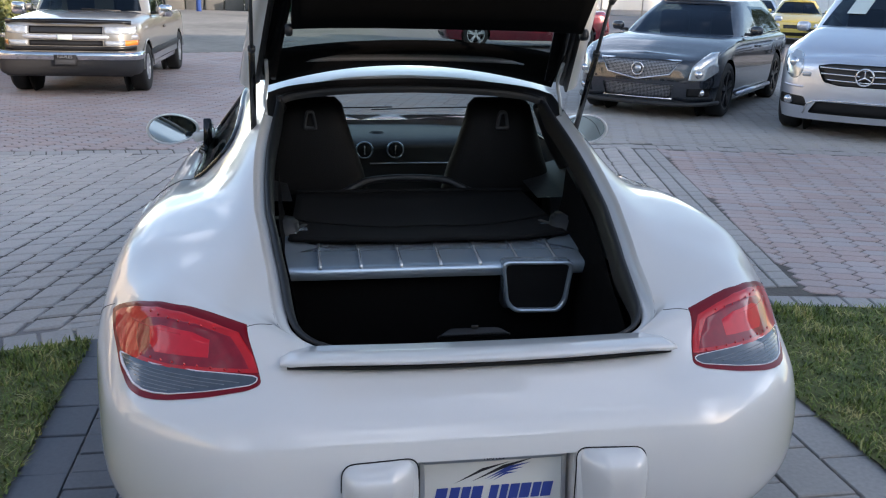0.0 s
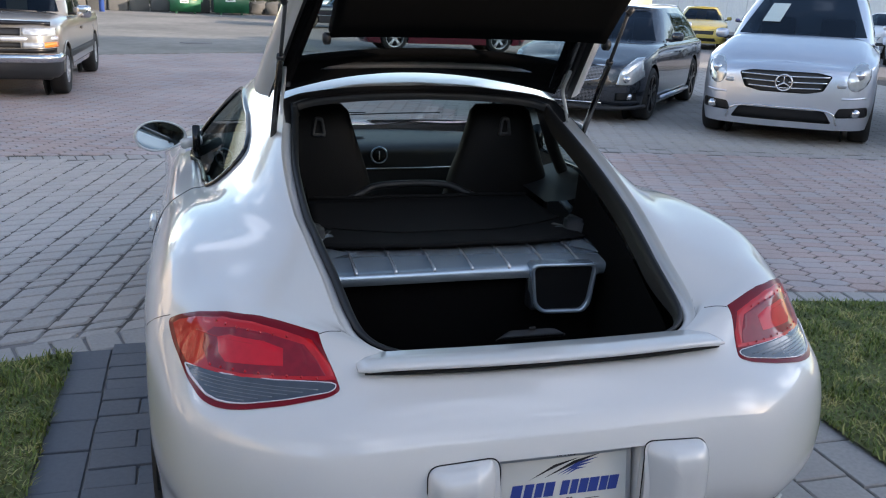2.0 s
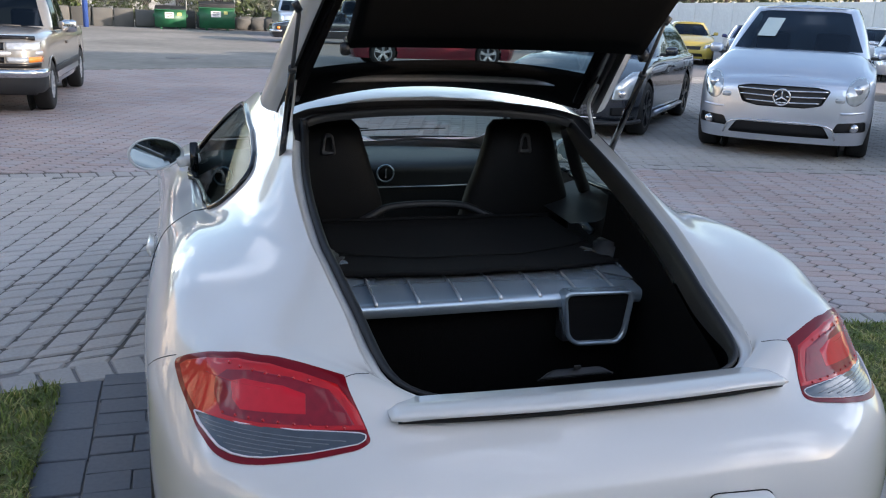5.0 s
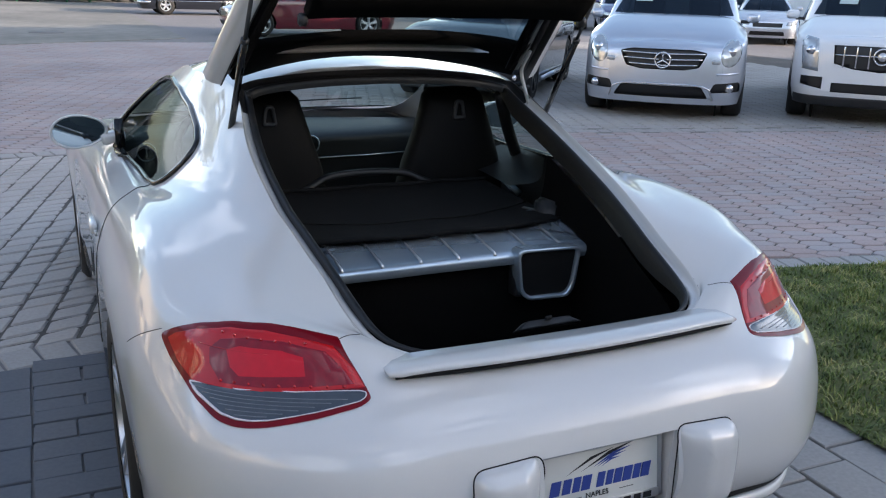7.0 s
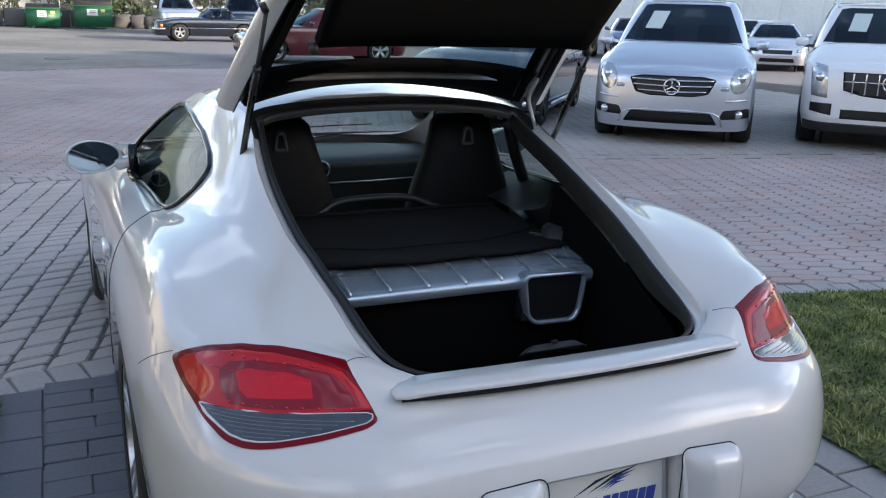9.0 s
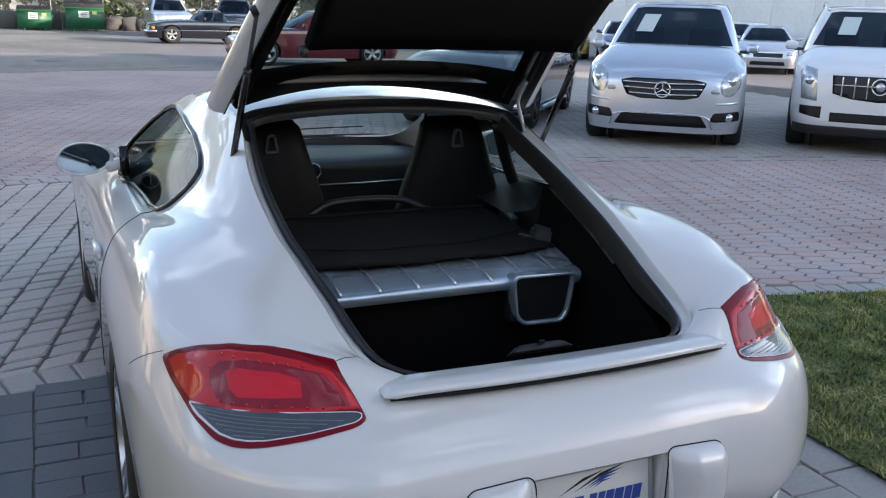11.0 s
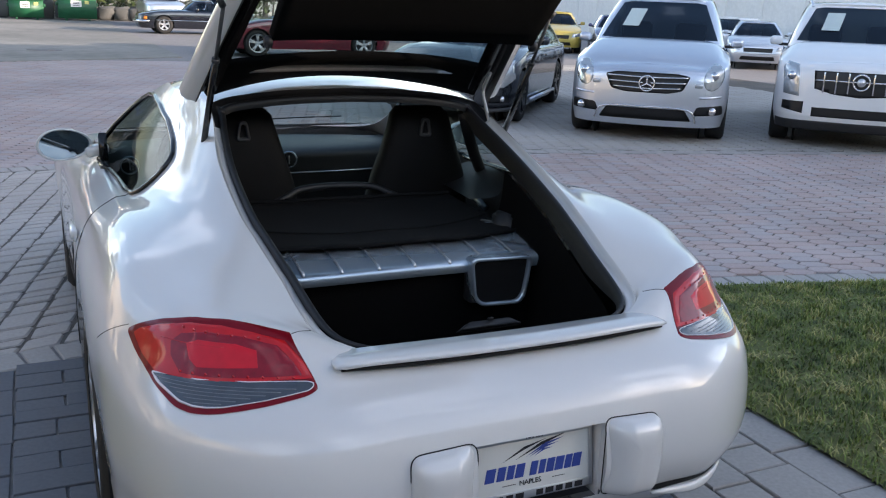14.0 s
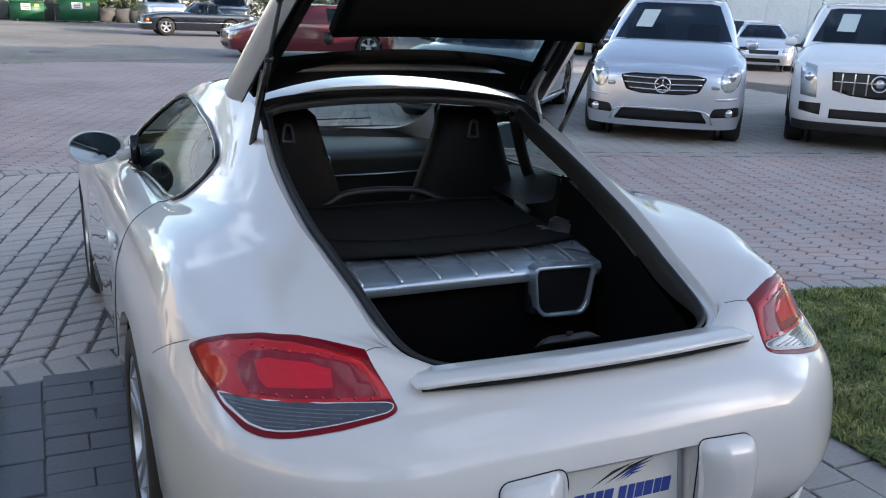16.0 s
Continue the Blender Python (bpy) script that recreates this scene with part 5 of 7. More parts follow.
def blade_mat():
    m, nt, b = nodes_of("grass_blades")
    geo = nt.nodes.new("ShaderNodeNewGeometry")
    ns = nt.nodes.new("ShaderNodeTexNoise")
    ns.inputs["Scale"].default_value, ns.inputs["Detail"].default_value = 7, 6
    nt.links.new(geo.outputs["Position"], ns.inputs["Vector"])
    ad = nt.nodes.new("ShaderNodeMath")
    ad.operation = "MULTIPLY_ADD"
    nt.links.new(geo.outputs["Random Per Island"], ad.inputs[0])
    ad.inputs[1].default_value = .55
    ad2 = nt.nodes.new("ShaderNodeMath")
    ad2.operation = "MULTIPLY_ADD"
    nt.links.new(ns.outputs["Fac"], ad2.inputs[0])
    ad2.inputs[1].default_value, ad2.inputs[2].default_value = 2.2, -.88
    nt.links.new(ad2.outputs[0], ad.inputs[2])
    cr = nt.nodes.new("ShaderNodeValToRGB")
    e = cr.color_ramp.elements
    e[0].color, e[0].position = (.035, .065, .012, 1), .05
    e[1].color, e[1].position = (.42, .37, .14, 1), .92
    k = e.new(.6)
    k.color = (.16, .215, .035, 1)
    nt.links.new(ad.outputs[0], cr.inputs[0])
    nt.links.new(cr.outputs[0], b.inputs["Base Color"])
    b.inputs["Roughness"].default_value = .6
    return m


M_BLADE = blade_mat()
lawn("lawn_left", -4.6, -1.285, -2.5, 1, 60000)
lawn("lawn_right", 1.55, 6.5, -2.5, 2, 90000)
slab = bmesh.new()
slab.faces.new([slab.verts.new(p) for p in ((-40, 12.5, 0), (-6, 17.0, 0), (2.35, 21.3, 0), (2.35, 59.3, 0), (-40, 59.3, 0))])
bmesh.ops.translate(slab, verts=slab.verts, vec=(0, 0, .002))
thicken(slab, .03)
tagged(part("concrete_yard", slab, M_CONC, None, smooth=False), "sunlit worn concrete yard", "ground", kind="structure")
cover_plate = cyl(.42, .012, (-.75, 23.3, .006), "z", 28, bevel=.003)
tagged(part("utility_cover", cover_plate, M_LOT), "round grey utility cover set in the concrete yard", "utility cover")

# ---- parked vehicles ----
M_VSILVER = paint("silver_car_paint", (.64, .68, .75), metal=.7, rough=.28)
M_VCHAR = paint("charcoal_car_paint", (.016, .020, .028), metal=.2, rough=.25)
M_VWHITE = paint("plain_white_car_paint", (.80, .80, .80), rough=.3)
M_VBEIGE = paint("pewter_truck_paint", (.235, .225, .205), metal=.45, rough=.32)
M_VRED = paint("dark_red_car_paint", (.16, .012, .022), metal=.2, rough=.25)
M_VNAVY = paint("dark_navy_car_paint", (.006, .008, .014), rough=.2)
M_VYELLOW = paint("yellow_car_paint", (.50, .38, .07), rough=.3)
M_VBLUE = paint("deep_blue_car_paint", (.03, .035, .12), rough=.25)
M_HEAD = plain("clear_headlamp", (.45, .48, .50), rough=.10, metal=.5, coat=1.0, var=.35, scale=24)
M_AMBER = plain("amber_lens", (.65, .20, .02), rough=.2, coat=1.0)
M_BLACKRIM = plain("black_alloy", (.02, .02, .022), rough=.35, metal=.3)
M_GRILLE = plain("black_grille", (.010, .010, .011), rough=.4)
M_MESH = plain("chrome_mesh", (.16, .165, .175), rough=.4, metal=.7, var=.6, scale=160)
mt_ = M_MESH.node_tree
wire, turned, place_ = mt_.nodes.new("ShaderNodeTexChecker"), mt_.nodes.new("ShaderNodeMapping"), mt_.nodes.new("ShaderNodeTexCoord")
wire.inputs["Scale"].default_value = 80
wire.inputs["Color1"].default_value, wire.inputs["Color2"].default_value = (.30, .31, .33, 1), (.012, .012, .013, 1)
turned.inputs["Rotation"].default_value = (0, radians(45), 0)
turned.inputs["Scale"].default_value = (1, .001, 1)
mt_.links.new(place_.outputs["Object"], turned.inputs["Vector"])
mt_.links.new(turned.outputs[0], wire.inputs["Vector"])
mt_.links.new(wire.outputs["Color"], mt_.nodes["Principled BSDF"].inputs["Base Color"])
M_PAPER = plain("price_sheet", (.50, .58, .56), rough=.7, var=.05)
M_DARKCLAD = plain("black_bumper_plastic", (.022, .022, .023), rough=.6, bump=.2)


def road_car(name, label, at, L=4.8, hw=.93, H=1.5, wb=2.85, fo=.9, hood=.80, cowl=1.02, belt=.95, cy=-.55, ry0=-1.35, ry1=-3.0, rb=-3.4, deck=1.0, tyre=.34, rimr=.24,
             top=.70, matp=None, matr=None, spokes=5, group="", nose=.10, low=.20, ext=None, side_win=True, glassm=None):
    """A parked car: local origin on the ground under the front axle, y ahead."""
    root = thing(name, label, "car", None, group)
    yF, yR = fo, fo - L
    M = matp
    cols = [(0, yF), (.42 * hw, yF - .03), (.78 * hw, yF - nose), (.97 * hw, yF - .42), (hw, 0), (hw, cy), (hw, -1.7), (hw, -wb), (.96 * hw, yR + .35), (.62 * hw, yR + .05), (0, yR)]
    fz = lambda a, b: [a, a, a, a + (b - a) * .35, a + (b - a) * .75, b, b, b, b, b, b]

    def ln(zs, kx, dy):
        o = []
        for i, ((x, y), z) in enumerate(zip(cols, zs)):
            f = dy if i < 3 else (dy * .5 if i == 3 else (-dy if i > 8 else (-dy * .5 if i == 8 else 0)))
            o.append((x * kx, y - f, z))
        return o
    mid = [.52 * hood / .8 + .0] * 11
    lines = [ln([low] * 11, .955, .08), ln([low + .14] * 11, .985, .015), ln([.45] * 11, 1.0, 0), ln(fz(hood * .74, hood * .80), 1.0, .01),
             ln(fz(hood * .93, belt * .93), .985, .04), ln(fz(hood, belt), .93, .11)]
    hz = fz(hood + .02, cowl)
    edge = []
    cen = []
    for i, ((x, y), z) in enumerate(zip(cols, hz)):
        zz = z if i <= 5 else (belt + .02 if i < 8 else deck)
        yy = y - (.20 if i < 3 else (.12 if i == 3 else (-.15 if i > 8 else 0)))
        edge.append((x * .70, yy, zz + .015))
        cen.append((0, yy - (.02 if i < 3 else 0), zz + .03))
    lines += [edge, cen]
    shell_ = loft(lines, 5, 5, mirror=True)
    for side in (1, -1):
        for ay in (0, -wb):
            fs = carve(shell_, circle(ay, tyre, tyre + .045, 22), (Y, Z), lambda c, s=side: c.x * s > hw * .75)
            bmesh.ops.delete(shell_, geom=fs, context="FACES")
    # greenhouse
    hb, ht = .93 * hw, top * hw
    mz = (belt + H) / 2
    base = [(0, cy), (.55 * hb, cy - .03), (.93 * hb, cy - .22), (hb, cy - .75), (hb, (cy + rb) / 2), (.99 * hb, rb + .35), (.9 * hb, rb + .06), (.5 * hb, rb - .0), (0, rb - .02)]
    topl = [(0, ry0), (.55 * ht, ry0 - .02), (.92 * ht, ry0 - .10), (ht, ry0 - .5), (ht, (ry0 + ry1) / 2), (.98 * ht, ry1 + .25), (.9 * ht, ry1 + .02), (.5 * ht, ry1 - .05), (0, ry1 - .06)]
    cz = [cowl, cowl, cowl - .02, belt, belt, belt, belt, deck, deck]
    l0 = [(x, y, z - .03) for (x, y), z in zip(base, cz)]
    l1 = [((x * .45 + a * .55) * 1.03, y * .47 + b * .53, (z - .03) * .47 + (H - .06) * .53) for (x, y), (a, b), z in zip(base, topl, cz)]
    l2 = [(a, b, H - .07 - (.02 if i < 3 else 0)) for i, (a, b) in enumerate(topl)]
    l3 = [(a * .82, b * .98 + (ry0 + ry1) * .01, H - .02 - (.015 if i < 3 else 0)) for i, (a, b) in enumerate(topl)]
    l4 = [(0, b * .9 + (ry0 + ry1) * .05, H) for a, b in topl]
    gh = loft([l0, l1, l2, l3, l4], 5, 5, mirror=True)
    gm = glassm or M_TINT
    # windscreen
    a_, b_ = .86 * hb, .84 * ht
    wz0, wz1 = cowl + .02, H - .105
    fs = carve(gh, [(-a_, wz0), (a_, wz0), (b_, wz1), (b_ * .8, wz1 + .02), (-b_ * .8, wz1 + .02), (-b_, wz1)], (X, Z), lambda c: c.y > (cy + ry0) / 2 - .75 and c.z > cowl - .05 and c.y > ry0 - .35)
    gf = [f for f in fs if f.normal.y > .15 or f.normal.y < -.15]
    ws = part("windscreen", lift(gh, gf), gm, root, "dark reflecting windscreen")
    if side_win:
        yA, yB = cy - .42, rb + .35
        ym = cy - 1.25
        for side in (1, -1):
            for o in ([(ym + .03, belt + .02), (yA - .02, belt + .02), (ry0 - .16, H - .12), (ry0 - .5, H - .095), (ym + .03, H - .10)][::-1], [(yB, belt + .03), (ym - .04, belt + .02), (ym - .04, H - .10), (ry1 + .55, H - .11), (ry1 + .2, H - .17)][::-1]):
                area = sum(o[i - 1][0] * o[i][1] - o[i][0] * o[i - 1][1] for i in range(len(o)))
                oo = o if area > 0 else o[::-1]
                fs = carve(gh, oo, (Y, Z), lambda c, s=side: c.x * s > .4 * hw)
                if fs:
                    part("side_window", lift(gh, fs), gm, root)
    # interior and underside
    part("cabin", box(hb * 1.7, abs(rb - cy) - .5, .5, (0, (cy + rb) / 2 - .1, belt - .28), .05), M_GAP, root)
    part("underside", box(hw * 1.7, L - .7, .10, (0, (yF + yR) / 2, low + .06), .02), M_GAP, root)
    for side in (1, -1):
        for ay in (0, -wb):
            wheel("wheel", root, pose(side * (hw - .115), ay, tyre, 0, 0, 0 if side > 0 else 180), r=tyre, w=.225, rim=rimr, spokes=spokes, matr=matr, arm=.06)
            part("wheel_housing", cyl(tyre + .06, .02, (side * (hw - .30), ay, tyre + .02), "x", 24), M_GAP, root)
        mr = part("door_mirror", box(.17, .10, .12, (side * (hw + .065), cy - .50, belt + .10), .045, 3), M, root)
        part("mirror_stalk", box(.12, .05, .04, (side * (hw - .03), cy - .50, belt + .05), .012), M_DARKCLAD, mr)
        part("seat_back", box(.44, .14, .62, (side * .38, cy - 1.25, belt + .02), .06, 3), M_LEATHER, root)
    if ext:
        ext(root, shell_, gh, yF)
    part("body", shell_, M, root)
    part("upper_body", gh, M, root)
    root.matrix_world = at
    return root


def front_cut(shell_, root, outline, name, mat, label="", push=-.012, thick=.01, yF=.5):
    """Set a lamp or opening into the front of a shell: an outline in x and z, both hands if off centre."""
    made = []
    both = min(p[0] for p in outline) > 0
    for side in ((1, -1) if both else (1,)):
        o = [(p[0] * side, p[1]) for p in outline]
        area = sum(o[i - 1][0] * o[i][1] - o[i][0] * o[i - 1][1] for i in range(len(o)))
        o = o if area > 0 else o[::-1]
        fs = carve(shell_, o, (X, Z), lambda c: c.y > yF - 1.0)
        if not fs:
            continue
        b = lift(shell_, fs)
        bmesh.ops.recalc_face_normals(b, faces=b.faces)
        b.normal_update()
        if sum(f.normal.y for f in b.faces) < 0:
            bmesh.ops.reverse_faces(b, faces=b.faces)
            b.normal_update()
        for v in b.verts:
            v.co.y += push
        thicken(b, thick)
        made.append(part(name, b, mat, root, label))
    return made


def front_y(shell_, x, z, yF):
    """How far ahead the shell's skin lies at x, z."""
    from_pt = Vector((x, yF + 1, z))
    best = None
    for f in shell_.faces:
        c = f.calc_center_median()
        if abs(c.x - x) < .09 and abs(c.z - z) < .07 and c.y > yF - 1:
            d = abs(c.x - x) + abs(c.z - z)
            if best is None or d < best[0]:
                best = (d, c.y)
    return best[1] if best else yF


def disc_emblem(root, y, z, r, mat=None):
    e = part("emblem", tube([(r * math.cos(a * math.pi / 12), y, z + r * math.sin(a * math.pi / 12)) for a in range(24)], r * .13, 6, closed=True), M_CHROME, root, "round chrome badge")
    part("badge_plate", cyl(r * .55, .012, (0, y, z), "y", 20), mat or M_CHROME, e)


def sheet_on(root, x, z):
    """A price sheet that lies on the windscreen."""
    ws = [c for c in root.children if c.name.startswith("windscreen")][0].data
    tree_ = BVHTree.FromPolygons([v.co for v in ws.vertices], [tuple(p.vertices) for p in ws.polygons])
    rows = []
    for k in range(4):
        row = []
        for i in range(4):
            px, pz = x - .11 + .22 * i / 3 - .025 * k, z - .12 + .23 * k / 3
            h_ = tree_.ray_cast(Vector((px, 3, pz)), Vector((0, -1, 0)))[0]
            if h_ is None:
                h_ = tree_.find_nearest(Vector((px, -1, pz)))[0]
            row.append(h_ + Vector((0, .006, .008)))
        rows.append(row)
    part("price_sheet", strip(rows, closed=False), M_PAPER, root, "pale price sheet on the windscreen")


def ext_minivan(root, sh, gh, yF):
    y = {}
    for k, (x, z) in {"g": (0, .71), "f": (.77, .41), "h": (.77, .8)}.items():
        y[k] = front_y(sh, x, z, yF)
    front_cut(sh, root, rounded([(-.50, .80), (-.42, .63), (-.25, .595), (.25, .595), (.42, .63), (.50, .80), (.35, .83), (-.35, .83)], .03), "grille", M_GRILLE, "black grille with chrome bars", -.03, yF=yF)
    for z, hw_ in ((.78, .47), (.715, .45), (.65, .40)):
        part("grille_bar", tube(catmull([(-hw_, y["g"] - .045, z + .005), (-hw_ * .5, y["g"] - .008, z), (0, y["g"] + .004, z - .004), (hw_ * .5, y["g"] - .008, z), (hw_, y["g"] - .045, z + .005)], 4), .010, 6), M_CHROME, root)
    disc_emblem(root, y["g"] + .018, .705, .088, M_GRILLE)
    for i in range(3):
        a = math.pi / 2 + i * 2 * math.pi / 3
        part("emblem_spoke", tube([(0, y["g"] + .02, .705), (.085 * math.cos(a), y["g"] + .02, .705 + .085 * math.sin(a))], [.014, .005], 6), M_CHROME, root)
    for hd in front_cut(sh, root, [(.765 + .115 * math.cos(a * math.pi / 10) + .02 * math.sin(a * math.pi / 10), .80 + .155 * math.sin(a * math.pi / 10)) for a in range(20)], "headlamp", M_HEAD, "oval clear headlamp", .004, yF=yF):
        pass
    for s in (1, -1):
        yy = front_y(sh, s * .70, .8, yF)
        part("projector", cyl(.05, .03, (s * .765, y["h"] + .002, .82), "y", 20, bevel=.006), M_CHROME, root)
        part("fog_lamp", cyl(.048, .03, (s * .775, y["f"] + .0, .405), "y", 20, bevel=.006), M_CHROME, root, "round fog lamp")
        part("indicator", box(.10, .05, .05, (s * .60, front_y(sh, s * .6, .70, yF) + .0, .70), .016, rot=Matrix.Rotation(-s * .3, 4, "Z")), M_HEAD, root)
        part("bumper_strip", tube(catmull([(s * .62, front_y(sh, s * .62, .55, yF) + .006, .56), (s * .74, front_y(sh, s * .74, .55, yF) + .006, .565), (s * .86, front_y(sh, s * .86, .55, yF), .575)], 4), .012, 6), M_VSILVER, root)
        part("wiper", tube([(s * .1 - .3, -.50, 1.125), (s * .1 + .25, -.56, 1.15)], .01, 6), M_SEAL, root)
    front_cut(sh, root, rounded([(-.55, .275), (-.46, .415), (.46, .415), (.55, .275)][::-1], .03), "lower_intake", M_GRILLE, "black lower air intake", -.05, yF=yF)
    front_cut(sh, root, rounded([(.555, .345), (.60, .455), (.89, .475), (.90, .36)], .03), "fog_recess", M_GRILLE, "", -.03, yF=yF)
    part("intake_trim", tube(catmull([(-.60, front_y(sh, -.6, .3, yF) - .01, .262), (-.50, front_y(sh, -.5, .4, yF) + .004, .41), (0, front_y(sh, 0, .42, yF) + .006, .432), (.50, front_y(sh, .5, .4, yF) + .004, .41), (.60, front_y(sh, .6, .3, yF) - .01, .262)], 5), .011, 6), M_CHROME, root)
    sheet_on(root, .40, 1.45)


def ext_wagon(root, sh, gh, yF):
    y0 = front_y(sh, 0, .62, yF)
    front_cut(sh, root, [(-.52, .73), (-.40, .56), (0, .49), (.40, .56), (.52, .73)], "grille", M_MESH, "chrome mesh grille", -.012, yF=yF)
    part("grille_surround", tube([(x, front_y(sh, x, z, yF) + .008, z) for x, z in ((-.52, .73), (-.40, .56), (0, .49), (.40, .56), (.52, .73))], .012, 6, closed=True), M_CHROME, root)
    part("hood_crease", tube([(-.10, .55, .80), (-.10, 0, .90), (-.12, -.45, .98)], .006, 6), M_VCHAR, root)
    disc_emblem(root, y0 + .02, .615, .075, M_SILVER2)
    front_cut(sh, root, [(-.46, .43), (-.42, .27), (.42, .27), (.46, .43)], "lower_grille", M_MESH, "chrome mesh lower grille", -.02, yF=yF)
    part("chrome_lip", tube([(-.45, front_y(sh, -.45, .26, yF) + .01, .262), (0, front_y(sh, 0, .26, yF) + .012, .262), (.45, front_y(sh, .45, .26, yF) + .01, .262)], .010, 6), M_CHROME, root)
    front_cut(sh, root, [(.63, .50), (.80, .50), (.90, .60), (.86, .84), (.78, .83), (.66, .66)], "headlamp", M_HEAD, "tall clear headlamp", .004, yF=yF)
    front_cut(sh, root, [(.62, .30), (.84, .30), (.84, .40), (.62, .40)], "fog_recess", M_GRILLE, "", -.02, yF=yF)
    for s in (1, -1):
        part("projector", cyl(.045, .03, (s * .745, front_y(sh, s * .70, .58, yF) - .02, .575), "y", 20, bevel=.006), M_CHROME, root)
        part("fog_lamp", cyl(.042, .03, (s * .77, front_y(sh, s * .7, .45, yF) - .10, .35), "y", 20, bevel=.006), M_CHROME, root)
        part("rocker_trim", tube([(s * .935, -.45, .26), (s * .935, -2.4, .26)], .03, 8), M_VSILVER, root)
        part("window_trim", tube([(s * .87, -.85, .985), (s * .88, -1.8, 1.0), (s * .86, -3.2, 1.04)], .008, 6), M_CHROME, root)
        part("door_handle", box(.03, .17, .03, (s * .945, -1.55, .84), .01), M_VCHAR, root)
        part("lip", tube(catmull([(0, .86, .20), (s * .5, .82, .20), (s * .78, .68, .21), (s * .92, .40, .22)], 4), .025, 8), M_DARKCLAD, root)


def ext_suv(root, sh, gh, yF):
    y0 = front_y(sh, 0, .8, yF)
    front_cut(sh, root, [(-.52, .93), (-.50, .72), (-.30, .665), (0, .64), (.30, .665), (.50, .72), (.52, .93)], "grille", M_GRILLE, "dark grille with chrome bars", -.02, yF=yF)
    for i in range(-3, 4):
        if i:
            part("grille_post", box(.018, .02, .24, (i * .135, front_y(sh, i * .135, .8, yF) + .0, .80), .005), M_CHROME, root)
    part("grille_bar", tube([(-.50, front_y(sh, -.5, .8, yF) - .01, .82), (0, y0 + .004, .82), (.50, front_y(sh, .5, .8, yF) - .01, .82)], .010, 6), M_CHROME, root)
    disc_emblem(root, y0 + .02, .82, .09, M_SILVER2)
    front_cut(sh, root, [(.66, .62), (.84, .64), (.87, .95), (.82, 1.02), (.69, .99)], "headlamp", M_HEAD, "tall clear headlamp", .004, yF=yF)
    front_cut(sh, root, [(.60, .42), (.84, .46), (.84, .56), (.60, .56)], "fog_recess", M_GRILLE, "", -.02, yF=yF)
    front_cut(sh, root, [(-.50, .39), (.50, .39), (.50, .50), (-.50, .50)], "lower_intake", M_GRILLE, "black lower intake", -.03, yF=yF)
    front_cut(sh, root, [(-.90, .19), (.90, .19), (.90, .335), (-.90, .335)], "lower_cladding", M_DARKCLAD, "black lower cladding", .003, yF=yF)
    for s in (1, -1):
        part("projector", cyl(.05, .03, (s * .765, front_y(sh, s * .7, .85, yF) - .02, .86), "y", 20, bevel=.006), M_CHROME, root)
        part("roof_rail", tube(catmull([(s * .60, -1.30, 1.69), (s * .63, -1.5, 1.765), (s * .64, -2.4, 1.79), (s * .62, -3.2, 1.74)], 4), .018, 8), M_VSILVER, root)
    sheet_on(root, .36, 1.49)


R_ = Matrix.Rotation


def park(x, y, deg):
    return pose(x, y, 0, 0, 0, deg)


road_car("minivan", "silver people carrier parked nose-on with a price sheet", park(6.25, 7.66, 139.4), L=5.0, hw=.955, H=1.75, wb=3.2, fo=.93, hood=.88, cowl=1.165, belt=1.06, cy=-.50, ry0=-1.42, ry1=-3.6, rb=-3.9,
         deck=1.1, tyre=.36, rimr=.25, top=.70, matp=M_VSILVER, ext=ext_minivan, low=.20, nose=.13, group="parked cars")
road_car("estate_car", "charcoal estate car with chrome mesh grilles and black wheels", park(4.40, 9.55, 139.5), L=4.86, hw=.92, H=1.47, wb=2.88, fo=.86, hood=.76, cowl=.98, belt=.96, cy=-.50, ry0=-1.35, ry1=-3.2, rb=-3.7,
         deck=1.0, tyre=.345, rimr=.25, top=.66, matp=M_VCHAR, matr=M_BLACKRIM, ext=ext_wagon, low=.18, group="parked cars")
road_car("sport_utility", "white sport utility with black lower cladding", park(8.47, 6.43, 135.0), L=4.83, hw=.95, H=1.765, wb=2.8, fo=.93, hood=.99, cowl=1.215, belt=1.12, cy=-.42, ry0=-1.30, ry1=-3.2, rb=-3.6,
         deck=1.15, tyre=.37, rimr=.25, top=.70, matp=M_VWHITE, ext=ext_suv, low=.22, group="parked cars")


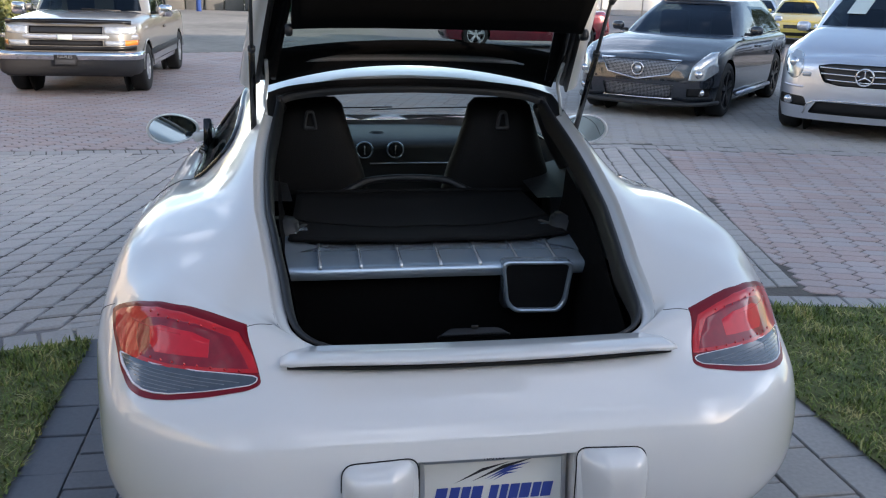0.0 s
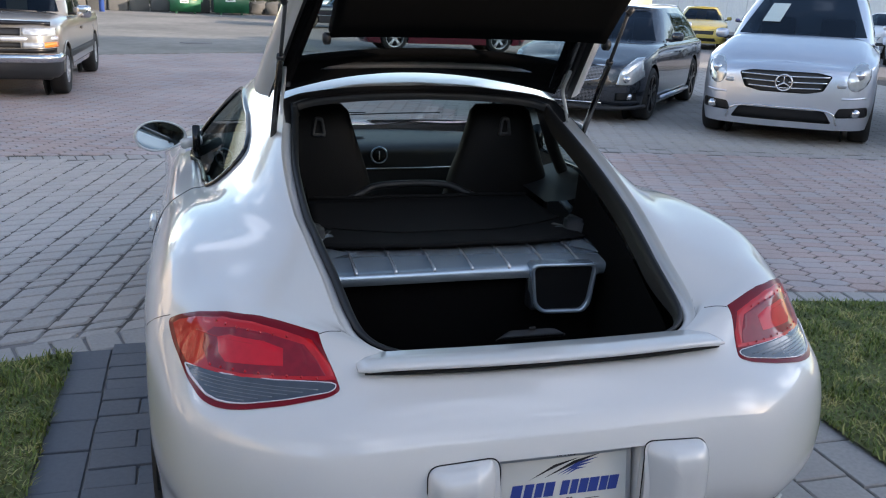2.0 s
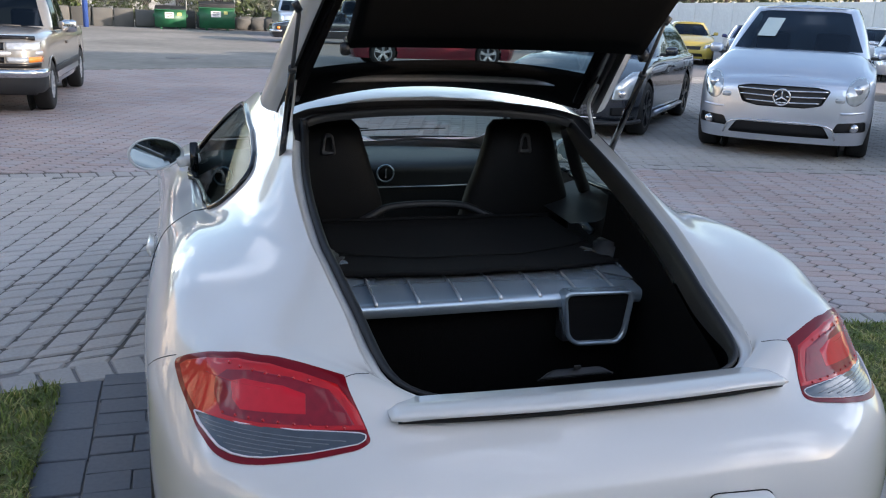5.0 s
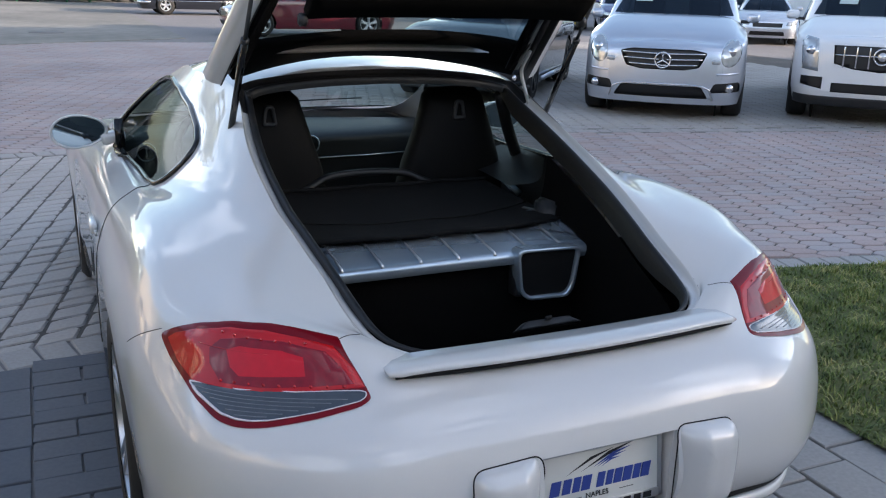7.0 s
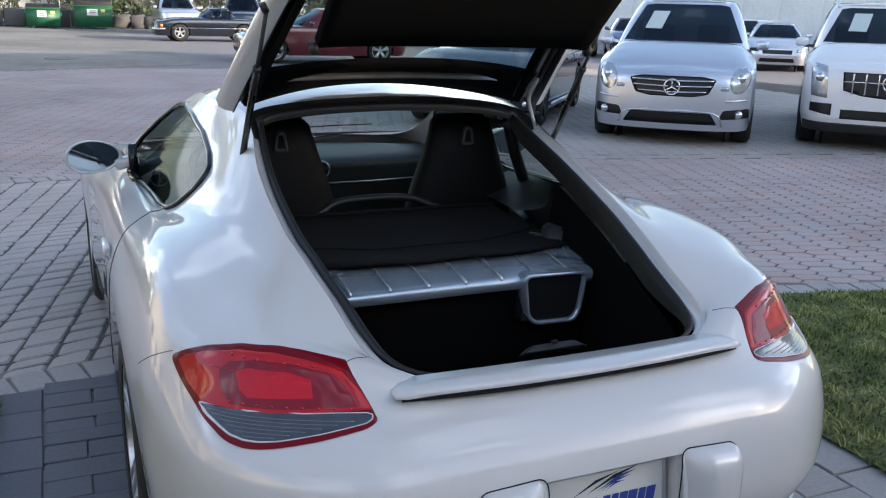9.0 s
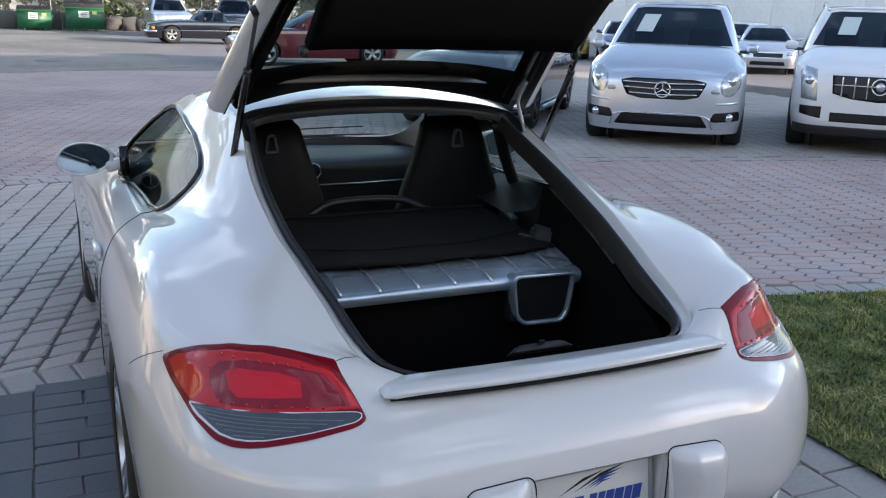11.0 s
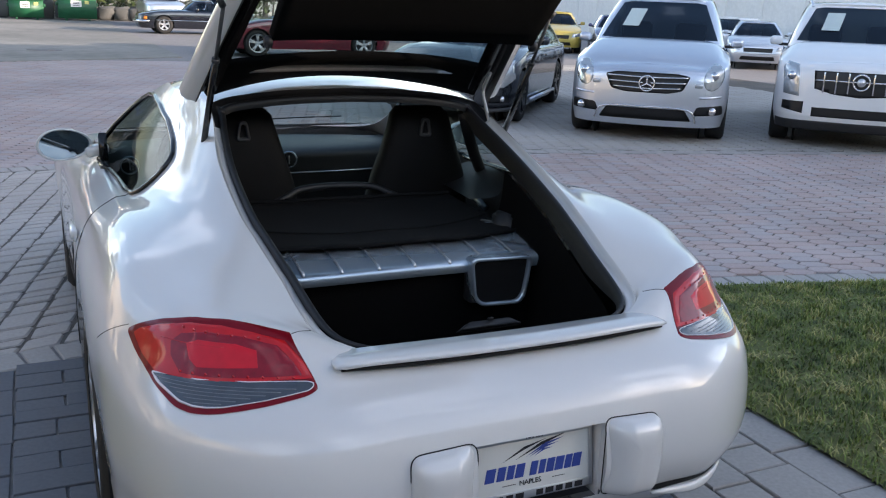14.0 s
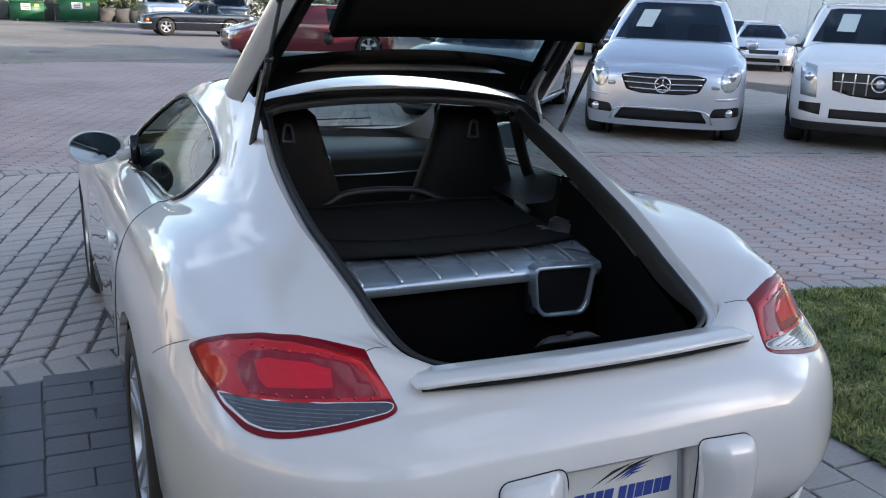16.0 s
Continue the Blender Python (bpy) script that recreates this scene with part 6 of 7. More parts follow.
def ext_truck(root, sh, gh, yF):
    f = lambda x, z: front_y(sh, x, z, yF)
    front_cut(sh, root, [(-.50, .935), (.50, .935), (.50, 1.045), (-.50, 1.045)], "grille", M_GRILLE, "black grille", -.03, yF=yF)
    front_cut(sh, root, [(-.50, .76), (.50, .76), (.50, .84), (-.50, .84)], "lower_grille", M_GRILLE, "", -.03, yF=yF)
    front_cut(sh, root, [(.52, .935), (.92, .935), (.92, 1.045), (.52, 1.045)], "headlamp", M_HEAD, "rectangular headlamp", .004, yF=yF)
    front_cut(sh, root, [(.52, .765), (.79, .765), (.79, .84), (.52, .84)], "marker_lamp", M_HEAD, "", .004, yF=yF)
    front_cut(sh, root, [(.80, .765), (.94, .765), (.94, .84), (.80, .84)], "indicator", M_AMBER, "amber indicator lens", .004, yF=yF)
    front_cut(sh, root, [(-.92, .685), (.92, .685), (.92, .752), (-.92, .752)], "filler_panel", M_GRILLE, "black filler panel", -.012, yF=yF)
    part("grille_bar", tube(catmull([(-.94, f(-.9, .89) + .0, .89), (-.5, f(-.5, .89) + .012, .89), (0, f(0, .89) + .016, .89), (.5, f(.5, .89) + .012, .89), (.94, f(.9, .89), .89)], 4), .034, 8), M_SILVER2, root, "silver grille bar")
    part("badge", box(.20, .02, .07, (0, f(0, .89) + .05, .89), .012), M_PAPER, root, "pale plain badge")
    part("deflector", tube(catmull([(-.86, f(-.8, 1.0) - .10, 1.10), (0, f(0, 1.05) - .02, 1.12), (.86, f(.8, 1.0) - .10, 1.10)], 6), .035, 8), M_BLACKGLOSS, root, "black hood deflector")
    bp = [Vector((s * x, y, 0)) for s, x, y in ((-1, .985, .45), (-1, .97, .78), (-1, .80, .93), (-1, .4, .975), (1, 0, .985), (1, .4, .975), (1, .80, .93), (1, .97, .78), (1, .985, .45))]
    path = catmull(bp, 4)
    bands = (([(.0, .555), (.02, .59), (.03, .62), (.012, .665), (-.03, .675)], M_CHROME, "front_bumper", "chrome front bumper"), ([(-.05, .33), (-.015, .37), (.0, .46), (.004, .552)], M_DARKCLAD, "bumper_skirt", "black lower bumper skirt"))
    for prof, pm_, pn_, pl_ in bands:
        rows = []
        for off, z in prof:
            row = []
            for i, p in enumerate(path):
                t = (path[min(i + 1, len(path) - 1)] - path[max(i - 1, 0)]).normalized()
                n = Vector((t.y, -t.x, 0))
                n = -n if n.y < 0 and abs(n.y) > .1 else (n if n.x * p.x >= 0 else -n)
                row.append(Vector((p.x, p.y, z)) + n * off)
            rows.append(row)
        part(pn_, strip(rows, closed=False), pm_, root, pl_)
    part("air_dam", box(1.75, .10, .16, (0, .80, .38), .03), M_DARKCLAD, root)
    pl = part("front_plate", box(.305, .012, .155, (0, 1.025, .56), .003), M_BLACKINK, root, "black plate")
    writing("NAPLES", .06, M_ALLOY, pl, pose(0, 1.034, .605, 90, 0, 180))
    part("plate_bar", box(.27, .004, .07, (0, 1.033, .53), .002), M_GREYPL, pl)
    for s in (1, -1):
        part("side_moulding", box(.03, 3.0, .10, (s * .985, -1.75, .60), .01), M_DARKCLAD, root)
        part("tow_mirror", box(.22, .12, .20, (s * 1.13, -.98, 1.24), .05, 3), M_CHROME, root, "bright door mirror")
        part("door_handle", box(.03, .15, .05, (s * .985, -1.75, .95), .01), M_DARKCLAD, root)
        part("fender_flare", tube([(s * .985, .46 * math.cos(a * math.pi / 10), .38 + .44 * math.sin(a * math.pi / 10)) for a in range(11)], .012, 6), M_VBEIGE, root)
    part("bug_wiper", tube([(-.5, -.60, 1.235), (.1, -.66, 1.255)], .012, 6), M_SEAL, root)


def ext_simple(root, sh, gh, yF):
    front_cut(sh, root, [(-.40, .50), (.40, .50), (.42, .62), (-.42, .62)], "grille", M_GRILLE, "", -.02, yF=yF)
    front_cut(sh, root, [(-.50, .27), (.50, .27), (.46, .38), (-.46, .38)], "lower_intake", M_GRILLE, "", -.03, yF=yF)
    front_cut(sh, root, [(.50, .55), (.80, .58), (.84, .70), (.55, .66)], "headlamp", M_HEAD, "", .003, yF=yF)


def ext_roadster(root, sh, gh, yF):
    front_cut(sh, root, [(-.30, .48), (.30, .48), (.30, .64), (-.30, .64)], "grille", M_CHROME, "", -.01, yF=yF)
    part("front_bumper", tube(catmull([(-.9, .55, .46), (-.8, .92, .46), (0, 1.0, .46), (.8, .92, .46), (.9, .55, .46)], 4), .05, 8), M_CHROME, root, "chrome bumper")
    for s in (1, -1):
        part("headlamp", cyl(.10, .05, (s * .62, .80, .60), "y", 20, bevel=.01), M_HEAD, root)
        part("indicator", box(.10, .12, .09, (s * .82, .68, .58), .02), M_AMBER, root)
        part("side_strip", tube([(s * .89, .3, .50), (s * .90, -1.5, .50), (s * .88, -3.2, .50)], .014, 6), M_CHROME, root)


road_car("pickup_truck", "pewter pickup truck with chrome bumper and extended cab", park(-3.34, 11.55, 179.5) @ Matrix.Diagonal((.92, .92, .87, 1)), L=5.75, hw=.975, H=1.83, wb=3.65, fo=.92, hood=1.07, cowl=1.21, belt=1.15, cy=-.62, ry0=-1.25, ry1=-2.75, rb=-2.95,
         deck=1.12, tyre=.385, rimr=.21, top=.76, matp=M_VBEIGE, ext=ext_truck, low=.34, nose=.06, group="parked cars", spokes=6)
road_car("red_sedan", "dark red sedan with silver spoked wheels", park(4.35, 22.7, 90), L=4.7, hw=.92, H=1.42, wb=2.92, fo=.85, hood=.72, cowl=.95, belt=.93, cy=-.5, ry0=-1.3, ry1=-2.7, rb=-3.3, deck=.98, tyre=.34, matp=M_VRED,
         ext=ext_simple, group="parked cars", top=.66)
road_car("old_roadster", "dark navy classic roadster with chrome trim", park(3.62, 35.4, 90), L=4.6, hw=.89, H=1.28, wb=2.45, fo=.98, hood=.74, cowl=.88, belt=.84, cy=-.75, ry0=-1.15, ry1=-1.9, rb=-2.25, deck=.82, tyre=.33, rimr=.20,
         matp=M_VNAVY, ext=ext_roadster, group="parked cars", top=.62)
road_car("yellow_car", "yellow saloon parked by the wall", park(16.3, 26.6, 150), L=4.5, hw=.88, H=1.42, wb=2.6, fo=.9, hood=.76, cowl=.95, belt=.92, matp=M_VYELLOW, ext=ext_simple, group="parked cars", cy=-.5, ry0=-1.25, ry1=-2.6, rb=-3.2, top=.64)
road_car("blue_car", "deep blue car parked by the wall", park(17.6, 24.6, 150), L=4.4, hw=.88, H=1.38, wb=2.6, fo=.85, hood=.72, cowl=.93, belt=.90, matp=M_VBLUE, ext=ext_simple, group="parked cars", cy=-.5, ry0=-1.25, ry1=-2.6, rb=-3.2, top=.64)
road_car("grey_car", "silver grey saloon parked by the wall", park(16.9, 30.6, 150), L=4.6, hw=.89, H=1.42, wb=2.7, fo=.9, hood=.74, cowl=.95, belt=.92, matp=M_VSILVER, ext=ext_simple, group="parked cars", cy=-.5, ry0=-1.3, ry1=-2.6, rb=-3.2, top=.64)
road_car("black_car", "black saloon parked by the wall", park(16.6, 34.6, 150), L=4.6, hw=.90, H=1.50, wb=2.7, fo=.9, hood=.78, cowl=1.0, belt=.95, matp=M_VNAVY, ext=ext_simple, group="parked cars", cy=-.5, ry0=-1.3, ry1=-2.8, rb=-3.3, top=.66)
road_car("silver_coupe", "silver coupe with a black lower intake", park(19.0, 19.4, 139), L=4.6, hw=.89, H=1.40, wb=2.7, fo=.88, hood=.72, cowl=.93, belt=.92, matp=M_VSILVER, ext=ext_simple, group="parked cars", cy=-.5, ry0=-1.3, ry1=-2.6, rb=-3.3, top=.64)
road_car("white_sedan", "pale silver sedan seen from its side", park(20.6, 23.6, 112), L=4.7, hw=.90, H=1.48, wb=2.75, fo=.9, hood=.80, cowl=1.0, belt=.98, matp=M_VWHITE, ext=ext_simple, group="parked cars", cy=-.55, ry0=-1.35, ry1=-2.8, rb=-3.4, top=.66, deck=1.05)
road_car("far_suv", "silver sport utility far across the yard", park(4.6, 42, 180), L=4.6, hw=.92, H=1.72, wb=2.7, fo=.9, hood=1.0, cowl=1.15, belt=1.1, matp=M_VSILVER, ext=ext_simple, group="parked cars", cy=-.5, ry0=-1.2, ry1=-3.2, rb=-3.5, deck=1.1, top=.72)
road_car("far_dark_suv", "black sport utility far across the yard", park(7.3, 41, 170), L=4.7, hw=.94, H=1.75, wb=2.8, fo=.9, hood=1.0, cowl=1.15, belt=1.1, matp=M_VNAVY, ext=ext_simple, group="parked cars", cy=-.5, ry0=-1.2, ry1=-3.2, rb=-3.5, deck=1.1, top=.72)
road_car("blue_hatchback", "pale blue car beyond the raised hatch", park(9.4, 17.5, 150), L=4.3, hw=.88, H=1.40, wb=2.6, fo=.9, hood=.75, cowl=.95, belt=.92, matp=M_VSILVER, ext=ext_simple, group="parked cars", cy=-.5, ry0=-1.3, ry1=-2.6, rb=-3.2, top=.64)

# ---- yard edge: dumpsters, walls, fence, building, trees ----
M_GREEN = plain("green_painted_steel", (.012, .10, .045), rough=.45, var=.3, scale=5, bump=.2, bump_scale=40)
M_LID = plain("black_plastic_lid", (.02, .02, .022), rough=.5)
M_STICK = plain("white_sticker", (.7, .7, .68), rough=.5)
M_YSTICK = plain("yellow_sticker", (.65, .6, .2), rough=.5)
M_WALLW = ground_mat("white_painted_wall", (.84, .84, .83), (.76, .76, .76), .8, .6, 8, .15, .25)
M_SIDING = ground_mat("white_siding", (.60, .61, .62), (.54, .55, .56), .7, .8, 12, .15, .2)
M_RUBBLE = stone_mat("rough_grey_stone", (.10, .10, .095), .3, (.045, .045, .043))
M_POST = plain("blue_painted_post", (.04, .09, .32), rough=.4)
M_WOODT = plain("tree_bark", (.07, .055, .045), rough=.9, bump=.8, bump_scale=30, var=.3)
M_WIRE = plain("galvanised_wire", (.22, .23, .23), rough=.5, metal=.6)


def leaf_mat(name, a, b_):
    m, nt, b = nodes_of(name)
    geo = nt.nodes.new("ShaderNodeNewGeometry")
    mix = nt.nodes.new("ShaderNodeMix")
    mix.data_type = "RGBA"
    mix.inputs["A"].default_value, mix.inputs["B"].default_value = (*a, 1), (*b_, 1)
    nt.links.new(geo.outputs["Random Per Island"], mix.inputs["Factor"])
    nt.links.new(mix.outputs["Result"], b.inputs["Base Color"])
    b.inputs["Roughness"].default_value = .55
    return m


M_LEAF = leaf_mat("dark_leaves", (.025, .045, .014), (.07, .095, .03))
M_LEAF2 = leaf_mat("yellow_green_leaves", (.07, .09, .02), (.16, .16, .045))


def leaves(name, centres, count, size, mat, parent, seed):
    rn = np.random.RandomState(seed)
    c = np.array(centres, float)
    idx = rn.randint(0, len(c), count)
    d = rn.normal(size=(count, 3))
    d /= np.linalg.norm(d, axis=1)[:, None]
    p = c[idx, :3] + d * (c[idx, 3] * rn.uniform(.35, 1.05, count))[:, None]
    a = rn.normal(size=(count, 3))
    a /= np.linalg.norm(a, axis=1)[:, None]
    b = np.cross(a, rn.normal(size=(count, 3)))
    b /= np.linalg.norm(b, axis=1)[:, None]
    s = (size * rn.uniform(.6, 1.3, count))[:, None]
    V = np.stack([p - a * s, p + b * s * .45, p + a * s, p - b * s * .45], 1)
    me = bpy.data.meshes.new(name)
    me.from_pydata(V.reshape(-1, 3).tolist(), [], (np.arange(count)[:, None] * 4 + np.arange(4)).tolist())
    me.materials.append(mat)
    ob = new(name, me)
    ob.parent = parent
    return tagged(ob, kind="stuff")


def tree(label, x, y, h, r, seed, mat, count=4500, trunk=.16, bare=.35):
    rn = random.Random(seed)
    t = thing("tree", label, "tree")
    top = Vector((x + rn.uniform(-.4, .4), y, h * .8))
    path = catmull([(x, y, -.05), (x + rn.uniform(-.1, .1), y, h * .3), (x + rn.uniform(-.2, .2), y, h * .55), top], 4)
    part("trunk", tube(path, [trunk * (1.25 - .95 * i / (len(path) - 1)) for i in range(len(path))], 9), M_WOODT, t)
    cs = []
    for i in range(11):
        a = rn.uniform(0, 6.28)
        b0 = path[int(len(path) * rn.uniform(.35, .9))]
        e = Vector((x + r * .8 * math.cos(a) * rn.uniform(.4, 1), y + r * .8 * math.sin(a) * rn.uniform(.4, 1), h * rn.uniform(bare + .05, .95)))
        part("limb", tube(catmull([b0, b0.lerp(e, .5) + Vector((0, 0, .2)), e], 3), [.05, .045, .04, .03, .025, .02, .012], 6), M_WOODT, t)
        cs.append((*e, r * rn.uniform(.28, .5)))
        cs.append((*(e + Vector((rn.uniform(-.5, .5), rn.uniform(-.5, .5), rn.uniform(-.4, .3)))), r * rn.uniform(.2, .36)))
    leaves("crown", cs, count, .11 * (r / 2) ** .3, mat, t, seed)
    return t


def dumpster(x, w, h, lid, label):
    d = thing("dumpster", label, "dumpster", pose(x, 48.0, 0), group="dumpsters")
    part("bin", prism([(-.7, .10), (.7, .10), (.7, h), (-.7, h * .86)], (Y, Z), (-w / 2, 0, 0), w, .02), M_GREEN, d, "green steel bin")
    for k in (-.3, .3):
        part("skid", box(.10, 1.3, .10, (k * w, 0, .05), .01), M_GREEN, d)
    for s in (-1, 1):
        part("fork_pocket", box(.09, 1.0, .16, (s * (w / 2 + .045), 0, h * .6), .01), M_GREEN, d)
    part("rim_rail", box(w + .06, .06, .06, (0, -.72, h * .85), .01), M_GREEN, d)
    for s in (-1, 1):
        part("lid", box(w / 2 - .02, 1.45, .05, (s * w / 4, 0, h * .93 + lid), .015, rot=Matrix.Rotation(.1, 4, "X")), M_LID, d, "black plastic lid")
    if lid > .1:
        part("lid_front", box(w, .03, lid * 1.5, (0, -.70, h * .86 + lid * .75), .01), M_LID, d)
    part("sticker", box(.42 if lid < .1 else .5, .004, .30, (-.05, -.712, h * .62), 0), M_STICK, d, "white sticker", smooth=False)
    for k in range(3):
        part("sticker_line", box(.30, .003, .03, (-.05, -.7155, h * .62 + .08 - .08 * k), 0), M_BLACKINK, d, smooth=False)
    part("sticker_small", box(.2, .004, .15, (.45, -.712, h * .68), 0), M_YSTICK, d, "yellow sticker", smooth=False)
    return d


dumpster(-1.22, 1.55, 1.12, .03, "open-topped green steel dumpster with stickers")
dumpster(1.10, 1.78, 1.32, .14, "green steel dumpster with black lids")
# low stone blocks and rubble at the yard's edge
rn_ = random.Random(9)
for i in range(14):
    x = -12 + i * 1.05
    b = box(1.0, .5, .9 + rn_.uniform(-.08, .1), (0, 0, .45), .07, 2)
    for v in b.verts:
        v.co += Vector((rn_.uniform(-.03, .03), rn_.uniform(-.03, .03), rn_.uniform(-.03, .03)))
    ob = tagged(part("stone_block", b, M_RUBBLE), "rough grey stone block at the yard's edge", "stone block", "stone blocks")
    ob.location = (x, 49.6 + rn_.uniform(-.1, .1), 0)
for i in range(9):
    b = box(.8, .5, .7, (0, 0, .33), .12, 2)
    for v in b.verts:
        v.co += Vector((rn_.uniform(-.1, .1), rn_.uniform(-.1, .1), rn_.uniform(-.08, .08)))
    ob = tagged(part("rubble", b, M_RUBBLE), "dark rubble beside the dumpsters", "rubble", "rubble")
    ob.location = (2.6 + i * .75, 49.4, 0)
post = tagged(part("blue_post", cyl(.13, 5.5, (0, 0, 2.72), "z", 16), M_POST), "tall blue painted steel post", "post")
post.location = (-5.25, 47, 0)
fence = thing("chain_fence", "galvanised chain-link fence along the yard", "fence")
for i in range(17):
    part("post", cyl(.035, 2.3, (-16 + i * 2.6, 51, 1.13), "z", 10), M_WIRE, fence)
for z in (.15, 2.25):
    part("rail", tube([(-16, 51, z), (26, 51, z)], .022, 6), M_WIRE, fence)
wv, wf = [], []
for i in range(380):
    for s in (1, -1):
        x = -16 + i * .11
        b = len(wv)
        wv += [(x, 51, .15), (x + .012, 51, .15), (x + s * 1.2 + .012, 51, 2.25), (x + s * 1.2, 51, 2.25)]
        wf.append((b, b + 1, b + 2, b + 3))
me = bpy.data.meshes.new("wire_mesh")
me.from_pydata(wv, [], wf)
me.materials.append(M_WIRE)
ob = new("wire_mesh", me)
ob.parent = fence
tagged(ob, kind="stuff")

thicket = thing("thicket", "dense dark undergrowth along the yard's fence", "undergrowth")
rt_ = random.Random(31)
leaves("crown", [(-15 + i * .33, 51.6 + rt_.uniform(-.5, .9), rt_.uniform(.4, 3.3), rt_.uniform(.5, 1.0)) for i in range(100)], 16000, .17, M_LEAF, thicket, 33)
for i in range(12):
    part("stem", tube([(-14 + i * 2.6, 51.9, 0), (-13.8 + i * 2.6 + rt_.uniform(-.4, .4), 52.0, 3.0)], [.06, .03], 6), M_WOODT, thicket)

house = thing("white_building", "white sided building with tall windows behind trees", "building")
part("wall", box(16, 8, 7, (-4, 66, 3.5), .02), M_SIDING, house, "white clapboard wall", smooth=False)
part("roof", prism([(-4.4, 0), (4.4, 0), (0, 2.2)], (Y, Z), (-12.3, 66, 7), 16.6), M_DARKCLAD, house, smooth=False)
for i in range(28):
    part("board", box(16.02, .03, .06, (-4, 61.985, .2 + i * .24), 0), M_SIDING, house, smooth=False)
for i in range(6):
    for zc in (2.0, 4.8):
        w = part("window", box(1.15, .10, 1.7, (-10.5 + i * 2.5, 61.96, zc), .02), M_SIDING, house, smooth=False)
        part("pane", box(.98, .03, .74, (-10.5 + i * 2.5, 61.90, zc + .42), 0), M_BLACKGLOSS, w, smooth=False)
        part("pane", box(.98, .03, .74, (-10.5 + i * 2.5, 61.90, zc - .42), 0), M_BLACKGLOSS, w, smooth=False)
shop = thing("far_building", "pale far building with dark windows", "building")
part("wall", box(26, 8, 5, (22, 78, 2.5), .02), M_WALLW, shop, smooth=False)
part("roof", box(26.6, 8.6, .3, (22, 78, 5.1), .02), M_DARKCLAD, shop, smooth=False)
for i in range(8):
    part("window", box(2.2, .1, 1.5, (11 + i * 3.1, 73.96, 1.9), .02), M_BLACKGLOSS, shop, smooth=False)

wall = thing("white_wall", "white painted panel wall round the lot", "wall", kind="structure")
p0, p1 = Vector((24.0, 16.0, 0)), Vector((31.0, 58.0, 0))
n_pan = 16
ang = math.atan2(p1.y - p0.y, p1.x - p0.x)
for i in range(n_pan):
    c = p0.lerp(p1, (i + .5) / n_pan)
    ob = part("panel", box((p1 - p0).length / n_pan - .02, .12, 2.45, (0, 0, 1.225), .01), M_WALLW, wall, smooth=False)
    ob.matrix_local = Matrix.Translation(c) @ Matrix.Rotation(ang, 4, "Z")
    c = p0.lerp(p1, i / n_pan)
    ob = part("post", box(.16, .17, 2.5, (0, 0, 1.25), .01), M_WALLW, wall, smooth=False)
    ob.matrix_local = Matrix.Translation(c) @ Matrix.Rotation(ang, 4, "Z")

for i, (x, y, h, r, mt, bare) in enumerate(((-6.5, 53, 7, 3.0, M_LEAF, .25), (-2.6, 52.5, 6.5, 2.6, M_LEAF, .3), (.9, 53.5, 6.5, 2.6, M_LEAF, .3), (4.2, 53, 6.0, 2.2, M_LEAF2, .3), (8.5, 56, 7, 2.6, M_LEAF, .25), (13, 58, 8, 3, M_LEAF, .2),
                                            (-8.2, 15.5, 5.5, 2.2, M_LEAF2, .08), (-10.5, 21, 7, 3.0, M_LEAF, .1))):
    tree("leafy tree with a dark green crown", x, y, h, r, 20 + i, mt, bare=bare)
for i in range(11):
    x, y = 33 + 1.0 * i * .6 + (i % 2), 22 + i * 4.2
    tree("dark green tree behind the white wall", x, y, 7.5 + (i * 37 % 5) * .5, 3.2, 60 + i, M_LEAF, 4200, bare=.12)
shr = thing("shrub", "low yellow-green palm shrub above the wall", "shrub")
leaves("crown", [(28.4, 36, 2.9, .5), (28.8, 37.5, 3.0, .55)], 700, .2, M_LEAF2, shr, 91)
part("stem", tube([(28.6, 36.8, 0), (28.6, 36.8, 2.9)], .05, 6), M_WOODT, shr)
hedge = thing("hedge", "clipped green hedge beside the lot", "hedge")
leaves("crown", [(-5.6 - i * .1, 14.5 + i * .55, .55, .55) for i in range(12)] + [(-6.4 - i * .1, 14.5 + i * .55, .75, .65) for i in range(12)], 9000, .06, M_LEAF2, hedge, 95)
part("stem", box(1.0, 6.0, .5, (-6.2, 17.6, .25), .1), M_WOODT, hedge)


# ---- out of view: cream building and palms that the paint mirrors, and an added shading wing ----
M_CREAM = ground_mat("cream_stucco", (.74, .64, .49), (.68, .58, .44), .8, .6, 8, .15, .2)
M_FROND = leaf_mat("palm_leaves", (.045, .07, .02), (.11, .14, .04))


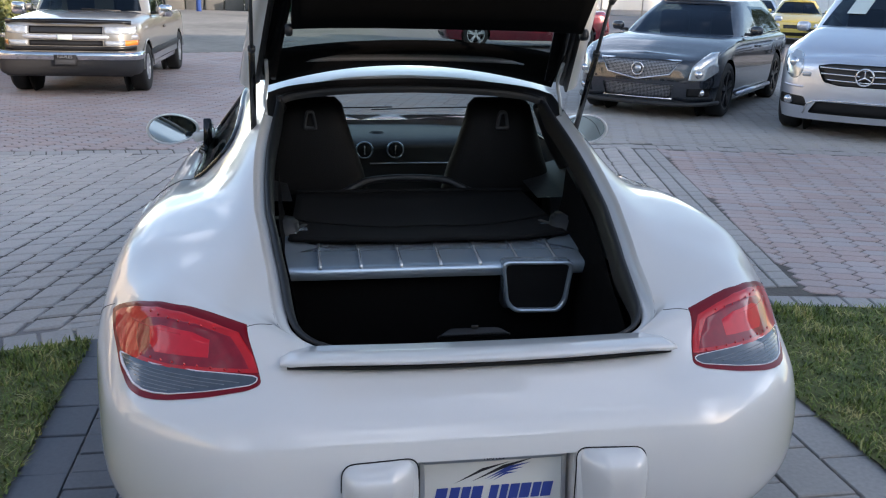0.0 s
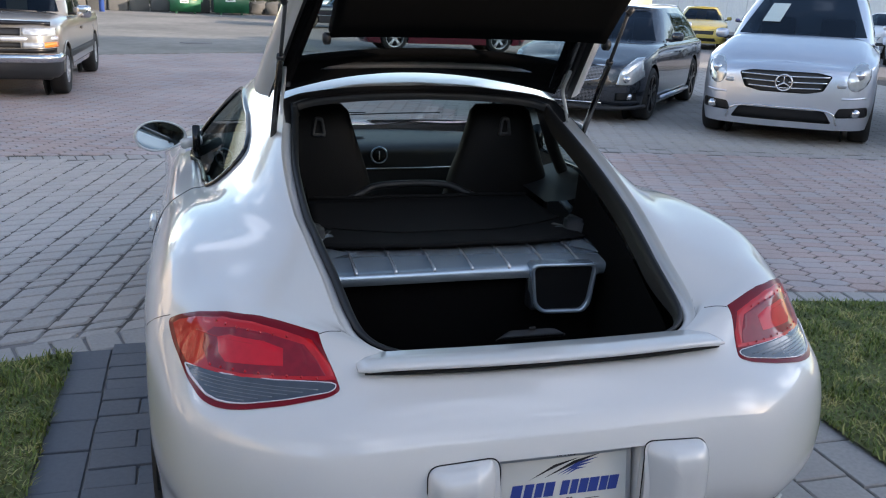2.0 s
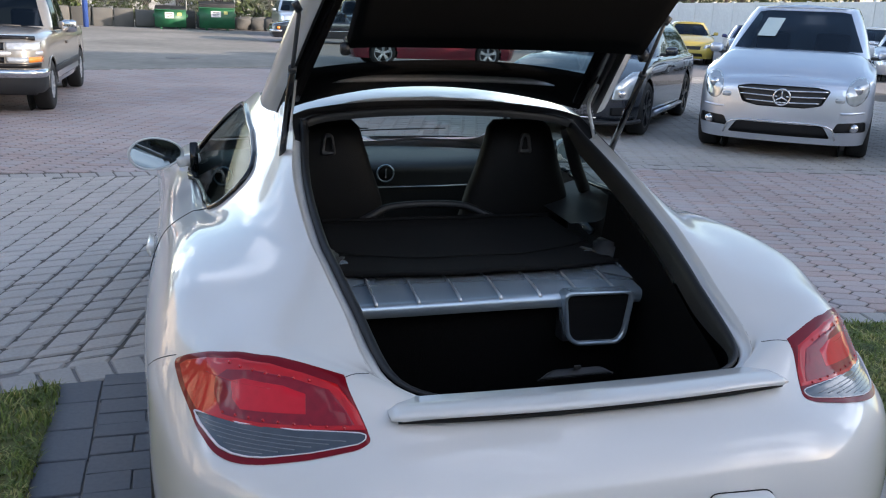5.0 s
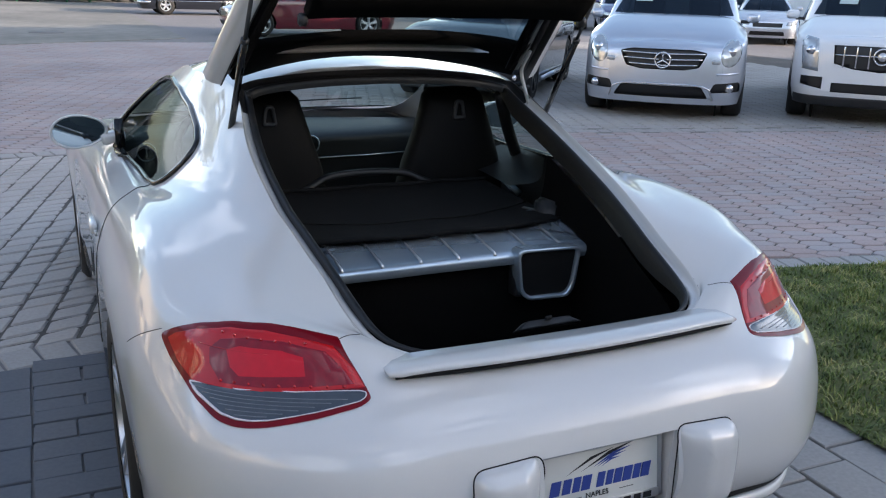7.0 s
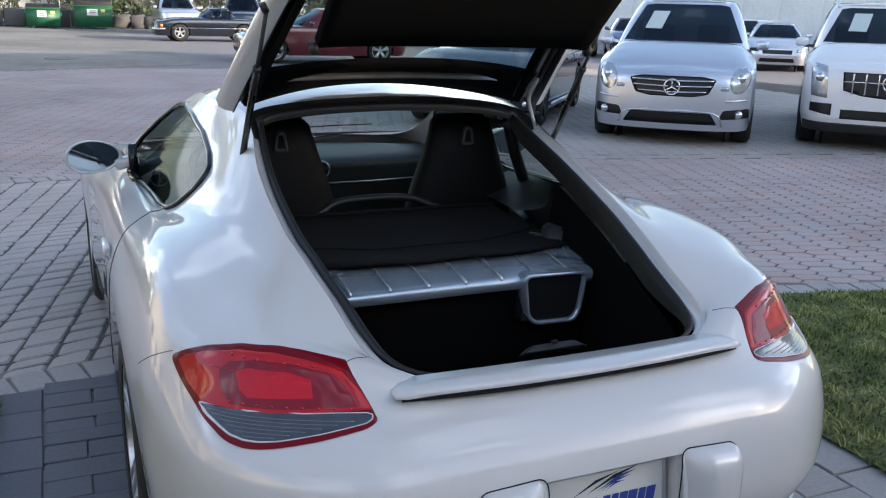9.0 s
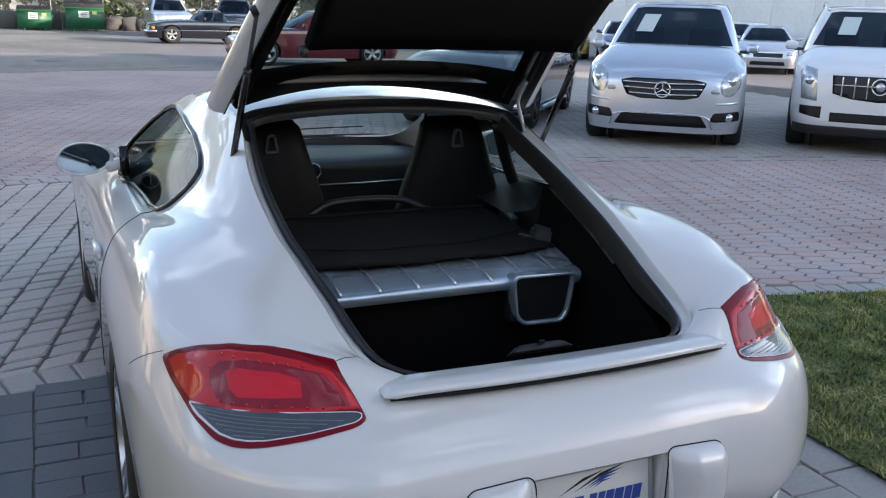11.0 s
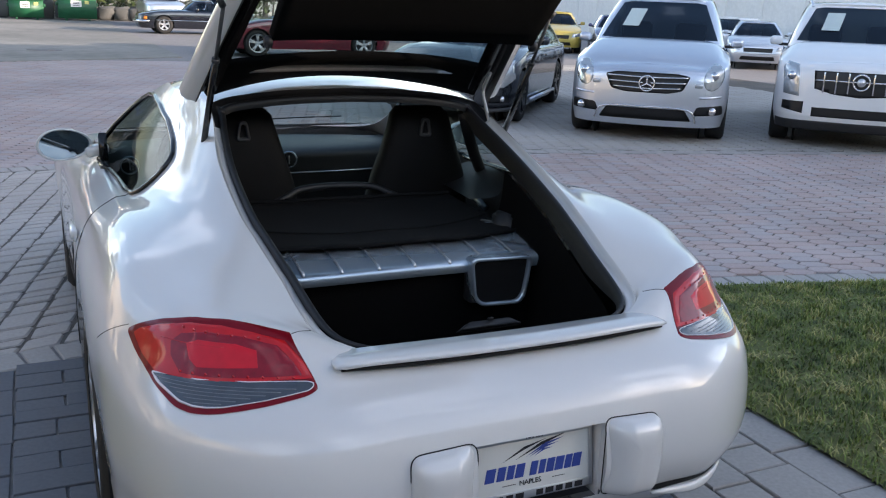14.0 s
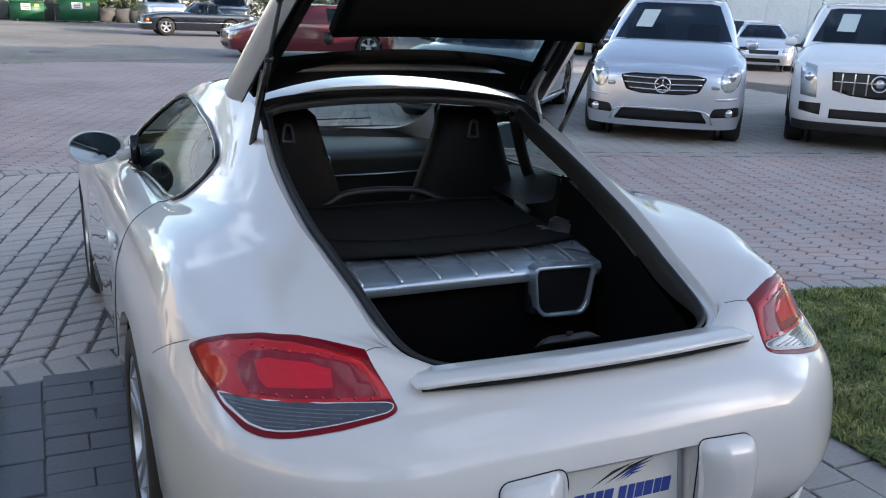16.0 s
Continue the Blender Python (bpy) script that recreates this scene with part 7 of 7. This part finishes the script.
def stucco_block(label, x0, x1, y0, y1, h, face, doors):
    """A flat-roofed block; face: the side with its windows ('x+', 'x-', 'y+')."""
    t = thing("stucco_building", label, "building")
    part("wall", box(x1 - x0, y1 - y0, h, ((x0 + x1) / 2, (y0 + y1) / 2, h / 2), .02), M_CREAM, t, "cream stucco wall", smooth=False)
    part("parapet", box(x1 - x0 + .4, y1 - y0 + .4, .35, ((x0 + x1) / 2, (y0 + y1) / 2, h + .1), .03), M_WALLW, t, smooth=False)
    along = (y0, y1) if face[0] == "x" else (x0, x1)
    n = int((along[1] - along[0]) / 3.4)
    for i in range(n):
        c = along[0] + (along[1] - along[0]) * (i + .5) / n
        tall = i % 3 == doors
        zc, hh = (1.2, 2.3) if tall else (1.7, 1.7)
        for nm, wd, th, off, mt in (("window", 1.9, .12, .03, M_WALLW), ("pane", 1.6, .06, .08, M_BLACKGLOSS)):
            if face[0] == "x":
                s_ = 1 if face[1] == "+" else -1
                b_ = box(th, wd, hh + (.2 if nm == "window" else 0), ((x1 if s_ > 0 else x0) + s_ * off, c, zc), .01)
            else:
                b_ = box(wd, th, hh + (.2 if nm == "window" else 0), (c, y1 + off, zc), .01)
            ob_ = part(nm, b_, mt, w_ if nm == "pane" else t, smooth=False)
            if nm == "window":
                w_ = ob_
    return t


stucco_block("cream stucco building with windows beside the lot", -20, -14, -14, 22, 6.2, "x+", 1)
stucco_block("cream stucco showroom with tall windows behind the drive", -13, 20.8, -20, -12, 5.6, "y+", 0)
# never in view: added and sized to block the low sun over the lot
stucco_block("unseen cream stucco wing added to keep the low sun off the lot", 21, 27, -20, 6, 6.6, "x-", 2)


def palm(x, y, h, seed):
    rn = random.Random(seed)
    t = thing("palm_tree", "tall palm with arching green fronds", "palm tree", group="palms")
    top = Vector((x + rn.uniform(-.4, .4), y, h))
    path = catmull([(x, y, -.05), (x + .1, y, h * .4), top], 8)
    part("trunk", tube(path, [.17 - .05 * i / 16 + .008 * (i % 2) for i in range(17)], 10), M_WOODT, t)
    for k in range(17):
        a = k * 2.4 + rn.uniform(-.2, .2)
        rise = rn.uniform(-.2, .9)
        d = Vector((math.cos(a), math.sin(a), 0))
        sp = catmull([top, top + d * .9 + Z * (.35 + rise * .5), top + d * 1.7 + Z * (rise * .6), top + d * 2.3 + Z * (rise * .5 - .9)], 6)
        vs, fs = [], []
        for i in range(1, len(sp) - 1):
            tn = (sp[i + 1] - sp[i - 1]).normalized()
            sd = tn.cross(Z).normalized()
            ll = .62 * math.sin(math.pi * (i + 1) / (len(sp) + 1)) + .1
            for s in (1, -1):
                for q in (0, .5):
                    p = sp[i].lerp(sp[i + 1], q)
                    e = p + sd * s * ll + tn * ll * .6 - Z * ll * .35
                    b = len(vs)
                    vs += [p[:], (p + tn * .05)[:], e[:]]
                    fs.append((b, b + 1, b + 2))
        me_ = bpy.data.meshes.new("frond")
        me_.from_pydata(vs, [], fs)
        me_.materials.append(M_FROND)
        fo_ = new("frond", me_)
        fo_.parent = t
        part("spine", tube(sp, .014, 5), M_FROND, fo_)


for i, (x, y, h) in enumerate(((-8.4, 3.2, 3.4), (-10.6, 6.6, 4.2), (-11.4, -1.4, 4.6))):
    palm(x, y, h, 40 + i)

build_paving()
